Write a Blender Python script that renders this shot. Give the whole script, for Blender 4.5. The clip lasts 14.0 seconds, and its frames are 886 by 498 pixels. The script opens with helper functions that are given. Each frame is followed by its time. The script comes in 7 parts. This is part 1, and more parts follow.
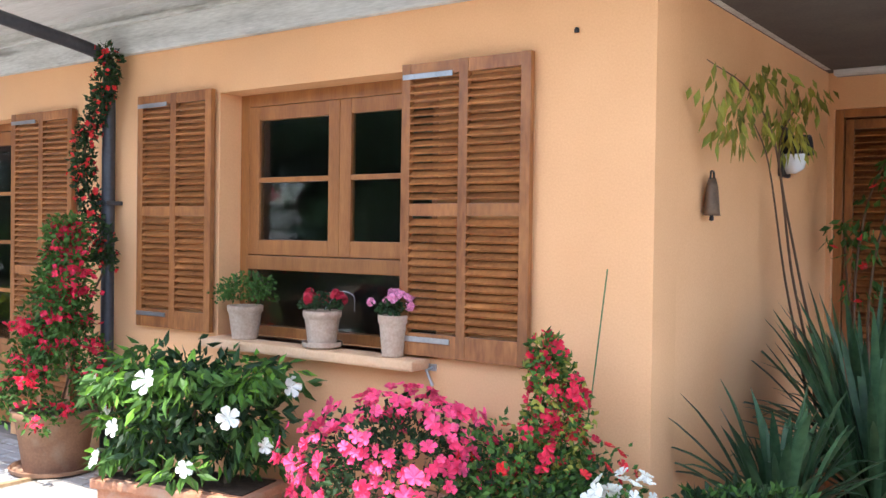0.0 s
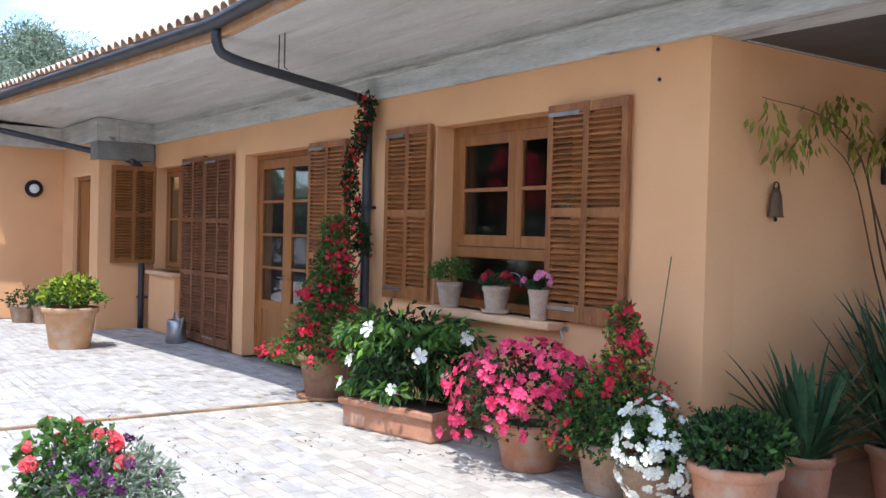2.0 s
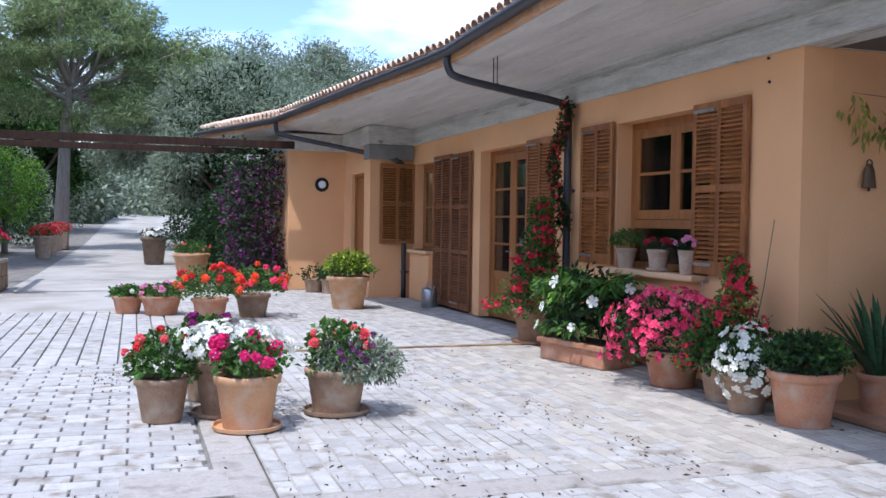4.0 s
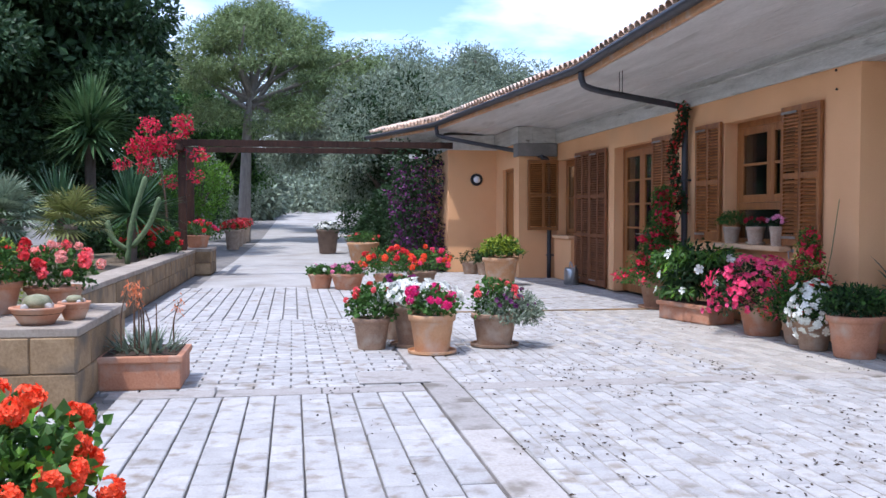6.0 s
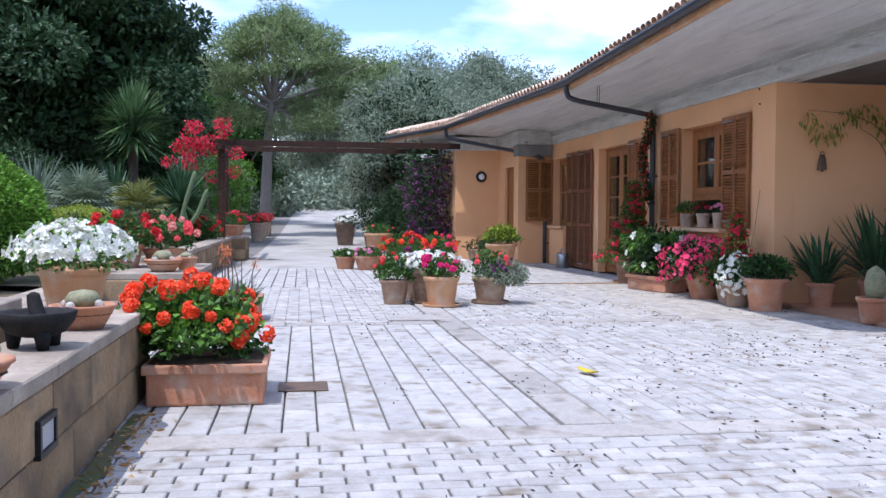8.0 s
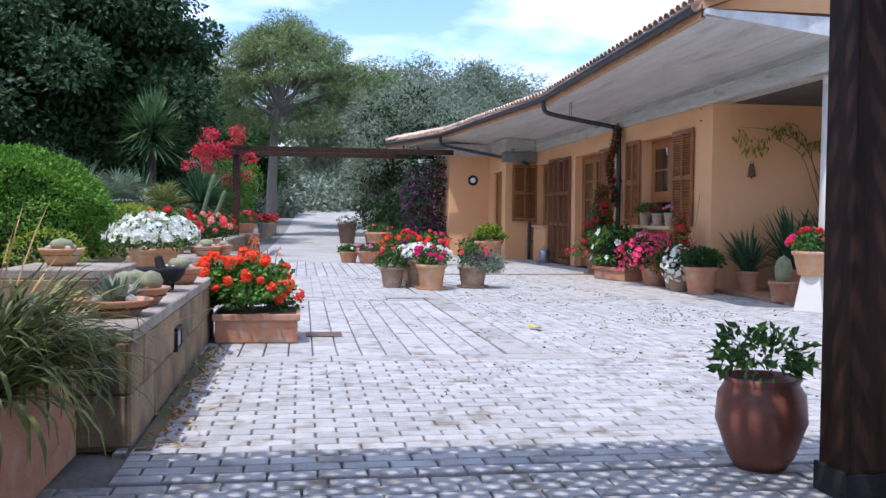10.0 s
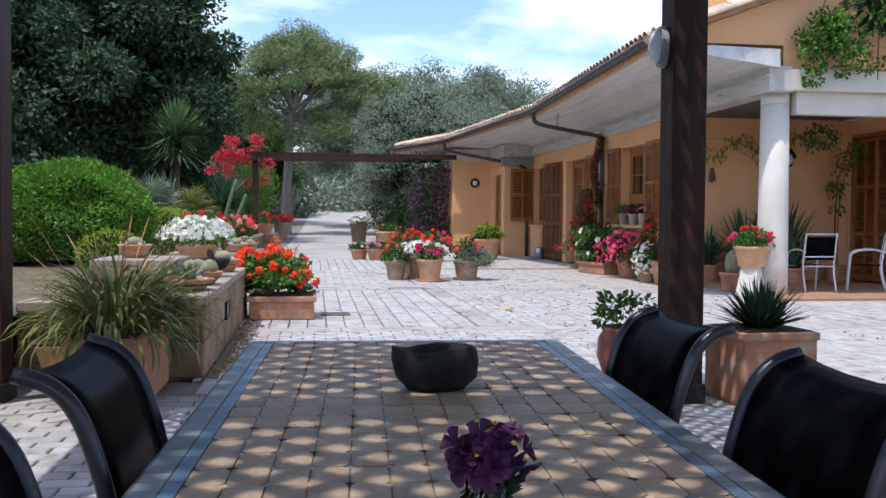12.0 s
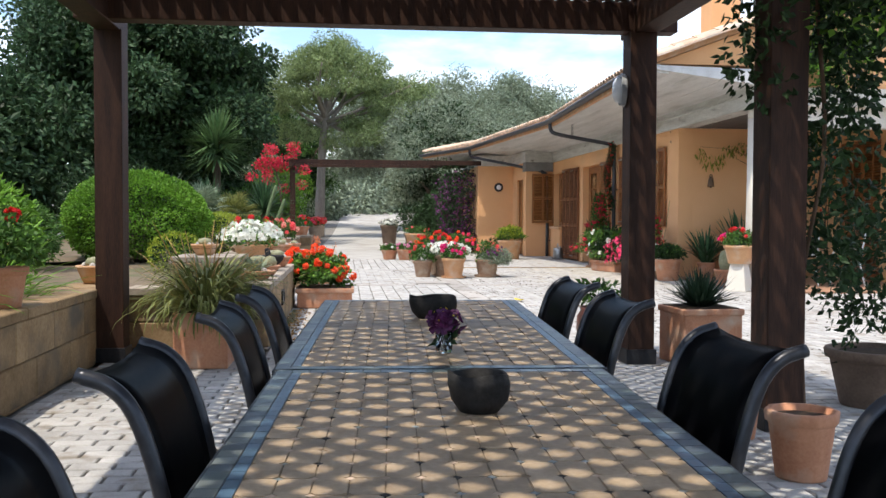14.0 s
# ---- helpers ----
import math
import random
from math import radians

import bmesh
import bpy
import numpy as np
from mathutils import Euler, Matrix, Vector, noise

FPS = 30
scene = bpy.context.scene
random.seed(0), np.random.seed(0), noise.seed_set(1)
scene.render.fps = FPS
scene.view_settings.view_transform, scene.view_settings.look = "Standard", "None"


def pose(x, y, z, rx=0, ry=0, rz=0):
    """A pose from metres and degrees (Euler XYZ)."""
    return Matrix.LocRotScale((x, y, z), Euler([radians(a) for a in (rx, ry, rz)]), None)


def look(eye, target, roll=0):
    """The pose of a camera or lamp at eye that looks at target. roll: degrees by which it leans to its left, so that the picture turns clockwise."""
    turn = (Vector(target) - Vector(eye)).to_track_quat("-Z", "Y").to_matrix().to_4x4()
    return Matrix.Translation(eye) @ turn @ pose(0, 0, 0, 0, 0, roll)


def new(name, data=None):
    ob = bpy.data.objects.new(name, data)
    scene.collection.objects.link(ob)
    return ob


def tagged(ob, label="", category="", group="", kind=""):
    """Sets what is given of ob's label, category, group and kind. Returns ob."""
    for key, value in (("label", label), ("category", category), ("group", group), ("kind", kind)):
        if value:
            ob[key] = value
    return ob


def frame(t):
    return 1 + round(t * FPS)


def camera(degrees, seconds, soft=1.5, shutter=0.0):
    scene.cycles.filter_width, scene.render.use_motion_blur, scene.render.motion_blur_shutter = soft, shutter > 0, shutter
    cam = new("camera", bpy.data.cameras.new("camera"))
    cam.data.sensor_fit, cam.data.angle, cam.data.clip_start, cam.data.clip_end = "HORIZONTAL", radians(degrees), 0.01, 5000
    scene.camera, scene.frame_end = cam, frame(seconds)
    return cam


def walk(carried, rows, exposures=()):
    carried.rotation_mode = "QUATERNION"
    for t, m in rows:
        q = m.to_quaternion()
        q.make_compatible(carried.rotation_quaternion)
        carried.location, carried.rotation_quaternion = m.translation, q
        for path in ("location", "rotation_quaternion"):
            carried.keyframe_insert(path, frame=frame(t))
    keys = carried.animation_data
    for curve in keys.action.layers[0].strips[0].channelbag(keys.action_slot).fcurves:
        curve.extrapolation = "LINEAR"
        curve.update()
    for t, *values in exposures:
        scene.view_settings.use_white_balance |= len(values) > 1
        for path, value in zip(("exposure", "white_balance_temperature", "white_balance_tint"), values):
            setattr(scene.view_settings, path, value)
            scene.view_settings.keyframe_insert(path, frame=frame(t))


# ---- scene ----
cam = camera(50.9, 14.0)
PATH = [
    (0, (-3.879, 2.166, 1.739), (-5.043, 3.792, 1.707), 0.8),
    (0.5, (-3.315, 1.97, 1.733), (-4.636, 3.472, 1.703), 0.9),
    (1, (-2.752, 1.818, 1.728), (-4.202, 3.196, 1.699), 1.1),
    (1.5, (-2.199, 1.675, 1.724), (-3.751, 2.935, 1.691), 1.3),
    (2, (-1.671, 1.55, 1.701), (-3.311, 2.694, 1.665), 1.4),
    (2.5, (-1.081, 1.439, 1.663), (-2.8, 2.46, 1.622), 1.4),
    (3, (-0.466, 1.331, 1.615), (-2.253, 2.227, 1.568), 1.2),
    (3.5, (0.164, 1.241, 1.563), (-1.684, 2.004, 1.51), 1.1),
    (4, (0.792, 1.132, 1.518), (-1.105, 1.763, 1.46), 0.8),
    (4.2, (1.045, 1.077, 1.509), (-0.867, 1.657, 1.446), 0.6),
    (6.3, (3.763, 0.443, 1.372), (1.788, 0.751, 1.301), 0.1),
    (6.5, (4.045, 0.394, 1.349), (2.07, 0.7, 1.278), 0.2),
    (7, (4.743, 0.299, 1.296), (2.767, 0.6, 1.225), 0.2),
    (7.5, (5.464, 0.194, 1.231), (3.488, 0.494, 1.161), 0.3),
    (8, (6.176, 0.093, 1.2), (4.2, 0.392, 1.129), 0.3),
    (8.2, (6.452, 0.048, 1.192), (4.476, 0.349, 1.12), 0.4),
    (10.3, (8.927, -0.129, 1.122), (6.951, 0.171, 1.057), 0.6),
    (10.5, (9.153, -0.136, 1.124), (7.177, 0.167, 1.056), 0.4),
    (11, (9.709, -0.13, 1.142), (7.734, 0.174, 1.074), 0.3),
    (11.5, (10.213, -0.122, 1.164), (8.236, 0.175, 1.094), 0.4),
    (12, (10.729, -0.142, 1.153), (8.749, 0.13, 1.086), 0.4),
    (12.5, (11.148, -0.158, 1.149), (9.164, 0.082, 1.083), 0.4),
    (13, (11.605, -0.178, 1.173), (9.618, 0.043, 1.106), 0.4),
    (13.5, (12.052, -0.224, 1.181), (10.065, -0.01, 1.115), 0.4),
    (14, (12.538, -0.235, 1.172), (10.549, -0.027, 1.109), 0.2),
]
walk(cam, [(t, look(eye, target, roll)) for t, eye, target, roll in PATH],
     [(0.0, 2.18, 6250, 13), (1.0, 1.82, 6200, 13), (2.0, 1.30, 5900, 13), (3.0, 0.97, 5750, 13), (4.2, 0.80, 5700, 16), (6.3, 0.79, 5680, 18), (8.2, 0.77, 5680, 18), (10.3, 0.69, 5720, 18), (11.5, 0.61, 5900, 17), (12.5, 0.69, 6250, 14), (14.0, 0.91, 6750, 11)])
# ---------------------------------------------------------------- light
world = bpy.data.worlds.new("sky")
scene.world = world
world.use_nodes = True
wn, wl = world.node_tree.nodes, world.node_tree.links
SUN_FROM = Vector((0.40, -0.52, 1.55)).normalized()
sky = wn.new("ShaderNodeTexSky")
sky.sky_type = 'NISHITA'
sky.sun_disc = False
sky.sun_elevation = math.asin(SUN_FROM.z)
sky.sun_rotation = math.atan2(SUN_FROM.x, SUN_FROM.y)
sky.dust_density, sky.ozone_density = 0.5, 3.6
wc = wn.new("ShaderNodeTexCoord")
wm = wn.new("ShaderNodeMapping")
wm.inputs["Scale"].default_value = (1.0, 1.0, 3.2)
wnoise = wn.new("ShaderNodeTexNoise")
wnoise.inputs["Scale"].default_value = 2.6
wnoise.inputs["Detail"].default_value = 7
wnoise.inputs["Roughness"].default_value = 0.55
wramp = wn.new("ShaderNodeValToRGB")
wramp.color_ramp.elements[0].position, wramp.color_ramp.elements[1].position = 0.44, 0.74
wmix = wn.new("ShaderNodeMixRGB")
wmix.inputs[2].default_value = (9.6, 10.0, 10.9, 1)
wl.new(wc.outputs["Generated"], wm.inputs["Vector"])
wl.new(wm.outputs["Vector"], wnoise.inputs["Vector"])
wl.new(wnoise.outputs["Fac"], wramp.inputs["Fac"])
wl.new(wramp.outputs["Color"], wmix.inputs[0])
wl.new(sky.outputs["Color"], wmix.inputs[1])
bg = wn["Background"]
wl.new(wmix.outputs["Color"], bg.inputs["Color"])
bg.inputs["Strength"].default_value = 0.15
sun_data = bpy.data.lights.new("sun", "SUN")
sun_data.energy, sun_data.angle, sun_data.color = 2.5, radians(0.53), (1.0, 0.95, 0.87)
sun = new("sun", sun_data)
sun.matrix_world = look(SUN_FROM * 60, (0, 0, 0))

# ---------------------------------------------------------------- materials
def material(name, c1, c2, scale=6.0, rough=0.7, bump=0.15, fine=60.0, metal=0.0, vary=0.0, stretch=(1, 1, 1), stain=None, stain_at=(0.55, 0.75), stain_scale=1.2, sheen=0.0, through_light=0.0):
    """Two colours mixed by coarse and fine grain, an optional stain of its own shape, bump, and random shifts from piece to piece."""
    m = bpy.data.materials.new(name)
    m.use_nodes = True
    n, l = m.node_tree.nodes, m.node_tree.links
    b = n["Principled BSDF"]
    co = n.new("ShaderNodeTexCoord")
    mp = n.new("ShaderNodeMapping")
    mp.inputs["Scale"].default_value = stretch
    l.new(co.outputs["Object"], mp.inputs["Vector"])
    info = n.new("ShaderNodeObjectInfo")
    off = n.new("ShaderNodeVectorMath")
    off.operation = 'SCALE'
    off.inputs[0].default_value = (17.0, 31.0, 11.0)
    l.new(info.outputs["Random"], off.inputs["Scale"])
    add = n.new("ShaderNodeVectorMath")
    l.new(mp.outputs["Vector"], add.inputs[0])
    l.new(off.outputs["Vector"], add.inputs[1])
    big = n.new("ShaderNodeTexNoise")
    big.inputs["Scale"].default_value, big.inputs["Detail"].default_value = scale, 5
    small = n.new("ShaderNodeTexNoise")
    small.inputs["Scale"].default_value, small.inputs["Detail"].default_value = fine, 3
    l.new(add.outputs["Vector"], big.inputs["Vector"])
    l.new(add.outputs["Vector"], small.inputs["Vector"])
    half = n.new("ShaderNodeMix")
    half.data_type = 'FLOAT'
    half.inputs[0].default_value = 0.4
    l.new(big.outputs["Fac"], half.inputs[2])
    l.new(small.outputs["Fac"], half.inputs[3])
    ramp = n.new("ShaderNodeValToRGB")
    ramp.color_ramp.elements[0].position, ramp.color_ramp.elements[1].position = 0.34, 0.66
    ramp.color_ramp.elements[0].color, ramp.color_ramp.elements[1].color = (*c1, 1), (*c2, 1)
    l.new(half.outputs[0], ramp.inputs["Fac"])
    colour = ramp.outputs["Color"]
    if stain:
        sn = n.new("ShaderNodeTexNoise")
        sn.inputs["Scale"].default_value, sn.inputs["Detail"].default_value = stain_scale, 6
        l.new(add.outputs["Vector"], sn.inputs["Vector"])
        sr = n.new("ShaderNodeValToRGB")
        sr.color_ramp.elements[0].position, sr.color_ramp.elements[1].position = stain_at
        l.new(sn.outputs["Fac"], sr.inputs["Fac"])
        mx = n.new("ShaderNodeMixRGB")
        mx.inputs[2].default_value = (*stain, 1)
        l.new(sr.outputs["Color"], mx.inputs[0])
        l.new(colour, mx.inputs[1])
        colour = mx.outputs["Color"]
    if vary:
        geo = n.new("ShaderNodeNewGeometry")
        sm = n.new("ShaderNodeMath")
        l.new(info.outputs["Random"], sm.inputs[0])
        l.new(geo.outputs["Random Per Island"], sm.inputs[1])
        fr = n.new("ShaderNodeMath")
        fr.operation = 'FRACT'
        l.new(sm.outputs[0], fr.inputs[0])
        mr = n.new("ShaderNodeMapRange")
        mr.inputs["To Min"].default_value, mr.inputs["To Max"].default_value = 1 - vary, 1 + vary
        l.new(fr.outputs[0], mr.inputs["Value"])
        hs = n.new("ShaderNodeHueSaturation")
        l.new(mr.outputs[0], hs.inputs["Value"])
        l.new(colour, hs.inputs["Color"])
        colour = hs.outputs["Color"]
    l.new(colour, b.inputs["Base Color"])
    b.inputs["Roughness"].default_value, b.inputs["Metallic"].default_value = rough, metal
    if bump:
        bp = n.new("ShaderNodeBump")
        bp.inputs["Strength"].default_value, bp.inputs["Distance"].default_value = bump, 0.01
        l.new(half.outputs[0], bp.inputs["Height"])
        l.new(bp.outputs["Normal"], b.inputs["Normal"])
    if through_light:
        tr = n.new("ShaderNodeBsdfTranslucent")
        l.new(colour, tr.inputs["Color"])
        ms = n.new("ShaderNodeMixShader")
        ms.inputs[0].default_value = through_light
        l.new(b.outputs[0], ms.inputs[1])
        l.new(tr.outputs[0], ms.inputs[2])
        l.new(ms.outputs[0], n["Material Output"].inputs["Surface"])
    return m


def petal(name, c, vary=0.25):
    return material(name, c, tuple(min(1, v * 1.25 + 0.01) for v in c), 9, 0.6, 0, 40, vary=vary, through_light=0.25)


def leaf(name, c1, c2, vary=0.4, rough=0.5):
    m = material(name, c1, c2, 3, rough, 0, 25, vary=vary, through_light=0.2)
    m.node_tree.nodes["Principled BSDF"].inputs["Specular IOR Level"].default_value = 0.2
    return m


STUCCO = material("stucco", (0.70, 0.368, 0.165), (0.79, 0.44, 0.212), 1.1, 0.9, 0.25, 90, stain=(0.60, 0.36, 0.19), stain_at=(0.52, 0.8), stain_scale=0.5)
CONCRETE = material("concrete", (0.50, 0.49, 0.465), (0.68, 0.67, 0.645), 2.2, 0.85, 0.35, 26, stretch=(0.35, 2.4, 1.8), stain=(0.34, 0.325, 0.295), stain_at=(0.58, 0.82), stain_scale=1.6)
BEAM_CONCRETE = material("board_marked_concrete", (0.40, 0.395, 0.36), (0.66, 0.655, 0.61), 3.0, 0.88, 0.6, 34, stretch=(0.4, 1.6, 3.2), stain=(0.17, 0.155, 0.13), stain_at=(0.60, 0.74), stain_scale=2.6)
# concrete darkened: the shade of the recess under the eave is in this colour
DARK_CONCRETE = material("recess_shade_concrete", (0.15, 0.147, 0.142), (0.26, 0.255, 0.24), 3.0, 0.85, 0.5, 30)
LIMESTONE = material("tan_limestone", (0.62, 0.36, 0.185), (0.74, 0.48, 0.275), 4, 0.8, 0.2, 60, stain=(0.46, 0.31, 0.19), stain_at=(0.55, 0.78), stain_scale=4)
PLASTER = material("white_plaster", (0.60, 0.55, 0.465), (0.70, 0.65, 0.56), 2, 0.8, 0.15, 60, stain=(0.50, 0.45, 0.37), stain_at=(0.55, 0.85))
SHUTTER = material("shutter_wood", (0.185, 0.062, 0.019), (0.43, 0.172, 0.052), 5, 0.38, 0.12, 45, vary=0.18, stretch=(1, 1, 0.25))
SHUTTER_DARK = material("dark_shutter_wood", (0.16, 0.062, 0.028), (0.27, 0.112, 0.05), 5, 0.55, 0.12, 45, vary=0.18, stretch=(1, 1, 0.25))
FRAME_WOOD = material("frame_wood", (0.215, 0.076, 0.019), (0.37, 0.148, 0.04), 4, 0.42, 0.08, 50, stretch=(3, 3, 0.3), vary=0.1)
POST_WOOD = material("dark_post_wood", (0.020, 0.0095, 0.006), (0.064, 0.028, 0.0155), 4, 0.6, 0.25, 40, stretch=(4, 4, 0.4), vary=0.12)
GUTTER = material("gutter_metal", (0.035, 0.036, 0.042), (0.06, 0.06, 0.068), 6, 0.45, 0.05, 40, metal=0.3)
IRON = material("black_metal", (0.012, 0.012, 0.014), (0.03, 0.03, 0.032), 8, 0.45, 0.05)
STEEL = material("hinge_steel", (0.35, 0.35, 0.35), (0.5, 0.5, 0.5), 8, 0.4, 0.05, metal=0.9)
TILE = material("roof_clay", (0.50, 0.315, 0.205), (0.70, 0.54, 0.40), 5, 0.85, 0.25, 50, vary=0.25, stain=(0.42, 0.38, 0.32), stain_at=(0.5, 0.75), stain_scale=3)
TERRA = material("terracotta", (0.40, 0.165, 0.085), (0.54, 0.26, 0.145), 6, 0.85, 0.2, 60, vary=0.12, stain=(0.50, 0.37, 0.27), stain_at=(0.5, 0.75), stain_scale=5)
TERRA_PALE = material("pale_terracotta", (0.52, 0.27, 0.125), (0.65, 0.37, 0.19), 6, 0.85, 0.2, 60, vary=0.1, stain=(0.6, 0.48, 0.37), stain_at=(0.5, 0.75), stain_scale=5)
TERRA_OLD = material("weathered_terracotta", (0.25, 0.155, 0.10), (0.40, 0.26, 0.165), 7, 0.9, 0.3, 60, vary=0.12, stain=(0.44, 0.36, 0.27), stain_at=(0.52, 0.76), stain_scale=6)
BROWN_CLAY = material("brown_clay", (0.13, 0.085, 0.06), (0.22, 0.15, 0.105), 6, 0.85, 0.3, 60)
BROWN_TERRA = material("brown_terracotta", (0.22, 0.115, 0.065), (0.34, 0.19, 0.11), 6, 0.85, 0.25, 60, vary=0.1, stain=(0.36, 0.27, 0.19), stain_at=(0.54, 0.78), stain_scale=5)
CREAM_POT = material("limewashed_clay", (0.36, 0.245, 0.165), (0.55, 0.42, 0.31), 8, 0.85, 0.2, 60, vary=0.08)
SOIL = material("soil", (0.035, 0.024, 0.016), (0.085, 0.058, 0.038), 20, 0.95, 0.5, 90)
BED = material("garden_soil", (0.10, 0.075, 0.048), (0.19, 0.145, 0.095), 2, 0.95, 0.6, 30, stain=(0.08, 0.10, 0.04), stain_at=(0.5, 0.65), stain_scale=0.8)
JOINT = material("joint_sand", (0.13, 0.12, 0.105), (0.25, 0.23, 0.20), 3, 0.95, 0.4, 40)
PAVER = material("paver_stone", (0.325, 0.310, 0.284), (0.455, 0.438, 0.408), 7, 0.85, 0.4, 70, vary=0.12, stain=(0.21, 0.17, 0.12), stain_at=(0.53, 0.74), stain_scale=6)
PAVER_TAN = material("tan_paver_stone", (0.345, 0.315, 0.265), (0.455, 0.42, 0.36), 7, 0.85, 0.4, 70, vary=0.14, stain=(0.36, 0.32, 0.26), stain_at=(0.5, 0.72), stain_scale=5)
SLAB = material("slab_stone", (0.30, 0.27, 0.235), (0.45, 0.42, 0.38), 4, 0.85, 0.4, 50, vary=0.14, stain=(0.19, 0.165, 0.13), stain_at=(0.5, 0.68), stain_scale=4)
MORTAR = material("pale_mortar", (0.27, 0.25, 0.215), (0.40, 0.375, 0.33), 5, 0.95, 0.4, 50, stain=(0.17, 0.145, 0.11), stain_at=(0.5, 0.68), stain_scale=1.6)
DRIVE = material("gravel_drive", (0.32, 0.30, 0.265), (0.45, 0.43, 0.39), 1.5, 0.95, 0.4, 35, stain=(0.25, 0.22, 0.18), stain_at=(0.5, 0.75), stain_scale=0.6)
PORCH = material("porch_tile", (0.36, 0.19, 0.11), (0.48, 0.27, 0.16), 5, 0.6, 0.1, 40, vary=0.15)
STONE = material("sandstone_block", (0.215, 0.138, 0.070), (0.37, 0.258, 0.145), 4, 0.9, 0.6, 45, vary=0.22, stain=(0.14, 0.115, 0.085), stain_at=(0.48, 0.70), stain_scale=3)
CAP_STONE = material("pale_cap_stone", (0.25, 0.20, 0.148), (0.41, 0.345, 0.265), 5, 0.9, 0.5, 50, vary=0.14, stain=(0.24, 0.20, 0.155), stain_at=(0.52, 0.72), stain_scale=3)
ROCK = material("grey_rock", (0.34, 0.31, 0.27), (0.52, 0.48, 0.42), 8, 0.9, 0.4, 60)
SLING = material("black_sling_fabric", (0.0012, 0.0013, 0.0017), (0.003, 0.0032, 0.004), 30, 0.34, 0.05, 300)
CHAIR_TUBE = material("grey_tube", (0.020, 0.022, 0.027), (0.045, 0.048, 0.056), 6, 0.32, 0.03, metal=0.4)
WHITE_TUBE = material("pale_tube", (0.62, 0.62, 0.60), (0.72, 0.72, 0.70), 6, 0.4, 0.02, metal=0.2)
BOWL = material("dark_stone_bowl", (0.010, 0.0095, 0.009), (0.030, 0.028, 0.026), 14, 0.75, 0.4, 80)
TABLE_TILE = material("brown_table_tile", (0.25, 0.18, 0.11), (0.395, 0.292, 0.186), 12, 0.55, 0.15, 80, vary=0.16)
TABLE_EDGE = material("table_edge_metal", (0.03, 0.035, 0.04), (0.06, 0.065, 0.07), 8, 0.5, 0.1)
GROUT = material("table_grout", (0.17, 0.13, 0.085), (0.26, 0.20, 0.135), 20, 0.9, 0.2)
BLUE_TILES = [material("glazed_tile", c, tuple(v * 1.4 for v in c), 25, 0.32, 0.05, 90, vary=0.22) for c in ((0.045, 0.085, 0.125), (0.065, 0.088, 0.088), (0.11, 0.125, 0.115), (0.045, 0.058, 0.068))]
BARK = material("bark", (0.10, 0.075, 0.055), (0.20, 0.16, 0.125), 5, 0.95, 0.8, 30, stretch=(3, 3, 0.6))
PALE_BARK = material("grey_bark", (0.20, 0.17, 0.14), (0.32, 0.28, 0.24), 5, 0.95, 0.7, 30, stretch=(3, 3, 0.6))
STEM = material("brown_stem", (0.08, 0.045, 0.025), (0.14, 0.08, 0.045), 8, 0.8, 0.2)
GREEN_STEM = material("green_stem", (0.05, 0.10, 0.03), (0.09, 0.16, 0.05), 8, 0.7, 0.1)
# plaster darkened so its colour stands for the shade inside the rooms
INSIDE = material("room_shade_plaster", (0.07, 0.06, 0.055), (0.12, 0.105, 0.09), 2, 0.9, 0.05)
PORCH_CEIL = material("porch_ceiling_boards", (0.10, 0.065, 0.04), (0.16, 0.105, 0.07), 3, 0.7, 0.1)
OPAL = material("frosted_glass", (0.70, 0.72, 0.74), (0.80, 0.82, 0.84), 4, 0.25, 0)
LAMP_GREY = material("grey_lamp_body", (0.30, 0.31, 0.32), (0.40, 0.41, 0.42), 6, 0.4, 0)
BRASS = material("rusty_bell_metal", (0.11, 0.07, 0.045), (0.21, 0.13, 0.075), 14, 0.6, 0.3, 60, metal=0.5)
DARK_CACTUS = material("dark_cactus_skin", (0.022, 0.035, 0.018), (0.06, 0.075, 0.04), 30, 0.8, 0.8, 140)
CACTUS = material("cactus_skin", (0.15, 0.16, 0.08), (0.34, 0.32, 0.19), 18, 0.8, 0.6, 120)
LEAF = leaf("leaf_mid", (0.032, 0.082, 0.016), (0.09, 0.185, 0.036))
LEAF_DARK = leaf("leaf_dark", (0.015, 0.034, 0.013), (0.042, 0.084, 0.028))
LEAF_TREE = leaf("leaf_tree", (0.022, 0.050, 0.022), (0.070, 0.125, 0.052))
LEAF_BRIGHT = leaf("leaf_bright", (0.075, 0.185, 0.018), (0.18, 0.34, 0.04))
LEAF_LIME = leaf("leaf_lime", (0.20, 0.27, 0.02), (0.34, 0.40, 0.05))
LEAF_PINE = leaf("leaf_pine", (0.135, 0.195, 0.075), (0.29, 0.36, 0.155))
LEAF_OLIVE = leaf("leaf_olive", (0.145, 0.188, 0.125), (0.285, 0.335, 0.23))
LEAF_YUCCA = leaf("leaf_yucca", (0.045, 0.095, 0.035), (0.13, 0.22, 0.085), 0.45, 0.4)
LEAF_FAN = leaf("leaf_fan_palm", (0.11, 0.155, 0.10), (0.26, 0.32, 0.205), 0.25)
LEAF_STRAP = leaf("leaf_strap", (0.024, 0.060, 0.028), (0.075, 0.145, 0.065), 0.35, 0.33)
LEAF_AGAVE = leaf("leaf_agave", (0.014, 0.032, 0.020), (0.042, 0.075, 0.042), 0.3, 0.4)
LEAF_GREY = leaf("leaf_grey", (0.14, 0.19, 0.13), (0.24, 0.29, 0.21))
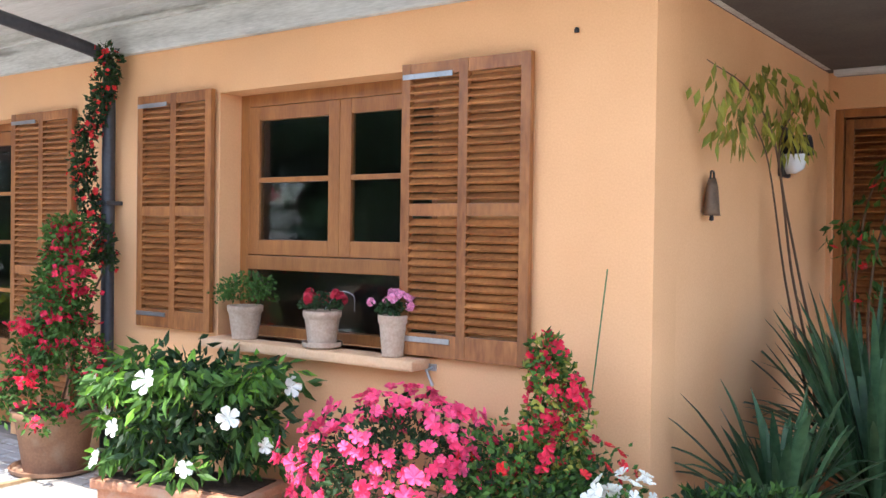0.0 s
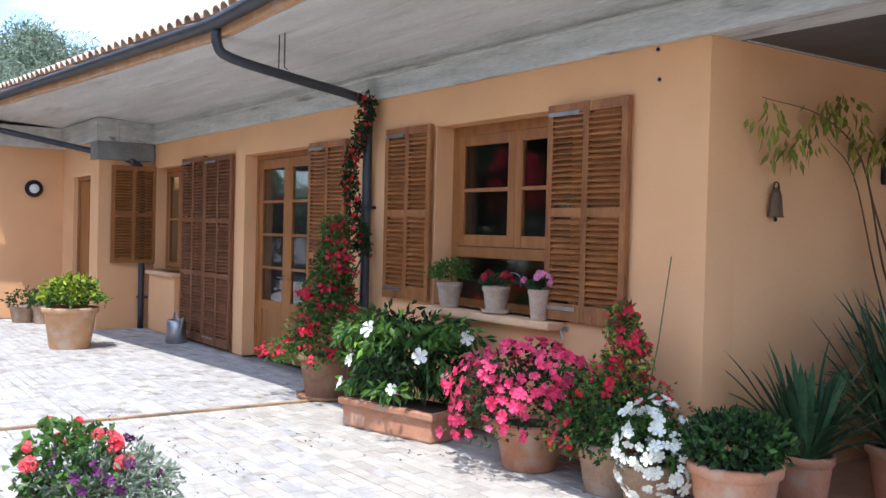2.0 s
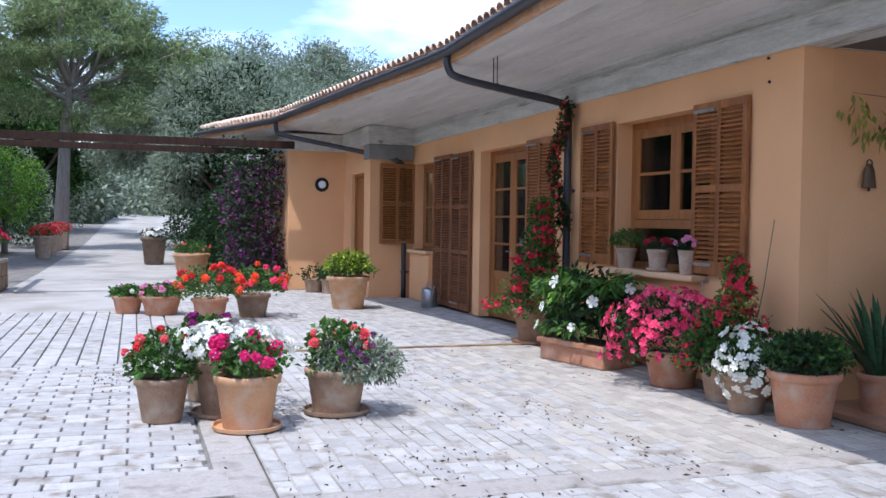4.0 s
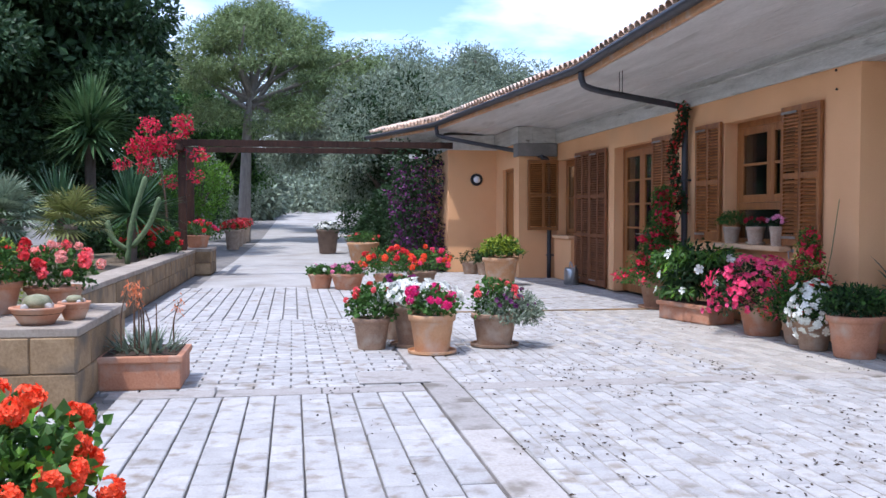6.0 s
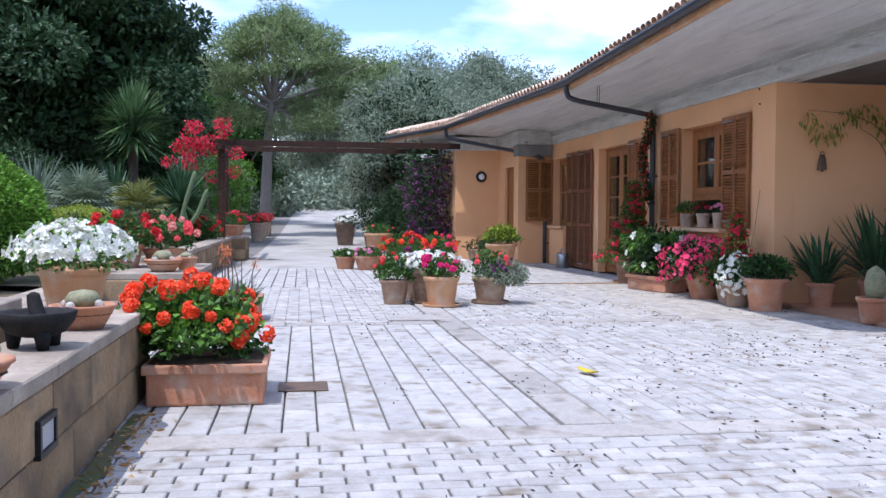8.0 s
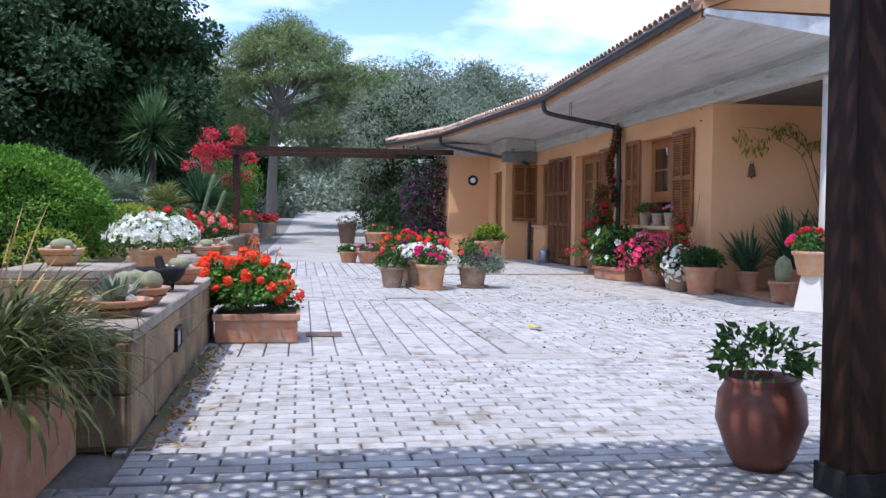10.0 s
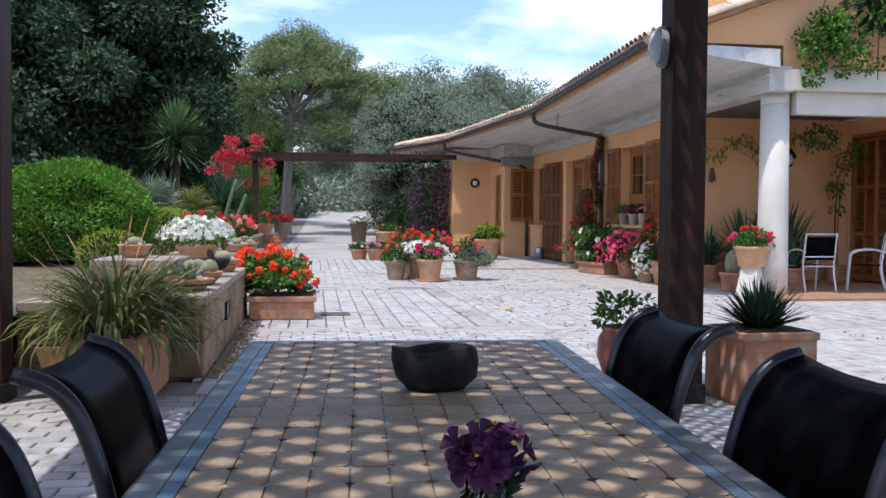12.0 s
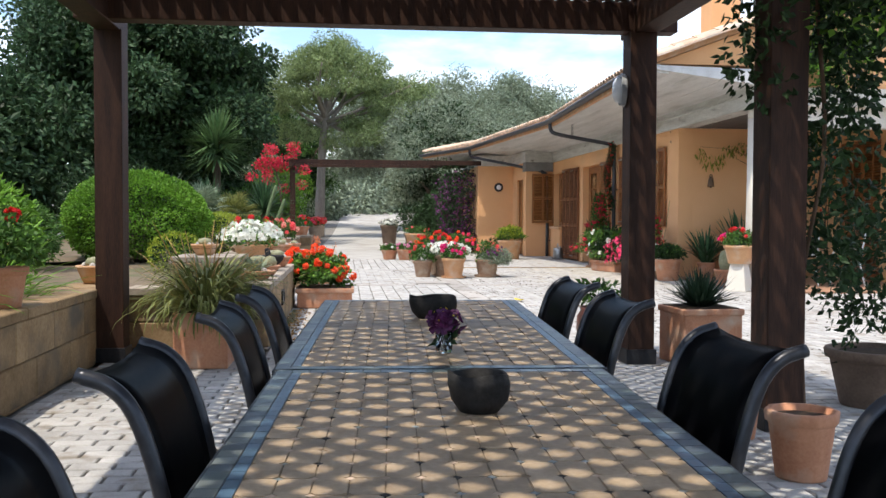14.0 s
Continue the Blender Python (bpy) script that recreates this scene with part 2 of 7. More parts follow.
LEAF_GRASS = leaf("leaf_grass", (0.095, 0.125, 0.03), (0.26, 0.26, 0.085))
LEAF_DRY = leaf("leaf_dry", (0.34, 0.18, 0.06), (0.52, 0.32, 0.13))
LEAF_YELLOW = leaf("leaf_yellowing", (0.14, 0.18, 0.03), (0.34, 0.30, 0.05))
RED = petal("petal_red", (0.62, 0.018, 0.022))
ORANGE = petal("petal_orange_red", (0.90, 0.095, 0.02))
PINK = petal("petal_pink", (0.80, 0.055, 0.16))
MAGENTA = petal("petal_magenta", (0.70, 0.015, 0.18))
CORAL = petal("petal_coral", (0.85, 0.12, 0.13))
ORANGE_DRY = petal("petal_faded_orange", (0.62, 0.19, 0.07))
SALMON = petal("petal_salmon", (0.82, 0.36, 0.30))
VIOLET = petal("petal_violet", (0.26, 0.012, 0.15))
ROSE = petal("petal_rose", (0.82, 0.085, 0.21))
WHITE = petal("petal_white", (0.74, 0.74, 0.66), 0.1)
LILAC = petal("petal_lilac", (0.74, 0.30, 0.46))
CRIMSON = petal("petal_crimson", (0.62, 0.014, 0.055))
DEEP_PURPLE = petal("petal_deep_purple", (0.065, 0.006, 0.055))
PURPLE = petal("petal_purple", (0.105, 0.010, 0.085))
DARK_RED = petal("petal_dark_red", (0.42, 0.012, 0.035))
YELLOW = petal("petal_yellow", (0.75, 0.60, 0.05))


def glass_material():
    m = bpy.data.materials.new("window_glass")
    m.use_nodes = True
    b = m.node_tree.nodes["Principled BSDF"]
    b.inputs["Base Color"].default_value = (0.75, 0.80, 0.80, 1)
    b.inputs["Roughness"].default_value = 0.02
    b.inputs["Transmission Weight"].default_value = 1.0
    b.inputs["IOR"].default_value = 1.45
    return m


GLASS = glass_material()
for dull in (BOWL, POST_WOOD, IRON, SOIL, BED, STONE, BARK, DARK_CACTUS, SHUTTER_DARK):
    dull.node_tree.nodes["Principled BSDF"].inputs["Specular IOR Level"].default_value = 0.2
SLING.node_tree.nodes["Principled BSDF"].inputs["Specular IOR Level"].default_value = 0.02

# ---------------------------------------------------------------- building tools
RNG = np.random.default_rng(7)
LOOSE = {"foliage", "young_growth", "inner_foliage", "blossom_mass", "bract_mass", "leaf_crown", "crown", "inner_crown", "dry_growth", "trailing_growth", "sunlit_foliage", "stem_cluster", "grass_tuft", "small_floret", "flower_spike", "leaf_mass", "rosette"}


def thing(name, label, category, at=(0, 0, 0), turn=0.0, group="", kind=""):
    e = new(name)
    e.empty_display_size = 0.1
    e.matrix_basis = pose(*at, 0, 0, turn)
    return tagged(e, label, category, group, kind)


def part(name, bm, mat, parent=None, label="", smooth=False):
    """Links a bmesh, or a mesh, as one object under its parent."""
    if isinstance(bm, bpy.types.Mesh):
        me = bm
    else:
        me = bpy.data.meshes.new(name)
        bm.to_mesh(me)
        bm.free()
    if not me.materials:
        me.materials.append(mat)
    if smooth:
        me.polygons.foreach_set("use_smooth", [True] * len(me.polygons))
    ob = new(name, me)
    ob.parent = parent
    if name in LOOSE:
        ob["kind"] = "stuff"
    return tagged(ob, label)


def piece(name, me, parent, m):
    ob = new(name, me)
    ob.parent = parent
    ob.matrix_basis = m
    return ob


def structure(name, bm, mat, label="", category="", smooth=False):
    return tagged(part(name, bm, mat, None, label, smooth), label, category or name.split("_")[0], kind="structure")


def raw(name, verts, faces, mat, smooth=False):
    me = bpy.data.meshes.new(name)
    me.from_pydata([tuple(v) for v in verts], [], [tuple(f) for f in faces])
    me.materials.append(mat)
    if smooth:
        me.polygons.foreach_set("use_smooth", [True] * len(me.polygons))
    return me


def box(bm, lo, hi, bevel=0.0):
    lo, hi = Vector(lo), Vector(hi)
    r = bmesh.ops.create_cube(bm, size=1, matrix=Matrix.Translation((lo + hi) / 2) @ Matrix.Diagonal((*(hi - lo), 1)))
    if bevel:
        edges = list({e for v in r["verts"] for e in v.link_edges})
        bmesh.ops.bevel(bm, geom=edges, offset=bevel, segments=2, affect='EDGES', profile=0.6)
    return bm


def boxed(lo, hi, bevel=0.0):
    return box(bmesh.new(), lo, hi, bevel)


def lathe(profile, seg=28, at=(0, 0, 0), bm=None):
    bm = bm or bmesh.new()
    rings = []
    for r, z in profile:
        rings.append([bm.verts.new((at[0] + r * math.cos(2 * math.pi * i / seg), at[1] + r * math.sin(2 * math.pi * i / seg), at[2] + z)) for i in range(seg)])
    for a, b in zip(rings, rings[1:]):
        for i in range(seg):
            bm.faces.new((a[i], a[(i + 1) % seg], b[(i + 1) % seg], b[i]))
    bm.faces.new(rings[0][::-1])
    bm.faces.new(rings[-1])
    return bm


def tube(points, radius, seg=8, bm=None):
    """A round bar along points; radius may be one number or one for each point."""
    bm = bm or bmesh.new()
    pts = [Vector(p) for p in points]
    rad = radius if isinstance(radius, (list, tuple)) else [radius] * len(pts)
    rings, side = [], None
    for i, p in enumerate(pts):
        d = (pts[min(i + 1, len(pts) - 1)] - pts[max(i - 1, 0)]).normalized()
        side = d.orthogonal().normalized() if side is None else (side - d * side.dot(d)).normalized()
        up = d.cross(side)
        rings.append([bm.verts.new(p + (side * math.cos(a) + up * math.sin(a)) * rad[i]) for a in (2 * math.pi * k / seg for k in range(seg))])
    for a, b in zip(rings, rings[1:]):
        for i in range(seg):
            bm.faces.new((a[i], a[(i + 1) % seg], b[(i + 1) % seg], b[i]))
    bm.faces.new(rings[0][::-1])
    bm.faces.new(rings[-1])
    return bm


def smooth_line(points, n=6):
    """Points along a smooth curve through the given ones."""
    p = [Vector(q) for q in points]
    p = [p[0] * 2 - p[1]] + p + [p[-1] * 2 - p[-2]]
    out = []
    for i in range(1, len(p) - 2):
        for k in range(n):
            t = k / n
            out.append(0.5 * (2 * p[i] + (p[i + 1] - p[i - 1]) * t + (2 * p[i - 1] - 5 * p[i] + 4 * p[i + 1] - p[i + 2]) * t * t + (3 * p[i] - p[i - 1] - 3 * p[i + 1] + p[i + 2]) * t ** 3))
    return out + [p[-2]]


def unit(v):
    return v / np.maximum(np.linalg.norm(v, axis=1, keepdims=True), 1e-9)


def leaf_mesh(name, at, out, mat, length, width, droop=0.2, spread=0.8):
    """Many small folded leaves, one at each point, pointing roughly outwards."""
    n = len(at)
    d = unit(out + RNG.normal(0, spread, (n, 3)) + np.array((0, 0, -droop)))
    s = unit(np.cross(d, RNG.normal(0, 1, (n, 3))))
    up = np.cross(s, d)
    ln = length * RNG.uniform(0.6, 1.3, (n, 1))
    w = width * RNG.uniform(0.7, 1.2, (n, 1)) * 0.5
    tip = at + d * ln
    mid = at + d * ln * 0.45
    v = np.stack((at, mid + s * w + up * w * 0.4, tip, mid - s * w + up * w * 0.4), 1).reshape(-1, 3)
    b = np.arange(n)[:, None] * 4
    f = np.concatenate((b + np.array((0, 1, 2)), b + np.array((0, 2, 3))), 1).reshape(-1, 3)
    return raw(name, v.tolist(), f.tolist(), mat)


def flower_mesh(name, at, out, mat, radius, petals=5, cup=0.35):
    """Open flowers of separate petals, one at each point, facing out."""
    n = len(at)
    d = unit(out + RNG.normal(0, 0.35, (n, 3)))
    a = unit(np.cross(d, RNG.normal(0, 1, (n, 3))))
    b = np.cross(d, a)
    r = radius * RNG.uniform(0.75, 1.2, (n, 1))
    verts, faces, base = [], [], 0
    for k in range(petals):
        t = 2 * math.pi * k / petals
        h = math.pi / petals * 0.97
        lift = cup * RNG.uniform(0.5, 1.2, (n, 1))
        def ray(x, q, z):
            return at + (a * math.cos(x) + b * math.sin(x)) * r * q + d * r * z
        rim = ((-1.0, 0.52, 0.75), (-0.72, 0.86, 1.0), (-0.25, 1.0, 0.7), (0.1, 0.95, 0.85), (0.5, 0.98, 0.9), (0.85, 0.82, 1.05), (1.0, 0.52, 0.75))
        v = np.stack([at - d * r * 0.12] + [ray(t + h * x, q, lift * z) for x, q, z in rim], 1).reshape(-1, 3)
        i = base + np.arange(n)[:, None] * 8
        faces += np.concatenate([i + np.array((0, j, j + 1)) for j in range(1, 7)], 1).reshape(-1, 3).tolist()
        verts += v.tolist()
        base += 8 * n
    return raw(name, verts, faces, mat)


def dome(n, centre, radii, shell=0.55, lump=0.18, low=-0.35):
    """Points in the outer part of a lumpy rounded mass, and their ways out."""
    d = unit(RNG.normal(0, 1, (n * 2, 3)))
    d = d[d[:, 2] > low][:n]
    k = np.array([noise.noise(Vector(q) * 2.3 + Vector(centre)) for q in d])[:, None]
    q = RNG.uniform(shell, 1.0, (len(d), 1)) ** 0.7 * (1 + lump * 2 * k)
    return np.array(centre) + d * q * np.array(radii), d


def clumps(centres, radii, n, squash=0.8):
    """Points in many small balls."""
    centres = np.array(centres)
    pick = RNG.integers(0, len(centres), n)
    d = unit(RNG.normal(0, 1, (n, 3)))
    q = RNG.uniform(0.25, 1, (n, 1)) ** 0.5 * np.array(radii)[pick][:, None]
    return centres[pick] + d * q * np.array((1, 1, squash)), d


def heads(centre, radii, count, head, each, low=-0.1):
    """Round flower heads over a mass of leaves: points and ways out."""
    c, d = dome(count, centre, radii, 0.95, 0.1, low)
    p = np.repeat(c, each, 0)
    o = unit(RNG.normal(0, 1, (len(p), 3)) + np.repeat(d, each, 0) * 0.8)
    return p + o * head, o


def blades(name, mat, n, length, width, centre=(0, 0, 0), base=0.06, lean=(0.15, 1.1), curl=0.9, seg=5, stiff=False):
    """Strap-shaped leaves from one crown, rising and arching outwards."""
    verts, faces = [], []
    for i in range(n):
        a = RNG.uniform(0, 2 * math.pi)
        tilt = RNG.uniform(*lean)
        ln = length * RNG.uniform(0.65, 1.15)
        w = width * RNG.uniform(0.75, 1.15) / 2
        p = Vector(centre) + Vector((math.cos(a), math.sin(a), 0)) * RNG.uniform(0, base)
        side = Vector((-math.sin(a), math.cos(a), 0))
        k0 = len(verts)
        bend = 0.12 if stiff else RNG.uniform(0.4, 1.2) * curl
        for j in range(seg + 1):
            t = j / seg
            g = w * (1 - 0.25 * (1 - t)) * (1 if t < 0.5 else max(0.04, 1 - ((t - 0.5) / 0.5) ** (1 if stiff else 3)))
            q = tilt + bend * t * t
            fold = Vector((-math.cos(a) * math.cos(q), -math.sin(a) * math.cos(q), math.sin(q))) * g * 0.35
            verts += [p + side * g + fold, p, p - side * g + fold]
            p = p + Vector((math.cos(a) * math.sin(q), math.sin(a) * math.sin(q), math.cos(q))) * ln / seg
        for j in range(seg):
            k = k0 + 3 * j
            faces += [(k, k + 1, k + 4, k + 3), (k + 1, k + 2, k + 5, k + 4)]
    return raw(name, verts, faces, mat, True)


def grid_mesh(name, f, us, vs, mat, thick=0.0, smooth=True):
    """A sheet over u and v, given as a function to a point, with thickness along its normal."""
    bm = bmesh.new()
    rows = [[bm.verts.new(f(u, v)) for v in vs] for u in us]
    for a, b in zip(rows, rows[1:]):
        for i in range(len(vs) - 1):
            bm.faces.new((a[i], b[i], b[i + 1], a[i + 1]))
    if thick:
        bmesh.ops.recalc_face_normals(bm, faces=bm.faces)
        bmesh.ops.solidify(bm, geom=bm.faces[:], thickness=thick)
    me = bpy.data.meshes.new(name)
    bm.to_mesh(me)
    bm.free()
    me.materials.append(mat)
    if smooth:
        me.polygons.foreach_set("use_smooth", [True] * len(me.polygons))
    return me

# ---------------------------------------------------------------- ground and large structure
FY, CX, TOP = 6.44, -5.68, 3.03      # facade face, its free corner, top of the orange wall
WT = 0.30                            # wall thickness

us = [-400, -160, -90, -75, -60, -45, -34, -26, -20, -15, -8, 0, 8, 16, 40, 120, 300]
vs = [-300, -120, -60, -30, -15, -8, -3, 0, 3, 8, 15, 30, 60, 120, 300]
rise = lambda x: -0.03 + (0.012 * (-x - 26) if x < -26 else 0) + (0.022 * (-x - 45) if x < -45 else 0)
structure("ground", grid_mesh("ground", lambda u, v: Vector((u, v, rise(u) + (0.02 * max(0, abs(v) - 30)))), us, vs, JOINT), JOINT, "sandy ground with worn joints around the house", "ground")
structure("road", grid_mesh("road", lambda u, v: Vector((u, v + ((0.012 if v < -1 else 0.045) * (-u - 20) if u < -20 else 0), rise(u) + 0.015)), [-92, -75, -60, -52, -45, -40, -33, -26, -20, -15.2], [-1.35, -0.5, 0.5, 1.5, 2.6], DRIVE), DRIVE, "pale gravel drive leading away between plants", "road")


def wall(name, lo, hi, openings=(), axis=0, mat=STUCCO, label="orange stucco house wall", top=TOP):
    """A wall along x (axis 0) or y (axis 1) as one mesh with openings (from, to, bottom, top) cut through."""
    bm = bmesh.new()
    a0, a1 = lo[axis], hi[axis]
    cuts = sorted({a0, a1, *(v for o in openings for v in o[:2])})
    for p, q in zip(cuts, cuts[1:]):
        spans = [(lo[2], hi[2])]
        for o in openings:
            if o[0] <= p + 1e-6 and q <= o[1] + 1e-6:
                spans = [(lo[2], o[2])] if o[2] > lo[2] + 1e-6 else []
                spans += [(o[3], hi[2])]
        for z0, z1 in spans:
            l, h = list(lo), list(hi)
            l[axis], h[axis], l[2], h[2] = p, q, z0, z1
            box(bm, l, h)
    bmesh.ops.remove_doubles(bm, verts=bm.verts, dist=1e-4)
    return structure(name, bm, mat, label, "wall")


WIN1 = (-8.82, -6.98, 1.03, 2.68)
DOOR1 = (-13.30, -11.42, 0.0, 2.66)
DOOR2 = (-15.45, -13.75, 0.0, 2.66)
WIN2 = (-16.97, -15.72, 0.97, 2.64)
wall("wall_south", (-17.1, FY, 0), (CX, FY + WT, TOP), (WIN1, DOOR1, DOOR2, WIN2), 0, label="peach-orange stucco facade under the deep eave")
wall("wall_return", (-17.4, 5.55, 0), (-17.1, FY + WT, TOP), (), 1, label="orange stucco return beside the small window")
DOOR3 = (-18.72, -17.6, 0.0, 2.5)
wall("wall_recess", (-19.5, 5.55, 0), (-17.4, 5.55 + WT, TOP), (DOOR3,), 0, label="orange stucco wall with a narrow doorway")
wall("wall_wing", (-19.8, 4.33, 0), (-19.5, 5.55 + WT, TOP), (), 1, label="orange stucco end wall of the wing")
wall("wall_wing_side", (-27, 4.33, 0), (-19.8, 4.33 + WT, TOP), (), 0, label="orange stucco wing wall behind climbing plants")
wall("wall_porch_side", (CX - WT, FY + WT, 0), (CX, 9.8, TOP), (), 1, label="orange stucco side wall of the porch")
DOOR4 = (-5.64, -4.1, 0.0, 2.75)
DOOR5 = (-3.75, -2.45, 0.0, 2.75)
wall("wall_porch_back", (CX, 9.8, 0), (-2.1, 9.8 + WT, 3.35), (DOOR4, DOOR5), 0, label="orange stucco wall at the back of the porch")
wall("wall_gable", (-2.4, 6.62, 3.37), (-2.15, 14.5, 4.55), (), 1, label="sunlit orange stucco upper wall over the porch")
wall("wall_north", (-27, 14.5, 0), (-2.1, 14.8, 4.5), (), 0, label="plain orange stucco back wall")
wall("wall_west", (-27.3, 4.33, 0), (-27, 14.8, TOP), (), 1, label="plain orange stucco outer wall")
wall("wall_east", (-2.4, 9.8 + WT, 0), (-2.1, 14.5, 3.04), (), 1, label="plain orange stucco outer wall")
# added inner shell; its dark colour carries the rooms' shade
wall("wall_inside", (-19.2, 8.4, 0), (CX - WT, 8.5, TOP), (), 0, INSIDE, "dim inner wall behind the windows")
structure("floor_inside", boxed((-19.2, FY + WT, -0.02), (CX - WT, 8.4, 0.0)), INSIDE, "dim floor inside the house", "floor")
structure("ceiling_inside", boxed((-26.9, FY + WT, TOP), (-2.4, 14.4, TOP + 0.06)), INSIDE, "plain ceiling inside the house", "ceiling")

# concrete ring beam, soffit, fascia
bm = bmesh.new()
box(bm, (-17.1, FY - 0.05, TOP), (-2.1, FY + WT, 3.40), 0.008)
box(bm, (-19.55, 5.50, TOP), (-17.05, 5.85, 3.40), 0.008)
box(bm, (-17.45, 5.85, TOP), (-17.05, 6.39, 3.40), 0.008)
box(bm, (-19.9, 4.28, TOP), (-19.45, 5.50, 3.40), 0.008)
box(bm, (-27, 4.28, TOP), (-19.9, 4.63, 3.40), 0.008)
box(bm, (CX - WT, FY + WT, TOP), (CX + 0.012, 9.8, 3.40), 0.008)
structure("beam_concrete", bm, BEAM_CONCRETE, "weathered board-marked concrete beam over the walls", "beam")
structure("beam_porch_back", boxed((CX + 0.065, 9.66, 2.99), (-2.46, 9.798, 3.354), 0.008), BEAM_CONCRETE, "weathered concrete beam along the back of the porch", "beam")
structure("beam_porch_side", boxed((CX + 0.001, FY + 0.31, 3.03), (CX + 0.06, 9.655, 3.354), 0.008), BEAM_CONCRETE, "weathered concrete beam along the porch side wall", "beam")
structure("trim_beam_lip", boxed((-16.98, FY - 0.085, 3.245), (-2.1, FY - 0.048, 3.275), 0.006), BEAM_CONCRETE, "thin uneven formwork lip along the concrete beam", "trim")
# beam end coloured as dark as the shaded recess it sits in
structure("beam_dropped", boxed((-17.45, 5.5, 2.74), (-17.02, 6.42, 3.03), 0.01), DARK_CONCRETE, "dark weathered concrete beam end under the eave", "beam")
structure("beam_porch", boxed((-2.62, 6.45, 3.05), (-2.1, 12.0, 3.36), 0.012), PLASTER, "white plastered porch beam on the column", "beam")
structure("beam_porch_lower", boxed((-2.45, 6.9, 2.72), (-2.25, 12.0, 3.05), 0.012), PLASTER, "white plastered lintel below the porch beam", "beam")

EAVE = [Vector(p) for p in ((-23.2, 2.72, 3.60), (-18.95, 4.02, 3.59), (-10.1, 4.84, 3.58), (-2.06, 4.62, 3.66))]
INNER = [Vector(p) for p in ((-23.2, 4.5, 3.345), (-18.95, 6.6, 3.345), (-10.1, FY + 0.1, 3.345), (-2.06, FY + 0.1, 3.38))]


def eave_at(x, table=EAVE):
    for a, b in zip(table, table[1:]):
        if x <= b.x or b is table[-1]:
            return a.lerp(b, (x - a.x) / (b.x - a.x))


bm = bmesh.new()
xs = np.linspace(-23.2, -2.06, 60)
lower = [(eave_at(x) + Vector((0, 0.04, -0.07)), eave_at(x, INNER)) for x in xs]
rows = [[bm.verts.new(a), bm.verts.new(b), bm.verts.new(b + Vector((0, 0, 0.1))), bm.verts.new(a + Vector((0, 0, 0.1)))] for a, b in lower]
for a, b in zip(rows, rows[1:]):
    for i in range(4):
        bm.faces.new((a[i], a[(i + 1) % 4], b[(i + 1) % 4], b[i]))
bm.faces.new(rows[0])
bm.faces.new(rows[-1][::-1])
bmesh.ops.recalc_face_normals(bm, faces=bm.faces)
structure("ceiling_soffit", bm, CONCRETE, "grey concrete soffit of the deep eave", "soffit")
lip = bmesh.new()
rows = []
for a, b in lower:
    p, q = a + Vector((0, 0.0, -0.032)), a.lerp(b, 0.15) + Vector((0, 0, -0.032))
    rows.append([lip.verts.new(v) for v in (p, q, q + Vector((0, 0, 0.04)), p + Vector((0, 0, 0.04)))])
for a, b in zip(rows, rows[1:]):
    for i in range(4):
        lip.faces.new((a[i], a[(i + 1) % 4], b[(i + 1) % 4], b[i]))
lip.faces.new(rows[0])
lip.faces.new(rows[-1][::-1])
bmesh.ops.recalc_face_normals(lip, faces=lip.faces)
structure("trim_eave_lip", lip, CONCRETE, "stepped concrete band along the outer edge of the soffit", "trim")
for k, share in enumerate((0.36, 0.64, 0.86)):
    sb_ = bmesh.new()
    tube([a.lerp(b, share) + Vector((0, 0, -0.001)) for a, b in lower], 0.007, 5, sb_)
    structure("trim_seam_%d" % (k + 1), sb_, CONCRETE, "raised formwork seam along the concrete soffit", "seam")
bm = bmesh.new()
rows = []
for x in xs:
    e = eave_at(x)
    rows.append([bm.verts.new(e + Vector(q)) for q in ((0, -0.02, -0.095), (0, 0.035, -0.095), (0, 0.035, 0.06), (0, -0.02, 0.06))])
for a, b in zip(rows, rows[1:]):
    for i in range(4):
        bm.faces.new((a[i], a[(i + 1) % 4], b[(i + 1) % 4], b[i]))
bmesh.ops.recalc_face_normals(bm, faces=bm.faces)
structure("trim_fascia", bm, TERRA_PALE, "tan fascia board along the eave", "fascia")
eb = bmesh.new()
ea = [eb.verts.new((-2.0, y, z)) for y, z in ((4.64, 3.60), (6.50, 3.36), (6.50, 3.62), (4.64, 3.66))]
ec = [eb.verts.new((-2.11, v.co.y, v.co.z)) for v in ea]
eb.faces.new(ea), eb.faces.new(ec[::-1])
for i in range(4):
    eb.faces.new((ea[i], ea[(i + 1) % 4], ec[(i + 1) % 4], ec[i]))
bmesh.ops.recalc_face_normals(eb, faces=eb.faces)
structure("trim_eave_end", eb, CONCRETE, "pale plastered end of the eave", "fascia")
structure("ceiling_porch", boxed((CX, FY + 0.3, 3.355), (-2.42, 9.8, 3.42)), PORCH_CEIL, "dark boarded porch ceiling", "ceiling")
structure("floor_porch", boxed((CX, FY + 0.05, -0.02), (-1.75, 9.8, 0.035), 0.008), PORCH, "reddish tiled porch floor", "floor")

# roof: sheet, rows of barrel tiles, gutter
SLOPE = 0.37
roof = thing("roof", "low-pitched roof of clay barrel tiles", "roof", kind="structure")
def roof_z(x, y):
    e = eave_at(x)
    k = min(1.0, max(0.0, (x + 19.0) / 9.0))
    return e.z + 0.10 + (0.08 + (SLOPE - 0.08) * k) * (y - e.y)
part("roof_sheet", grid_mesh("roof_sheet", lambda u, v: Vector((u, eave_at(u).y + (11.2 - eave_at(u).y) * v, roof_z(u, eave_at(u).y + (11.2 - eave_at(u).y) * v))), list(xs), [0, 0.5, 1], TILE, 0.05, False), TILE, roof)
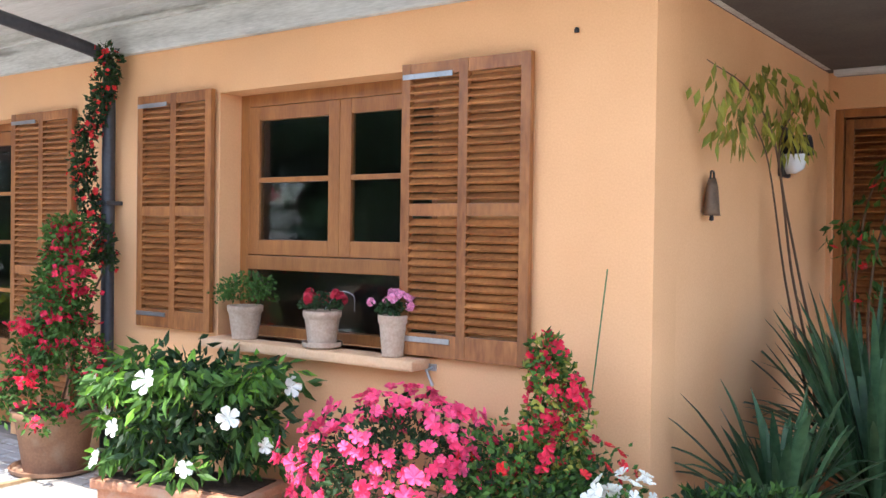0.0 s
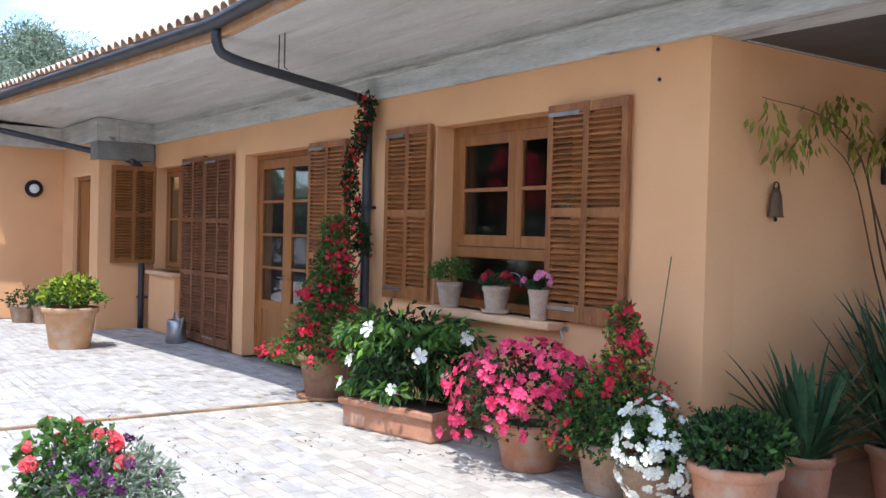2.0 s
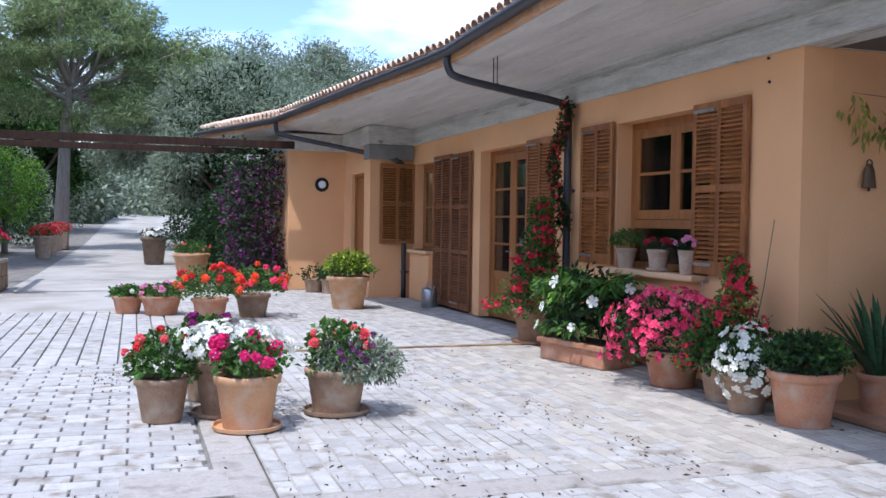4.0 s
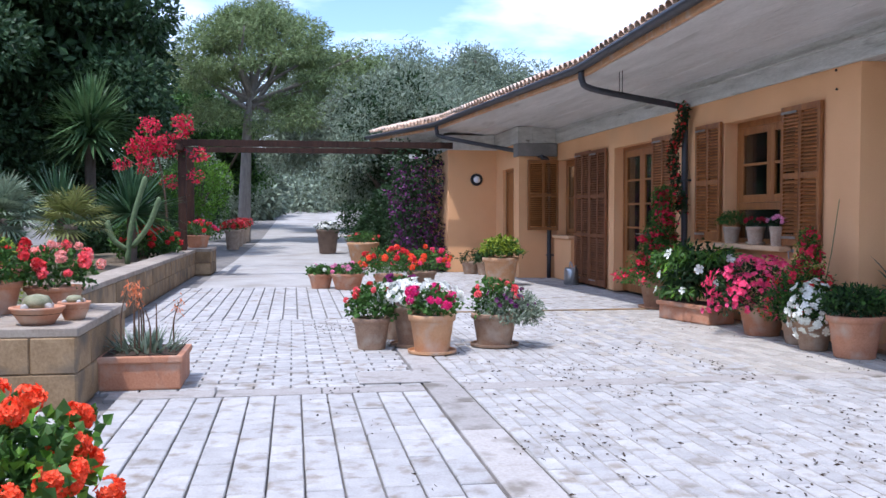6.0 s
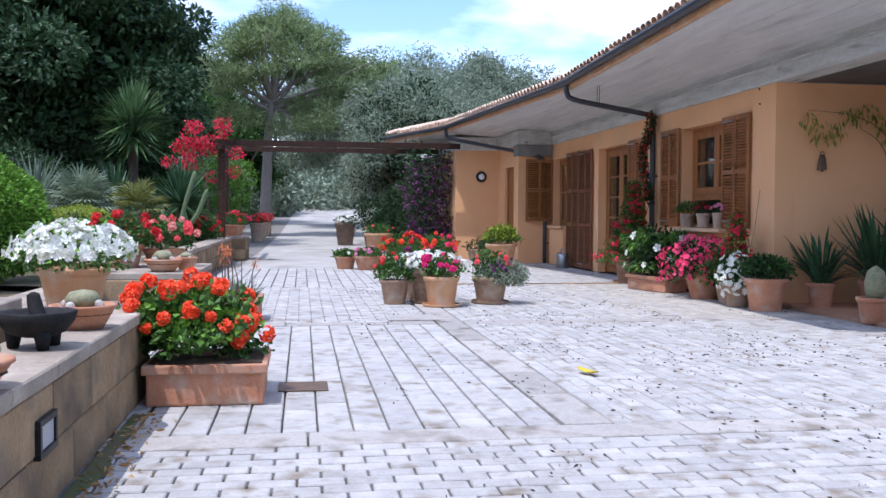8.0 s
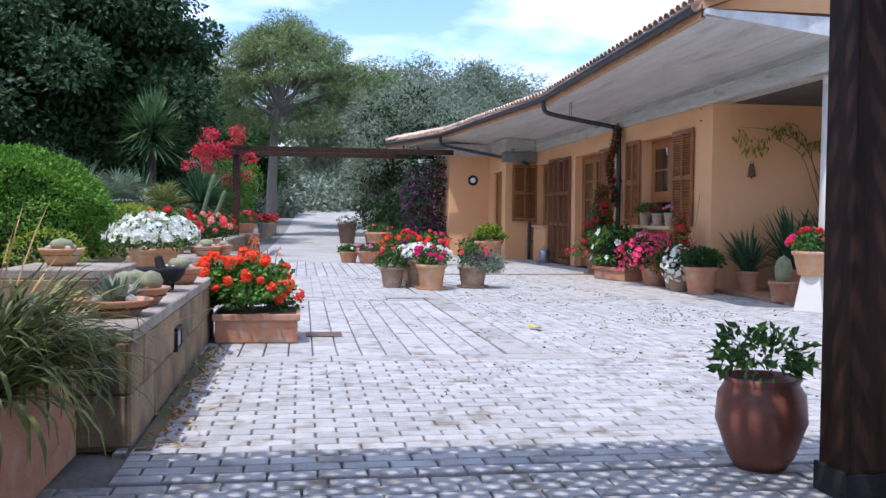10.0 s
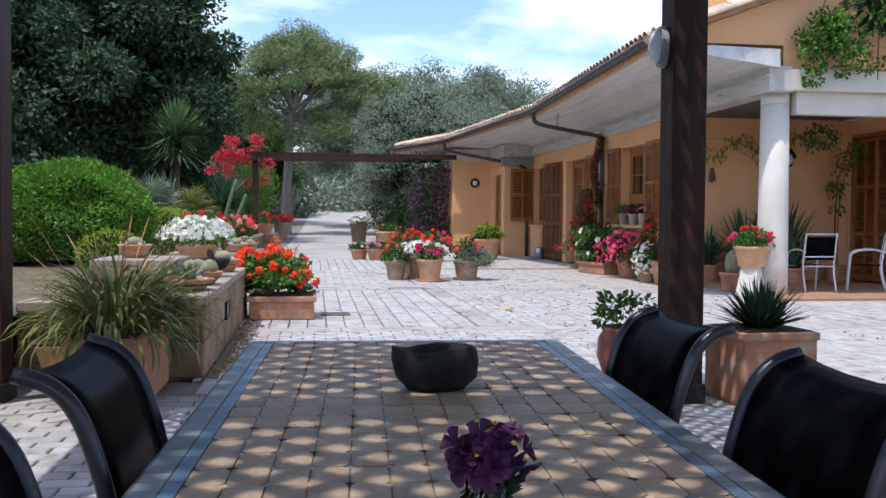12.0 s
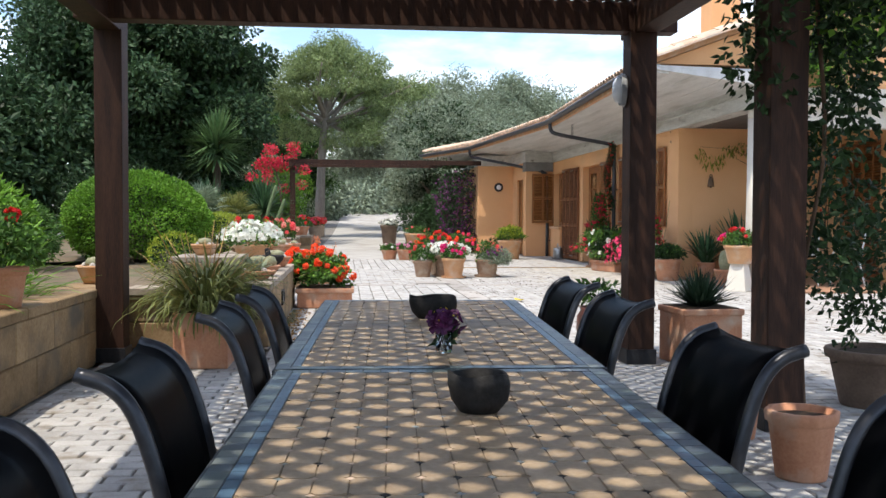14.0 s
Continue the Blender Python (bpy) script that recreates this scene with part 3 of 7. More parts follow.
part("back_slope", grid_mesh("back_slope", lambda u, v: Vector((u, 11.2 + 4.2 * v, roof_z(u, 11.2) - 1.5 * v)), list(xs), [0, 1], TILE, 0.05, False), TILE, roof)


def barrel(length=0.42, r0=0.095, r1=0.075, t=0.014, seg=7):
    verts, faces = [], []
    for y, r in ((0, r0), (length, r1)):
        for q in (r, r - t):
            for k in range(seg + 1):
                a = math.pi * k / seg
                verts.append((q * math.cos(a), y, q * math.sin(a) * 0.8))
    n = seg + 1
    for k in range(seg):
        faces += [(k, k + 1, 2 * n + k + 1, 2 * n + k), (n + k + 1, n + k, 3 * n + k, 3 * n + k + 1), (k + 1, k, n + k, n + k + 1)]
    return verts, faces


tile_mesh = raw("roof_tile", *barrel(), TILE)
pitch = math.degrees(math.atan(SLOPE))
rest_v, rest_f = [], []
bv, bf = barrel()
for course in range(0, 14):
    for i in range(102):
        x = -23.05 + i * 0.206
        e = eave_at(x)
        y = e.y - 0.07 + course * 0.36
        if y > 10.8:
            continue
        m = pose(x, y, roof_z(x, y) + 0.045 + RNG.uniform(-0.006, 0.006), pitch, RNG.uniform(-2, 2), RNG.uniform(-1.5, 1.5))
        if course < 2:
            piece("roof_tile", tile_mesh, roof, m)
        else:
            k = len(rest_v)
            rest_v += [m @ Vector(v) for v in bv]
            rest_f += [tuple(k + j for j in f) for f in bf]
tagged(part("upper_tiles", raw("upper_tiles", rest_v, rest_f, TILE), TILE, roof), kind="stuff")
# verge over the gable
for y in np.arange(4.62, 11.0, 0.36):
    m = pose(-2.06, y, roof_z(-2.06, y) + 0.05, pitch, 0, 0)
    piece("verge_tile", tile_mesh, roof, m)
    piece("verge_tile", tile_mesh, roof, pose(-1.93, y + 0.02, roof_z(-2.06, y) + 0.01, pitch, 12, 0))
vb = bmesh.new()
prof = [(-2.42, 4.62), (-2.42, 11.2), (-2.05, 11.2), (-2.05, 4.62)]
lowv = [vb.verts.new((x, y, roof_z(-2.06, y) - 0.09)) for x, y in prof]
upv = [vb.verts.new((x, y, roof_z(-2.06, y) - 0.0)) for x, y in prof]
vb.faces.new(lowv), vb.faces.new(upv[::-1])
for i in range(4):
    vb.faces.new((lowv[i], lowv[(i + 1) % 4], upv[(i + 1) % 4], upv[i]))
bmesh.ops.recalc_face_normals(vb, faces=vb.faces)
part("verge_board", vb, TERRA_PALE, roof)
# gable triangle
gb = bmesh.new()
g0 = [(4.75, 3.70), (6.62, 3.70), (6.62, 3.40), (11.2, 3.40), (11.2, roof_z(-2.06, 11.2) - 0.1), (4.75, roof_z(-2.06, 4.75) - 0.1)]
fa = [gb.verts.new((-2.14, y, z)) for y, z in g0]
fb = [gb.verts.new((-2.42, y, z)) for y, z in g0]
gb.faces.new(fa), gb.faces.new(fb[::-1])
for i in range(6):
    gb.faces.new((fa[i], fa[(i + 1) % 6], fb[(i + 1) % 6], fb[i]))
bmesh.ops.recalc_face_normals(gb, faces=gb.faces)
structure("wall_gable_end", gb, STUCCO, "sunlit orange stucco gable end under the verge", "wall")

chim = thing("chimney", "square orange stucco chimney with a tiled cap", "chimney", (-7.2, 7.9, 4.6))
part("shaft", boxed((-0.32, -0.32, 0), (0.32, 0.32, 1.9), 0.01), STUCCO, chim)
part("cap", boxed((-0.40, -0.40, 1.9), (0.40, 0.40, 2.0), 0.02), TERRA, chim)

gut = thing("rain_gutter", "dark metal half-round gutter along the eave", "gutter")
gb = bmesh.new()
rows = []
for x in xs:
    e = eave_at(x) + Vector((0, -0.085, 0.050))
    ring = [(0.078 * math.cos(a), 0.092 * math.sin(a)) for a in np.linspace(math.pi, 2 * math.pi, 8)] + [(0.071 * math.cos(a), 0.085 * math.sin(a)) for a in np.linspace(2 * math.pi, math.pi, 8)]
    rows.append([gb.verts.new(e + Vector((0, p, q))) for p, q in ring])
for a, b in zip(rows, rows[1:]):
    for i in range(16):
        gb.faces.new((a[i], a[(i + 1) % 16], b[(i + 1) % 16], b[i]))
bmesh.ops.recalc_face_normals(gb, faces=gb.faces)
part("channel", gb, GUTTER, gut, smooth=True)


def downpipe(points, label, brackets):
    p = thing("downpipe", label, "downpipe", points[-1])
    off = Vector(points[-1])
    part("pipe", tube([Vector(q) - off for q in smooth_line(points, 4)], 0.048, 12), GUTTER, p, smooth=True)
    for z in brackets:
        part("bracket", boxed((-0.065, -0.06, z), (0.065, 0.10, z + 0.03), 0.004), GUTTER, p)


downpipe([(-10.1, 4.78, 3.57), (-10.1, 4.79, 3.42), (-10.09, 4.92, 3.30), (-10.05, 5.6, 3.17), (-9.98, 6.2, 3.06), (-9.96, 6.35, 2.98), (-9.96, 6.36, 2.75), (-9.96, 6.36, 1.5), (-9.96, 6.36, 0.02)], "dark metal downpipe slanting from the gutter to the wall", (0.6, 1.9))
downpipe([(-18.95, 3.96, 3.57), (-18.95, 3.97, 3.42), (-18.9, 4.1, 3.30), (-18.1, 5.0, 3.05), (-17.15, 5.95, 2.78), (-17.03, 6.08, 2.70), (-17.05, 6.22, 2.55), (-17.05, 6.24, 1.5), (-17.05, 6.24, 0.0)], "dark metal downpipe beside the small window", (0.5,))

for x in (-9.62, -9.50):
    hk = thing("hanging_rod", "thin dark steel rod hanging from the soffit", "rod", (x, 5.2, 3.15))
    part("rod", tube([(0, 0, 0.36), (0, 0, 0.02), (0, 0.03, 0)], 0.006, 6), IRON, hk)
col = thing("porch_column", "round white plastered porch column", "column", (-2.48, 6.68, 0.03))
part("shaft", lathe([(0.225, 0), (0.225, 0.5), (0.215, 1.5), (0.205, 2.85)], 40), PLASTER, col, smooth=True)
part("capital", lathe([(0.204, 2.85), (0.206, 2.88), (0.206, 3.02)], 40), PLASTER, col, smooth=True)

# ---------------------------------------------------------------- shutters, windows, doors
SLAT_MESHES = {}


def slat(w, mat):
    if (w, mat.name) not in SLAT_MESHES:
        m = Matrix.Rotation(radians(40), 4, 'X')
        vs_ = [m @ Vector((x, y, z)) for x in (-w / 2, w / 2) for y, z in ((-0.025, -0.0055), (0.025, -0.004), (0.025, 0.004), (-0.025, 0.0055))]
        SLAT_MESHES[(w, mat.name)] = raw("slat", vs_, [(0, 1, 2, 3), (7, 6, 5, 4), (0, 4, 5, 1), (1, 5, 6, 2), (2, 6, 7, 3), (3, 7, 4, 0)], mat)
    return SLAT_MESHES[(w, mat.name)]


def shutter(label, at, turn, w, h, mat=SHUTTER, rails=(0.5,), gap=0.043, group="", bottom=0.13, iron=True):
    """A louvred leaf, its lower left corner at the thing's foot, front towards -y."""
    s = thing("window_shutter", label, "shutter", at, turn, group)
    st, top = 0.062, 0.075
    for x0 in (0, w / 2 - st / 2, w - st):
        part("stile", boxed((x0, -0.018, 0), (x0 + st, 0.022, h), 0.004), mat, s)
    zs = [bottom] + [h * r for r in rails] + [h - top]
    xs_ = [(st, w / 2 - st / 2), (w / 2 + st / 2, w - st)]
    for x0, x1 in xs_:
        part("rail", boxed((x0, -0.016, 0.002), (x1, 0.020, bottom), 0.003), mat, s)
        part("rail", boxed((x0, -0.016, h - top), (x1, 0.020, h - 0.002), 0.003), mat, s)
        for r in rails:
            part("rail", boxed((x0, -0.016, h * r - 0.035), (x1, 0.020, h * r + 0.035), 0.003), mat, s)
        me = slat(round(x1 - x0 + 0.01, 3), mat)
        for i, (z0, z1) in enumerate(zip(zs, zs[1:])):
            a = z0 + (0.035 if i else 0) + 0.02
            b = z1 - (0.035 if i < len(zs) - 2 else 0) - 0.012
            n = max(1, int((b - a) / gap))
            for k in range(n):
                piece("slat", me, s, pose((x0 + x1) / 2, 0.002, a + (k + 0.5) * (b - a) / n, RNG.uniform(-2, 2), 0, 0))
    if iron:
        for z in (0.08, h - 0.09):
            part("strap_hinge", boxed((0.01, -0.026, z), (w * 0.42, -0.019, z + 0.03), 0.002), STEEL, s, "pale steel strap hinge")
    return s


def casement(parent, x0, x1, z0, z1, y, cols, bars, st=0.07, depth=0.05, panel=0.0, name="casement", mat=FRAME_WOOD):
    """A glazed leaf with glazing bars; panel: height of a solid lower board."""
    c = part(name, boxed((x0, y, z0), (x0 + st, y + depth, z1), 0.006), mat, parent)
    part("stile", boxed((x1 - st, y, z0), (x1, y + depth, z1), 0.006), mat, c)
    part("rail", boxed((x0 + st, y + 0.002, z0), (x1 - st, y + depth, z0 + st * 1.1), 0.006), mat, c)
    part("rail", boxed((x0 + st, y + 0.002, z1 - st), (x1 - st, y + depth, z1), 0.006), mat, c)
    g0 = z0 + st * 1.1
    if panel:
        part("board", boxed((x0 + st, y + 0.012, g0), (x1 - st, y + depth - 0.01, z0 + panel), 0.006), mat, c)
        part("rail", boxed((x0 + st, y + 0.002, z0 + panel), (x1 - st, y + depth, z0 + panel + st), 0.006), mat, c)
        g0 = z0 + panel + st
    g1 = z1 - st
    for k in range(1, bars + 1):
        z = g0 + (g1 - g0) * k / (bars + 1)
        part("glazing_bar", boxed((x0 + st, y + 0.004, z - 0.017), (x1 - st, y + depth - 0.006, z + 0.017), 0.004), mat, c)
    for k in range(1, cols):
        x = x0 + st + (x1 - x0 - 2 * st) * k / cols
        part("glazing_bar", boxed((x - 0.017, y + 0.006, g0), (x + 0.017, y + depth - 0.008, g1), 0.004), mat, c)
    p = part("pane", boxed((x0 + st - 0.01, y + 0.022, g0 - 0.01), (x1 - st + 0.01, y + 0.027, g1 + 0.01)), GLASS, c)
    p.visible_shadow = False
    return c


def lined(parent, x0, x1, z0, z1, y, d=0.09, t=0.065, sill=True):
    for lo, hi in (((x0, y, z0), (x0 + t, y + d, z1)), ((x1 - t, y, z0), (x1, y + d, z1)), ((x0 + t, y, z1 - t), (x1 - t, y + d, z1))):
        part("frame", boxed(lo, hi, 0.006), FRAME_WOOD, parent)
    if sill:
        part("frame", boxed((x0 + t, y, z0), (x1 - t, y + d, z0 + t * 0.8), 0.006), FRAME_WOOD, parent)


w1 = thing("window_1", "varnished wooden window with two casements over a fixed lower light", "window", kind="structure")
a, b, z0, z1 = WIN1
lined(w1, a, b, z0, z1, FY + 0.19, t=0.085)
part("transom", boxed((a + 0.087, FY + 0.165, 1.48), (b - 0.087, FY + 0.26, 1.575), 0.006), FRAME_WOOD, w1)
mid = (a + b) / 2
casement(w1, a + 0.087, mid - 0.001, 1.58, z1 - 0.087, FY + 0.19, 1, 1, 0.095)
casement(w1, mid + 0.001, b - 0.087, 1.58, z1 - 0.087, FY + 0.19, 1, 1, 0.095)
lowp = part("pane", boxed((a + 0.06, FY + 0.21, z0 + 0.05), (b - 0.06, FY + 0.216, 1.485)), GLASS, w1)
lowp.visible_shadow = False
sb = boxed((-8.80, FY - 0.17, 0.965), (-7.02, FY + 0.17, 1.03), 0.018)
part("window_sill", sb, LIMESTONE, w1, "cream limestone sill with a rounded edge")
d1 = thing("door_1", "varnished wooden french doors with small panes over boarded bottoms", "door", kind="structure")
a, b, z0, z1 = DOOR1
lined(d1, a, b, z0, z1, FY + 0.17, sill=False)
mid = (a + b) / 2
for x0, x1 in ((a + 0.07, mid), (mid, b - 0.07)):
    leaf_ = casement(d1, x0, x1, 0.02, z1 - 0.07, FY + 0.18, 1, 3, 0.12, panel=0.62, name="door_leaf")
    part("door_handle", tube([(mid - 0.05 if x0 < mid - 0.1 else mid + 0.05, FY + 0.17, 1.08), (mid - 0.05 if x0 < mid - 0.1 else mid + 0.05, FY + 0.13, 1.08), (mid - 0.15 if x0 < mid - 0.1 else mid + 0.15, FY + 0.13, 1.08)], 0.009), STEEL, leaf_)
w2 = thing("window_2", "small varnished wooden window with a pale sill", "window", kind="structure")
a, b, z0, z1 = WIN2
lined(w2, a, b, z0, z1, FY + 0.17)
casement(w2, a + 0.07, (a + b) / 2, z0 + 0.06, z1 - 0.07, FY + 0.18, 1, 1)
casement(w2, (a + b) / 2, b - 0.07, z0 + 0.06, z1 - 0.07, FY + 0.18, 1, 1)
part("window_sill", boxed((a - 0.02, FY - 0.16, 0.905), (b + 0.02, FY + 0.17, 0.97), 0.015), LIMESTONE, w2)
structure("wall_ledge", boxed((a, FY - 0.10, 0), (b, FY, 0.90), 0.01), STUCCO, "orange stucco apron below the small window", "wall")
d2 = thing("door_2", "closed boarded door behind shut louvred leaves", "door", kind="structure")
a, b, z0, z1 = DOOR2
part("door_leaf", boxed((a, FY + 0.15, 0.01), (b, FY + 0.20, z1), 0.005), SHUTTER_DARK, d2)
d3 = thing("door_3", "plain brown wooden door in a shaded recess", "door", kind="structure")
a, b, z0, z1 = DOOR3
lined(d3, a, b, z0, z1, 5.62, sill=False)
part("door_leaf", boxed((a + 0.07, 5.66, 0.01), (b - 0.07, 5.70, z1 - 0.07), 0.005), FRAME_WOOD, d3)
for nm, (a, b, z0, z1) in (("door_4", DOOR4), ("door_5", DOOR5)):
    d = thing(nm, "brown wooden porch doors with louvred panels", "door", kind="structure")
    lined(d, a, b, z0 + 0.035, z1, 9.86, sill=False)
    part("backing", boxed((a + 0.06, 9.99, 0.04), (b - 0.06, 10.02, z1 - 0.06)), SHUTTER_DARK, d)
for a, b, _, z1 in (DOOR4, DOOR5):
    w = (b - a) / 2 - 0.08
    for k in (0, 1):
        shutter("closed brown louvred door leaf at the back of the porch", (a + 0.075 + k * (w + 0.005), 9.90, 0.05), 0, w, z1 - 0.13, SHUTTER, (0.33, 0.66), 0.05, "porch door leaves", iron=False)

ctc = thing("shutter_catch", "small steel catch holding the open shutter", "catch", (-7.0, FY - 0.03, 0.98))
part("arm", tube([(0, 0.03, 0), (0, -0.03, -0.01), (0.06, -0.05, -0.09)], 0.008, 8), STEEL, ctc)
part("plate", boxed((-0.03, 0.02, -0.02), (0.03, 0.03, 0.02), 0.003), STEEL, ctc)
shutter("open louvred wooden shutter flat on the wall beside the large window", (-7.20, FY - 0.045, 1.045), 0, 0.855, 1.66, group="window shutters")
shutter("open louvred wooden shutter flat on the wall near the downpipe", (-9.64, FY - 0.045, 1.045), 0, 0.80, 1.66, group="window shutters")
shutter("open tall louvred shutter beside the french doors", (-11.33, FY - 0.045, 0.12), 0, 0.87, 2.56, rails=(0.5,), group="door shutters")
shutter("closed tall dark-brown louvred shutter on the wall", (-15.57, FY - 0.05, 0.03), 0, 0.97, 2.68, SHUTTER_DARK, (0.37, 0.66), 0.045, "door shutters")
shutter("closed tall dark-brown louvred shutter beside the french doors", (-14.59, FY - 0.05, 0.03), 0, 0.97, 2.66, SHUTTER_DARK, (0.37, 0.66), 0.045, "door shutters")
shutter("small louvred shutter standing open square to the wall", (-17.0, 5.725, 1.075), 90, 0.725, 1.58, FRAME_WOOD, (0.5,), 0.045, "window shutters", 0.07, False)

# ---------------------------------------------------------------- garden walls and beds
STONE_MESHES = {}


def stone_wall(label, lo, hi, h, course=0.26, face='y+', top=None):
    """A low wall of squared sandstone blocks around a rubble core, with cap stones."""
    w = thing("garden_wall", label, "garden wall", kind="structure")
    cap = 0.07
    part("core", boxed((lo[0] + 0.015, lo[1] + 0.015, -0.02), (hi[0] - 0.015, hi[1] - 0.015, h - 0.02)), STONE, w)
    rows_ = max(1, round((h - cap) / course))
    ch = (h - cap) / rows_
    def stone_piece(name, sx, sy, sz, m):
        key = (name if top is None else name + top.name, round(sx, 2), round(sy, 2), round(sz, 2))
        if key not in STONE_MESHES:
            me = bpy.data.meshes.new("block")
            bm_ = boxed((-key[1] / 2, -key[2] / 2, -key[3] / 2), (key[1] / 2, key[2] / 2, key[3] / 2))
            bmesh.ops.bevel(bm_, geom=bm_.edges[:], offset=0.008, segments=1, affect='EDGES')
            bm_.to_mesh(me)
            bm_.free()
            me.materials.append((top or CAP_STONE) if name == "cap_stone" else STONE)
            STONE_MESHES[key] = me
        piece(name, STONE_MESHES[key], w, m)
    for fy, on in ((hi[1], 'y+' in face),):
        if on:
            for r in range(rows_):
                n = max(1, round((hi[0] - lo[0]) / 0.78))
                bw = (hi[0] - lo[0]) / n
                for k in range(n + (r % 2)):
                    c = lo[0] + bw * (k + 0.5 - 0.5 * (r % 2))
                    a, b = max(lo[0], c - bw / 2), min(hi[0], c + bw / 2)
                    stone_piece("block", b - a - 0.008, 0.05, ch - 0.008, pose((a + b) / 2, fy - 0.02 + RNG.uniform(-0.004, 0.004), r * ch + ch / 2))
    for fx, on in ((hi[0], 'x+' in face), (lo[0], 'x-' in face)):
        if on:
            for r in range(rows_):
                n = max(1, round((hi[1] - lo[1]) / 0.6))
                bw = (hi[1] - lo[1]) / n
                for k in range(n + (r % 2)):
                    c = lo[1] + bw * (k + 0.5 - 0.5 * (r % 2))
                    a, b = max(lo[1], c - bw / 2), min(hi[1], c + bw / 2)
                    sgn = -0.02 if fx == hi[0] else 0.02
                    stone_piece("block", 0.05, b - a - 0.008, ch - 0.008, pose(fx + sgn, (a + b) / 2, r * ch + ch / 2))
    along_x = hi[0] - lo[0] > hi[1] - lo[1]
    ln = hi[0] - lo[0] if along_x else hi[1] - lo[1]
    n = max(1, round(ln / 0.62))
    for k in range(n):
        c = (k + 0.5) * ln / n
        if along_x:
            stone_piece("cap_stone", ln / n - 0.006, hi[1] - lo[1] + 0.03, cap, pose(lo[0] + c, (lo[1] + hi[1]) / 2, h - cap / 2, 0, 0, RNG.uniform(-0.6, 0.6)))
        else:
            stone_piece("cap_stone", hi[0] - lo[0] + 0.03, ln / n - 0.006, cap, pose((lo[0] + hi[0]) / 2, lo[1] + c, h - cap / 2))
    return w


lw1 = stone_wall("low sandstone garden wall with potted cacti on its cap", (-0.35, -1.32, 0), (3.95, -0.93, 0), 0.58, face='y+x+x-')
wl_ = part("wall_light", boxed((2.17, -0.93, 0.245), (2.43, -0.902, 0.272), 0.004), IRON, lw1, "black-framed recessed wall light with a dull lens")
for lo, hi in (((2.17, -0.93, 0.373), (2.43, -0.902, 0.40)), ((2.17, -0.93, 0.272), (2.20, -0.902, 0.373)), ((2.40, -0.93, 0.272), (2.43, -0.902, 0.373))):
    part("frame_bar", boxed(lo, hi, 0.004), IRON, wl_)
part("lens", boxed((2.20, -0.93, 0.272), (2.40, -0.912, 0.373), 0.003), LAMP_GREY, wl_)
stone_wall("sandstone end wall of the planting bed", (3.6, -2.2, 0), (3.95, -1.32, 0), 0.55, face='x+')
stone_wall("long low sandstone wall beside the pergola", (3.95, -2.62, 0), (13.8, -2.25, 0), 0.60, face='y+', top=STONE)
stone_wall("sandstone ledge of the bed under the white flowers", (-1.65, -2.0, 0), (0.72, -1.28, 0), 0.50, face='y+x-')
stone_wall("raised sandstone block between the pots", (0.75, -2.2, 0), (1.75, -1.45, 0), 0.74, face='x+y+')
stone_wall("low sandstone wall end with pots on top", (-5.6, -2.3, 0), (-3.65, -1.02, 0), 0.60, face='x+y+')
stone_wall("low sandstone wall at the back of the bed", (-3.65, -2.35, 0), (0.72, -2.0, 0), 0.50, face='y+')
stone_wall("long low grey sandstone wall along the drive", (-19.4, -2.15, 0), (-7.4, -1.78, 0), 0.60, face='y+x+')
stone_wall("square sandstone pier at the end of the wall", (-21.0, -2.2, 0), (-19.4, -1.42, 0), 0.62, face='y+x+')


def bed(name, x0, x1, y0, y1, z):
    nx = max(2, int((x1 - x0) / 0.8))
    ny = max(2, int((y1 - y0) / 0.8))
    me = grid_mesh(name, lambda u, v: Vector((u, v, z + 0.08 * noise.noise(Vector((u, v, 0)) * 0.9))), list(np.linspace(x0, x1, nx)), list(np.linspace(y0, y1, ny)), BED)
    structure(name, me, BED, "dry garden soil behind the low walls", "garden bed")


bed("ground_bed_1", 0.7, 4.0, -14, -1.3, 0.46)
bed("ground_bed_2", 3.9, 16, -14, -2.6, 0.42)
bed("ground_bed_3", -3.7, 0.8, -14, -2.3, 0.40)
bed("ground_bed_4", -7.5, -3.6, -14, -1.9, 0.46)
bed("ground_bed_5", -21, -7.4, -14, -2.1, 0.46)
bed("ground_bed_6", -70, -21, -30, -3.2, 0.12)

# ---------------------------------------------------------------- paving
SETS = {}


def set_mesh(sx, sy):
    """One paving stone with worn edges, its top at zero."""
    if (sx, sy) not in SETS:
        e, t = 0.006, 0.05
        a, b = sx / 2, sy / 2
        v = [(-a, -b, -t), (a, -b, -t), (a, b, -t), (-a, b, -t), (-a, -b, -e), (a, -b, -e), (a, b, -e), (-a, b, -e), (-a + e, -b + e, 0), (a - e, -b + e, 0), (a - e, b - e, 0), (-a + e, b - e, 0)]
        f = [(8, 9, 10, 11)] + [(i, (i + 1) % 4, 4 + (i + 1) % 4, 4 + i) for i in range(4)] + [(4 + i, 4 + (i + 1) % 4, 8 + (i + 1) % 4, 8 + i) for i in range(4)]
        SETS[(sx, sy)] = (v, f)
    return SETS[(sx, sy)]


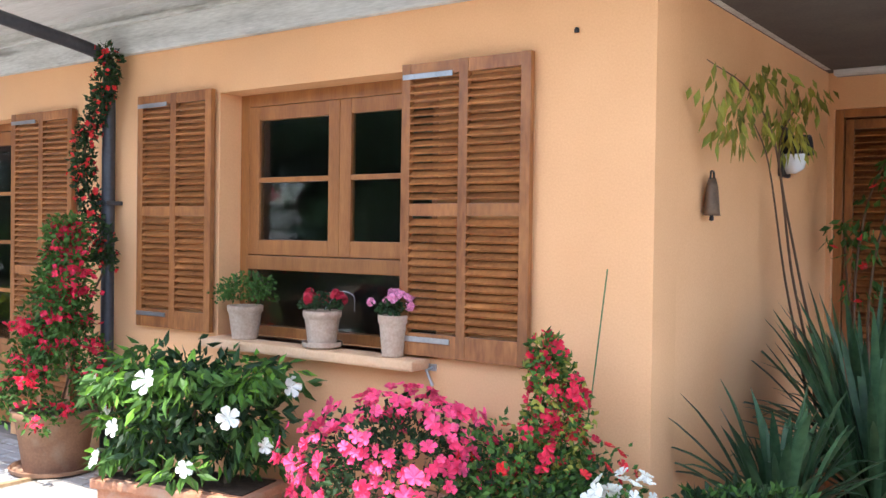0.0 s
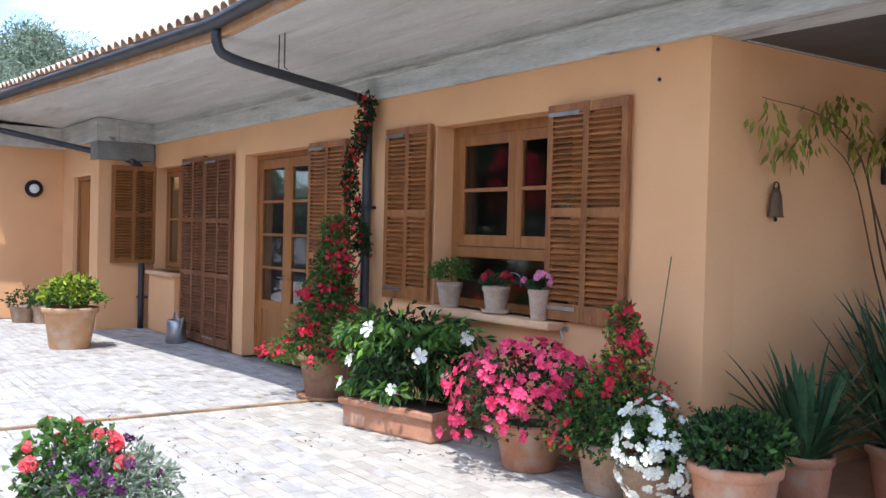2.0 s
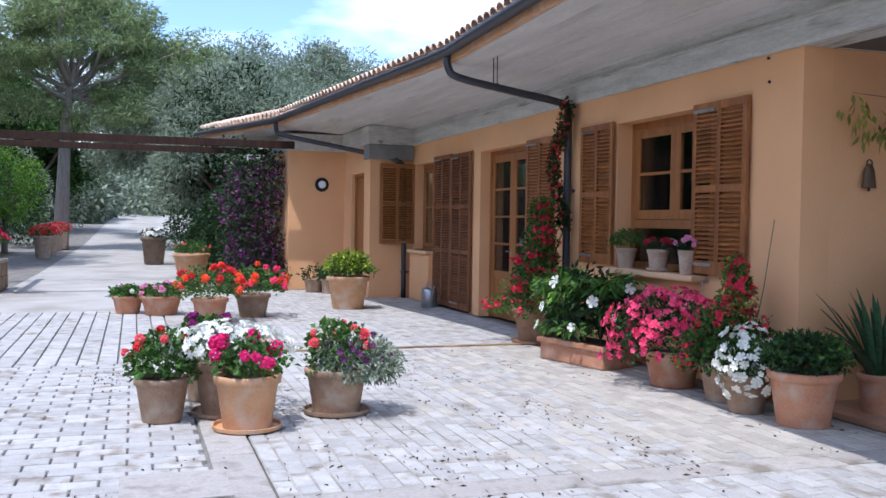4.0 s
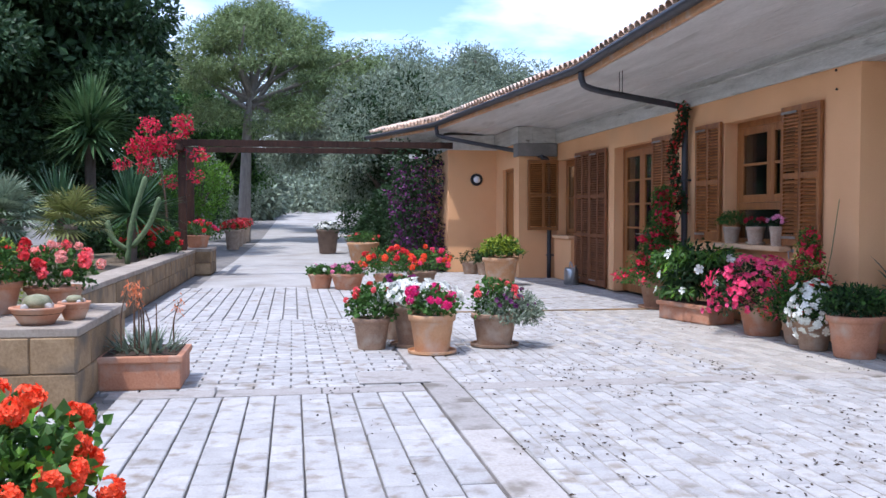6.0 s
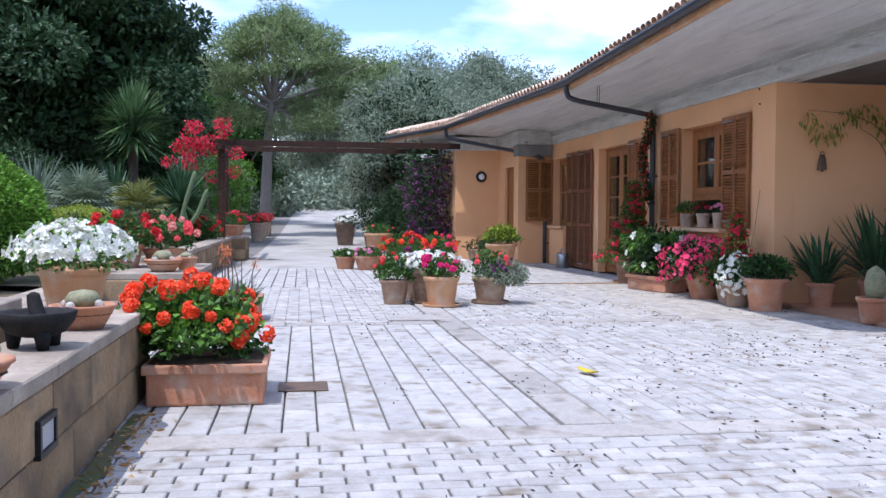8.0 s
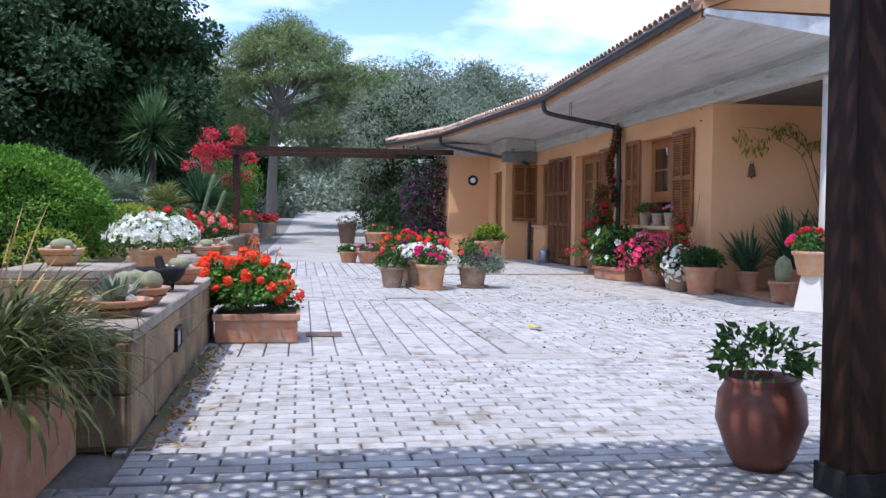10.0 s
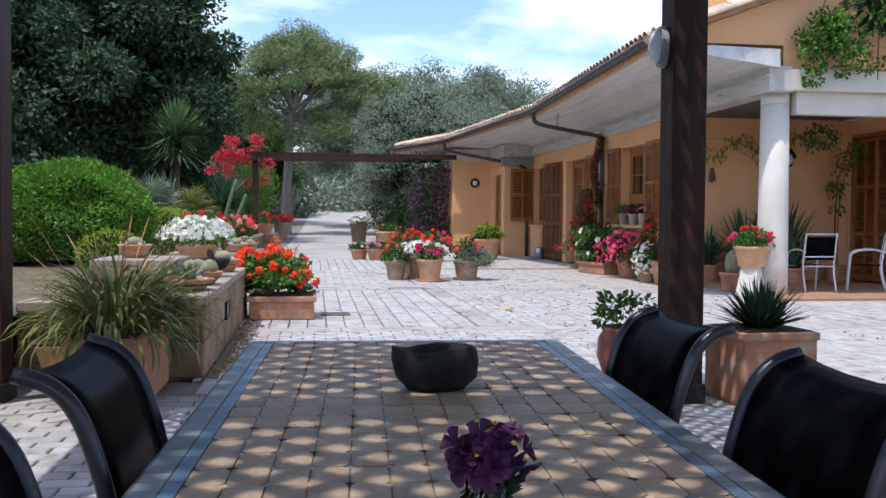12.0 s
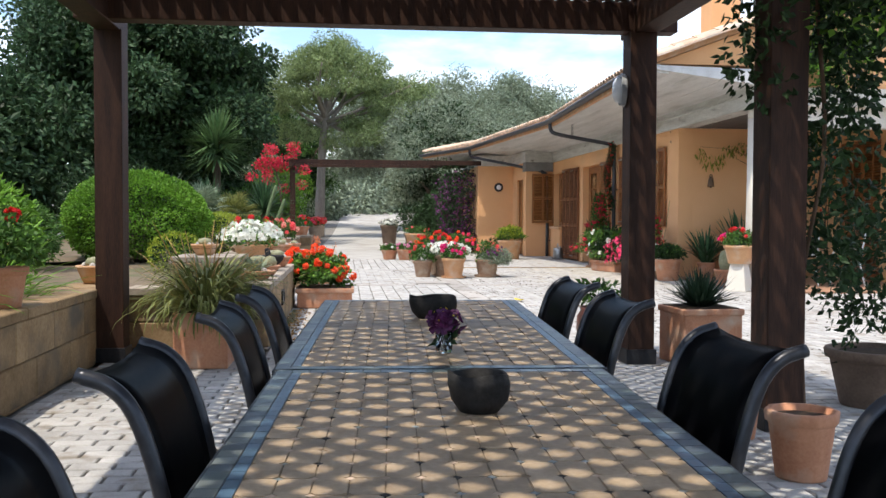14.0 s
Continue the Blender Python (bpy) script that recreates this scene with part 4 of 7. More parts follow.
def field(parent, x0, x1, y0, y1, sx, sy, gap, along=0, singly=False, name="paver", skip=None, wob=0.003, mat=PAVER):
    """Stones sx long and sy wide in running bond; along 0: their length lies along x, 1: along y."""
    V, F = [], []
    lx, ly = (sx, sy) if along == 0 else (sy, sx)
    me = None
    if singly:
        v, f = set_mesh(lx - gap, ly - gap)
        me = raw(name, v, f, mat)
    rows_ = int((y1 - y0) / ly) if along == 0 else int((x1 - x0) / lx)
    for r in range(rows_):
        length = (x1 - x0) if along == 0 else (y1 - y0)
        n = int(length / sx)
        shift = 0.5 * sx * (r % 2)
        for k in range(n + 1):
            a, b = max(0, k * sx - shift), min(length, (k + 1) * sx - shift)
            if b - a < 0.04:
                continue
            if along == 0:
                c = (x0 + (a + b) / 2, y0 + (r + 0.5) * ly)
                d = (b - a - gap, ly - gap)
            else:
                c = (x0 + (r + 0.5) * lx, y0 + (a + b) / 2)
                d = (lx - gap, b - a - gap)
            if skip and skip(*c):
                continue
            m = pose(c[0], c[1], RNG.uniform(-wob, wob), RNG.uniform(-0.35, 0.35), RNG.uniform(-0.35, 0.35), RNG.uniform(-0.5, 0.5))
            if singly and b - a > sx - 0.01:
                piece(name, me, parent, m)
            else:
                v, f = set_mesh(round(d[0], 3), round(d[1], 3))
                i = len(V)
                V += [m @ Vector(q) for q in v]
                F += [tuple(i + j for j in q) for q in f]
    if V:
        tagged(part("small_pavers", raw("small_pavers", V, F, mat), mat, parent), kind="stuff")


pave = thing("pavement", "pale worn stone pavers laid in bands on the terrace", "pavement", kind="structure")
# drive boards, lengthwise
field(pave, -4.0, 1.0, -0.82, 1.585, 0.40, 0.20, 0.012, 0, True)
field(pave, -9.4, -4.3, -1.75, 1.58, 0.30, 0.15, 0.014, 1)
field(pave, -15.2, -9.4, -1.62, 1.585, 0.40, 0.20, 0.018, 0)
field(pave, 1.32, 4.6, -0.92, 3.2, 0.22, 0.12, 0.012, 1, False)
field(pave, 4.6, 13.6, -2.2, 4.2, 0.22, 0.12, 0.012, 1)
field(pave, 1.32, 9.6, 3.2, 9.8, 0.24, 0.12, 0.012, 0)
field(pave, -4.0, 1.0, -1.91, -0.825, 0.24, 0.12, 0.012, 0, skip=lambda x, y: not -3.6 < x < 0.7)
field(pave, -4.0, 1.0, 1.90, 6.44, 0.24, 0.12, 0.015, 0)
def tanned(x, y):
    """True where the older tan stones lie: ever more of them towards the facade."""
    return (math.sin(x * 127.1 + y * 311.7) * 43758.5453) % 1.0 < (y - 3.3) / 2.0


field(pave, -9.88, -4.30, 1.90, 6.44, 0.24, 0.12, 0.015, 0, skip=tanned)
field(pave, -9.88, -4.30, 1.90, 6.44, 0.24, 0.12, 0.015, 0, skip=lambda x, y: not tanned(x, y), mat=PAVER_TAN)
field(pave, -1.7, 1.0, 6.44, 9.8, 0.24, 0.12, 0.012, 0)
field(pave, -19.4, -9.96, 1.90, 6.44, 0.24, 0.12, 0.012, 0)
structure("pavement_bed", boxed((-19.4, 1.9, -0.029), (1.0, 6.43, -0.007)), MORTAR, "pale mortar bed between the terrace pavers", "pavement")
def slab_row(x0, x1, y0, y1, step):
    n = max(1, round(max(x1 - x0, y1 - y0) / step))
    for k in range(n):
        if x1 - x0 > y1 - y0:
            piece("slab", raw("slab", *set_mesh(round((x1 - x0) / n - 0.012, 3), round(y1 - y0 - 0.012, 3)), SLAB), pave, pose(x0 + (k + 0.5) * (x1 - x0) / n, (y0 + y1) / 2, 0.002 + RNG.uniform(-0.002, 0.002), 0, 0, RNG.uniform(-0.3, 0.3)))
        else:
            piece("slab", raw("slab", *set_mesh(round(x1 - x0 - 0.012, 3), round((y1 - y0) / n - 0.012, 3)), SLAB), pave, pose((x0 + x1) / 2, y0 + (k + 0.5) * (y1 - y0) / n, 0.002 + RNG.uniform(-0.002, 0.002), 0, 0, RNG.uniform(-0.3, 0.3)))
slab_row(-15.2, 1.0, 1.59, 1.89, 0.9)
slab_row(1.01, 1.31, -0.95, 9.8, 1.05)
slab_row(-4.29, -4.01, -0.92, 1.58, 0.85)
slab_row(1.32, 4.05, -1.0, -0.93, 0.9)
slab_row(-4.29, -4.01, 1.90, 6.40, 0.95)
structure("trim_edging", boxed((-9.955, 1.92, -0.02), (-9.905, 6.30, 0.016), 0.005), STONE, "worn brown stone edging strip across the terrace", "edging")
plate = thing("drain_cover", "rusty flat metal drain cover let into the pavers", "drain cover", (-0.35, 0.10, 0.003))
part("lid", boxed((-0.17, -0.17, 0), (0.17, 0.17, 0.008), 0.002), BRASS, plate)
hatch = thing("manhole_cover", "square pale concrete cover with a dark edge", "manhole cover", (-4.62, 1.36, 0.003))
part("lid", boxed((-0.28, -0.3, 0), (0.28, 0.3, 0.012), 0.003), SLAB, hatch)
yl = thing("fallen_leaf", "single fallen yellow leaf on the pavers", "leaf", (-0.62, 2.24, 0.004), 20)
part("blade", grid_mesh("blade", lambda u, v: Vector((u * 0.13, v * 0.05 * (1 - u * u), 0.012 + 0.02 * u * u + 0.012 * v * v)), list(np.linspace(-1, 1, 7)), [-1, -0.5, 0, 0.5, 1], YELLOW, 0.002), YELLOW, yl)

# ---------------------------------------------------------------- pergola over the table
PERG = thing("pergola", "dark-stained timber pergola with a slatted lattice roof", "pergola")
POSTS = ((4.66, -2.14), (5.08, 2.16), (7.5, 2.2), (13.3, -2.12), (13.3, 2.24))
for x, y in POSTS:
    p = part("post", boxed((x - 0.11, y - 0.11, 0.0), (x + 0.11, y + 0.11, 2.70), 0.008), POST_WOOD, PERG)
    part("foot", boxed((x - 0.125, y - 0.125, 0.0), (x + 0.125, y + 0.125, 0.12), 0.004), IRON, p)
for lo, hi in (((4.98, -2.3, 2.70), (5.16, 2.45, 2.93)), ((13.2, -2.45, 2.70), (13.4, 2.45, 2.93)), ((9.2, -2.4, 2.72), (9.36, 2.4, 2.93))):
    part("cross_beam", boxed(lo, hi, 0.008), POST_WOOD, PERG)
part("side_beam", boxed((4.5, -2.24, 2.69), (13.6, -2.04, 2.935), 0.008), POST_WOOD, PERG)
part("side_beam", boxed((4.8, 2.08, 2.69), (13.6, 2.28, 2.935), 0.008), POST_WOOD, PERG)
def thin(sx, sy, t):
    return [(x * sx / 2, y * sy / 2, z) for z in (0, t) for x, y in ((-1, -1), (1, -1), (1, 1), (-1, 1))], [(0, 3, 2, 1), (4, 5, 6, 7), (0, 1, 5, 4), (1, 2, 6, 5), (2, 3, 7, 6), (3, 0, 4, 7)]


X0, X1, Y0, Y1 = 4.85, 13.55, -2.32, 2.36
for sign in (1, -1):
    for k in range(-70, 180):
        c = k * 0.0935 * math.sqrt(2)
        # the line y = sign * (x - X0) + offset, cut to the roof's outline
        off = Y0 + c if sign < 0 else Y1 - c
        xa, xb = sorted(((X0 + (Y0 - off) * sign), (X0 + (Y1 - off) * sign)))
        xa, xb = max(X0, xa), min(X1, xb)
        if xb - xa < 0.08:
            continue
        ya, yb = sign * (xa - X0) + off, sign * (xb - X0) + off
        me = raw("lattice_slat", *thin((xb - xa) * math.sqrt(2), 0.045, 0.011), POST_WOOD)
        piece("lattice_slat", me, PERG, pose((xa + xb) / 2, (ya + yb) / 2, 2.937 + (0.0115 if sign > 0 else 0), 0, 0, 45 * sign))
lamp = thing("bulkhead_lamp", "grey oval bulkhead lamp on the pergola post", "wall lamp", (5.05, 2.05, 2.24))
part("body", lathe([(0.09, 0), (0.10, 0.01), (0.095, 0.045)], 24), LAMP_GREY, lamp)
part("lens", lathe([(0.08, 0.045), (0.075, 0.08), (0.05, 0.10), (0.01, 0.108)], 24), OPAL, lamp, smooth=True)
lamp.matrix_basis = pose(5.05, 2.05, 2.24, 90, 0, 0) @ Matrix.Diagonal((0.85, 1.35, 1, 1))

# far pergola across the drive
pg2 = thing("pergola", "rusty-brown steel pergola frame spanning the drive", "pergola")
for x, y in ((-18.95, -2.0), (-22.6, -2.2)):
    part("post", boxed((x - 0.09, y - 0.09, 0.0), (x + 0.09, y + 0.09, 3.0), 0.006), POST_WOOD, pg2)
part("cross_beam", boxed((-19.02, -2.3, 3.02), (-18.88, 4.35, 3.17), 0.006), POST_WOOD, pg2)
part("cross_beam", boxed((-22.67, -2.6, 3.12), (-22.53, 4.35, 3.26), 0.006), POST_WOOD, pg2)
part("side_beam", boxed((-23.2, -2.10, 2.90), (-18.5, -1.96, 3.02), 0.006), POST_WOOD, pg2)

# ---------------------------------------------------------------- tables, bowls, chairs
TANG = math.degrees(math.atan(-0.05))


TILT = 0.011                         # the tables fall a little towards the far end of the pergola


def table_z(x):
    """Height of the tile surface at x."""
    return 0.757 - TILT * (x - 7.735)


def slab6(sx, sy, t):
    return [(x * sx / 2, y * sy / 2, z) for z in (0, t) for x, y in ((-1, -1), (1, -1), (1, 1), (-1, 1))], [(0, 3, 2, 1), (4, 5, 6, 7), (0, 1, 5, 4), (1, 2, 6, 5), (2, 3, 7, 6), (3, 0, 4, 7)]


def tiled_table(label, x, y, L, W):
    """Brown clipped tiles with small square dots, a blue inner strip and a mosaic edge."""
    t = thing("tiled_table", label, "table", (x, y, table_z(x) - 0.752), TANG, "dining tables")
    t.matrix_basis = pose(x, y, table_z(x) - 0.752, 0, math.degrees(TILT), TANG)
    part("tabletop", boxed((0, -W / 2, 0.705), (L, W / 2, 0.7482), 0.004), GROUT, t)
    for lo, hi in (((-0.006, -W / 2 - 0.006, 0.70), (L + 0.006, -W / 2 - 0.001, 0.749)), ((-0.006, W / 2 + 0.001, 0.70), (L + 0.006, W / 2 + 0.006, 0.749)), ((-0.006, -W / 2, 0.70), (-0.001, W / 2, 0.749)), ((L + 0.001, -W / 2, 0.70), (L + 0.006, W / 2, 0.749))):
        part("edge_band", boxed(lo, hi, 0.002), TABLE_EDGE, t)
    for lx in (0.12, L - 0.12):
        for ly in (-W / 2 + 0.1, W / 2 - 0.1):
            part("leg", tube([(lx, ly, 0.752 - table_z(x + lx)), (lx, ly, 0.71)], 0.028, 12), IRON, t, smooth=True)
    # mosaic edge of small mixed tiles, then a narrow blue strip along the sides
    e, b = 0.046, 0.028
    mixed = [raw("border_tile", *slab6(0.0483, e - 0.003, 0.0095), m) for m in BLUE_TILES[1:]]
    blue = raw("blue_tile", *slab6(0.0483, b - 0.002, 0.0095), BLUE_TILES[0])
    n = round(L / 0.0495)
    for i in range(n):
        px = (i + 0.5) * L / n
        for sg in (-1, 1):
            piece("border_tile", mixed[int(RNG.integers(0, 3))], t, pose(px, sg * (W / 2 - e / 2), 0.742, 0, 0, RNG.uniform(-1, 1)))
            if e < px < L - e:
                piece("blue_tile", blue, t, pose(px, sg * (W / 2 - e - b / 2), 0.742))
    m = round((W - 2 * e) / 0.0495)
    for j in range(m):
        for px in (e / 2, L - e / 2):
            piece("border_tile", mixed[int(RNG.integers(0, 3))], t, pose(px, -W / 2 + e + (j + 0.5) * (W - 2 * e) / m, 0.742, 0, 0, 90 + RNG.uniform(-1, 1)))
    x0, x1, y0, y1 = e + 0.001, L - e - 0.001, -W / 2 + e + b, W / 2 - e - b
    n_c = 13
    cw = (y1 - y0) / n_c
    n_r = round((x1 - x0) / 0.095)
    rl = (x1 - x0) / n_r
    p, q, k = rl / 2 - 0.0004, cw / 2 - 0.0016, 0.010
    tv = [(u, v, z) for z in (0, 0.0095) for u, v in ((-p + k, -q), (p - k, -q), (p, -q + k), (p, q - k), (p - k, q), (-p + k, q), (-p, q - k), (-p, -q + k))]
    tf = [tuple(range(7, -1, -1)), tuple(range(8, 16))] + [(i, (i + 1) % 8, 8 + (i + 1) % 8, 8 + i) for i in range(8)]
    tm = raw("tile", tv, tf, TABLE_TILE)
    dots = [raw("tile_dot", [(u * 0.0095, v * 0.0095, z) for z in (0, 0.0088) for u, v in ((-1, 0), (0, -1), (1, 0), (0, 1))], [(3, 2, 1, 0), (4, 5, 6, 7)] + [(i, (i + 1) % 4, 4 + (i + 1) % 4, 4 + i) for i in range(4)], mm) for mm in (BOWL, BLUE_TILES[2], CREAM_POT)]
    for c in range(n_c):
        for r in range(n_r):
            cx = x0 + (r + 0.5) * rl
            piece("tile", tm, t, pose(cx, y0 + (c + 0.5) * cw, 0.742 + RNG.uniform(-0.0012, 0.0012), RNG.uniform(-0.5, 0.5), RNG.uniform(-0.4, 0.4), RNG.uniform(-0.6, 0.6)))
            if r and c and RNG.random() < 0.85:
                piece("tile_dot", dots[int(RNG.choice(3, p=(0.30, 0.35, 0.35)))], t, pose(x0 + r * rl, y0 + c * cw, 0.742))
    return t


tiled_table("long outdoor table with brown tiles and a blue tiled border", 7.735, 0.15, 2.075, 0.98)
tiled_table("second tiled outdoor table butted against the first", 9.827, 0.045, 2.1, 0.955)


def stone_bowl(label, at, r, h, oval=1.0):
    b_ = thing("stone_bowl", label, "bowl", at)
    b_.scale = (oval, 1, 1)
    m_ = lathe([(r * 0.62, 0), (r * 0.92, h * 0.3), (r, h * 0.7), (r * 0.97, h), (r * 0.84, h * 0.98), (r * 0.82, h * 0.6), (r * 0.5, h * 0.3), (0.001, h * 0.28)], 28)
    for v in m_.verts:
        v.co += Vector((0, 0, 0.004 * math.sin(3 * math.atan2(v.co.y, v.co.x)) * (v.co.z / h))) + v.co.normalized() * 0.008 * noise.noise(v.co * 14)
    part("body", m_, BOWL, b_, smooth=True)


stone_bowl("rough dark stone bowl on the table", (8.55, 0.14, table_z(8.55)), 0.105, 0.098, 0.8)
stone_bowl("small dark stone bowl on the table", (10.40, 0.073, table_z(10.40)), 0.074, 0.090)
vase = thing("flower_glass", "small glass of dark purple flowers on the table", "vase", (9.52, 0.085, table_z(9.52)))
part("glass", lathe([(0.025, 0), (0.027, 0.005), (0.029, 0.072), (0.0265, 0.072), (0.0245, 0.01), (0.001, 0.008)], 20), GLASS, vase, smooth=True)
c_, o_ = dome(40, (0, 0, 0.096), (0.044, 0.044, 0.030), 0.6, 0.5, -0.6)
part("blossom", flower_mesh("blossom", c_, o_, DEEP_PURPLE, 0.022, 4, 0.5), DEEP_PURPLE, vase)
c_, o_ = dome(10, (0, 0, 0.112), (0.046, 0.046, 0.032), 0.98, 0.1, -0.1)
part("small_floret", flower_mesh("small_floret", c_, o_, YELLOW, 0.005, 5, 0.3), YELLOW, vase)
c_, o_ = dome(46, (0, 0, 0.062), (0.024, 0.024, 0.042), 0.3, 0.2, -0.9)
part("leaf_mass", leaf_mesh("leaf_mass", c_, o_, LEAF_DARK, 0.04, 0.018), LEAF_DARK, vase)


def sling_chair(label, at, turn):
    """An armchair of bent tube with a fabric sling; its front towards +y, tucked in under the table."""
    c = thing("garden_chair", label, "chair", at, turn, "chairs round the table")
    w = 0.22
    line = [(0.30, 0.40), (0.10, 0.385), (-0.10, 0.375), (-0.19, 0.42), (-0.235, 0.55), (-0.272, 0.71), (-0.31, 0.82), (-0.355, 0.872), (-0.412, 0.892)]
    prof = smooth_line([(0, y, z) for y, z in line], 4)
    for s in (-1, 1):
        part("side_tube", tube([Vector((s * w, p.y, p.z)) for p in prof], 0.015, 10), CHAIR_TUBE, c, smooth=True)
        part("leg", tube(smooth_line([(s * w, 0.30, 0.40), (s * (w + 0.01), 0.32, 0.2), (s * (w + 0.02), 0.33, 0.0)], 4), 0.0155, 10), CHAIR_TUBE, c, smooth=True)
        part("leg", tube(smooth_line([(s * (w + 0.015), -0.19, 0.62), (s * (w + 0.015), -0.24, 0.30), (s * (w + 0.02), -0.30, 0.0)], 4), 0.0155, 10), CHAIR_TUBE, c, smooth=True)
        part("arm", boxed((s * (w + 0.03) - 0.025, -0.24, 0.605), (s * (w + 0.03) + 0.025, 0.24, 0.63), 0.010), IRON, c)
        part("arm_post", tube([(s * (w + 0.02), 0.20, 0.61), (s * (w + 0.01), 0.28, 0.40)], 0.0145, 10), CHAIR_TUBE, c, smooth=True)
    part("cross_bar", tube([(-w, 0.20, 0.37), (w, 0.20, 0.37)], 0.012, 8), CHAIR_TUBE, c, smooth=True)
    n = len(prof) - 1
    part("sling", grid_mesh("sling", lambda u, v: Vector((v * (w - 0.012), prof[int(u)].y, prof[int(u)].z)) + Vector((0, 0.010, -0.012)) * (1 - v * v), list(range(n + 1)), [-1, -0.6, -0.2, 0.2, 0.6, 1], SLING, 0.005), SLING, c, "black woven sling fabric")
    return c


for i, x in enumerate((8.93, 9.62, 10.62, 11.42)):
    cy = 0.15 - 0.05 * (x - 7.735)
    sling_chair("black sling garden chair with grey tube frame at the table", (x, cy - 0.49 + 0.19, 0), RNG.uniform(-4, 4))
for i, x in enumerate((8.40, 9.25, 10.42, 11.36)):
    cy = 0.15 - 0.05 * (x - 7.735)
    sling_chair("black sling garden chair with grey tube frame at the table", (x, cy + 0.49 - 0.17, 0), 180 + RNG.uniform(-4, 4))


def porch_chair(at, turn):
    c = thing("porch_chair", "pale metal armchair with a dark sling on the porch", "chair", at, turn, "porch chairs")
    w = 0.26
    for s in (-1, 1):
        part("leg", tube(smooth_line([(s * w, 0.27, 0), (s * w, 0.24, 0.40), (s * w, 0.20, 0.60), (s * w, -0.05, 0.66), (s * w, -0.28, 0.62)], 5), 0.014, 8), WHITE_TUBE, c, smooth=True)
        part("back_post", tube(smooth_line([(s * w, -0.30, 0), (s * w, -0.22, 0.40), (s * w, -0.30, 0.92)], 5), 0.014, 8), WHITE_TUBE, c, smooth=True)
    for y, z in ((-0.22, 0.40), (0.24, 0.40), (-0.30, 0.90), (-0.25, 0.55)):
        part("cross_bar", tube([(-w, y, z), (w, y, z)], 0.012, 8), WHITE_TUBE, c, smooth=True)
    part("seat", boxed((-w + 0.02, -0.21, 0.405), (w - 0.02, 0.23, 0.415), 0.004), SLING, c)
    part("backrest", grid_mesh("backrest", lambda u, v: Vector((v * (w - 0.02), -0.245 - 0.05 * u, 0.50 + 0.36 * u)), [0, 0.5, 1], [-1, 0, 1], SLING, 0.006), SLING, c)


porch_chair((-3.05, 7.62, 0.037), 92)
porch_chair((-3.15, 8.62, 0.037), 150)

# ---------------------------------------------------------------- pots and plants
def pot_mesh(r, h, rim=0.12, taper=0.72):
    t = 0.09 * r + 0.008
    rh = h * rim + 0.02
    return lathe([(r * taper, 0), (r * taper * 1.02, 0.01), (r * 0.93, h - rh - 0.006), (r * 0.95, h - rh), (r * 1.02, h - rh + 0.008), (r * 1.04, h - 0.01), (r * 1.02, h), (r - t, h), (r - t * 1.2, h - 0.05), (r * 0.5, h - 0.055), (0.002, h - 0.05)], 32)


def bowl_mesh(r, h):
    return lathe([(r * 0.6, 0), (r * 0.75, h * 0.3), (r * 0.98, h * 0.85), (r * 1.03, h * 0.88), (r * 1.03, h), (r * 0.93, h), (r * 0.9, h - 0.02), (0.002, h - 0.015)], 28)


def potted(name, label, at, r, h, mat=None, saucer=False, shape="pot", category="potted plant", group=""):
    t = thing(name, label, category, at, RNG.uniform(0, 360), group)
    body = part("pot" if shape == "pot" else "bowl", pot_mesh(r, h) if shape == "pot" else bowl_mesh(r, h), mat or TERRA, t, smooth=False)
    body.data.polygons.foreach_set("use_smooth", [len(p.vertices) == 4 for p in body.data.polygons])
    part("soil", lathe([(r * 0.90, h - 0.052), (r * 0.86, h - 0.03), (0.002, h - 0.022)], 20), SOIL, t)
    if saucer:
        part("saucer", lathe([(r * 0.85, 0), (r * 1.05, 0.012), (r * 1.08, 0.04), (r * 1.03, 0.04), (r * 1.0, 0.015), (0.002, 0.012)], 28), mat or TERRA, t)
    return t


def greens(t, n, c, rad, mat, ln, wd, name="foliage", shell=0.35, lump=0.2, low=-0.4, droop=0.2):
    p, o = dome(n, c, rad, shell, lump, low)
    return part(name, leaf_mesh(name, p, o, mat, ln, wd, droop), mat, t)


def bloom(t, n, c, rad, mat, r, petals=5, name="flower", low=-0.2, lump=0.15):
    p, o = dome(n, c, rad, 0.93, lump, low)
    ms = flower_meshes(mat, r, petals)
    for k in range(len(p)):
        d = unit((o[k] + RNG.normal(0, 0.3, 3))[None])[0]
        piece(name, ms[k % 4], t, facing(p[k], d))


def geranium(label, at, r, h, mat, flowers, spread=1.3, tall=0.28, count=14, saucer=False, n=700, head=0.035):
    t = potted("potted_geranium", label, at, r, h, mat, saucer, group="terrace pots")
    c, rad = (0, 0, h + tall * 0.35), (r * spread, r * spread, tall * 0.75)
    greens(t, n, c, rad, LEAF, 0.05, 0.05)
    for k, f in enumerate(flowers):
        head_pieces(t, c, tuple(v * 1.10 for v in rad), count // len(flowers), f, head)
    stems, d = dome(12, c, tuple(v * 0.9 for v in rad), 0.9, 0.1, 0.2)
    for q in stems:
        part("stem", tube([(0, 0, h - 0.04), (q[0] * 0.5, q[1] * 0.5, h + tall * 0.3), tuple(q)], 0.005, 5), GREEN_STEM, t)
    return t


HEADS = {}


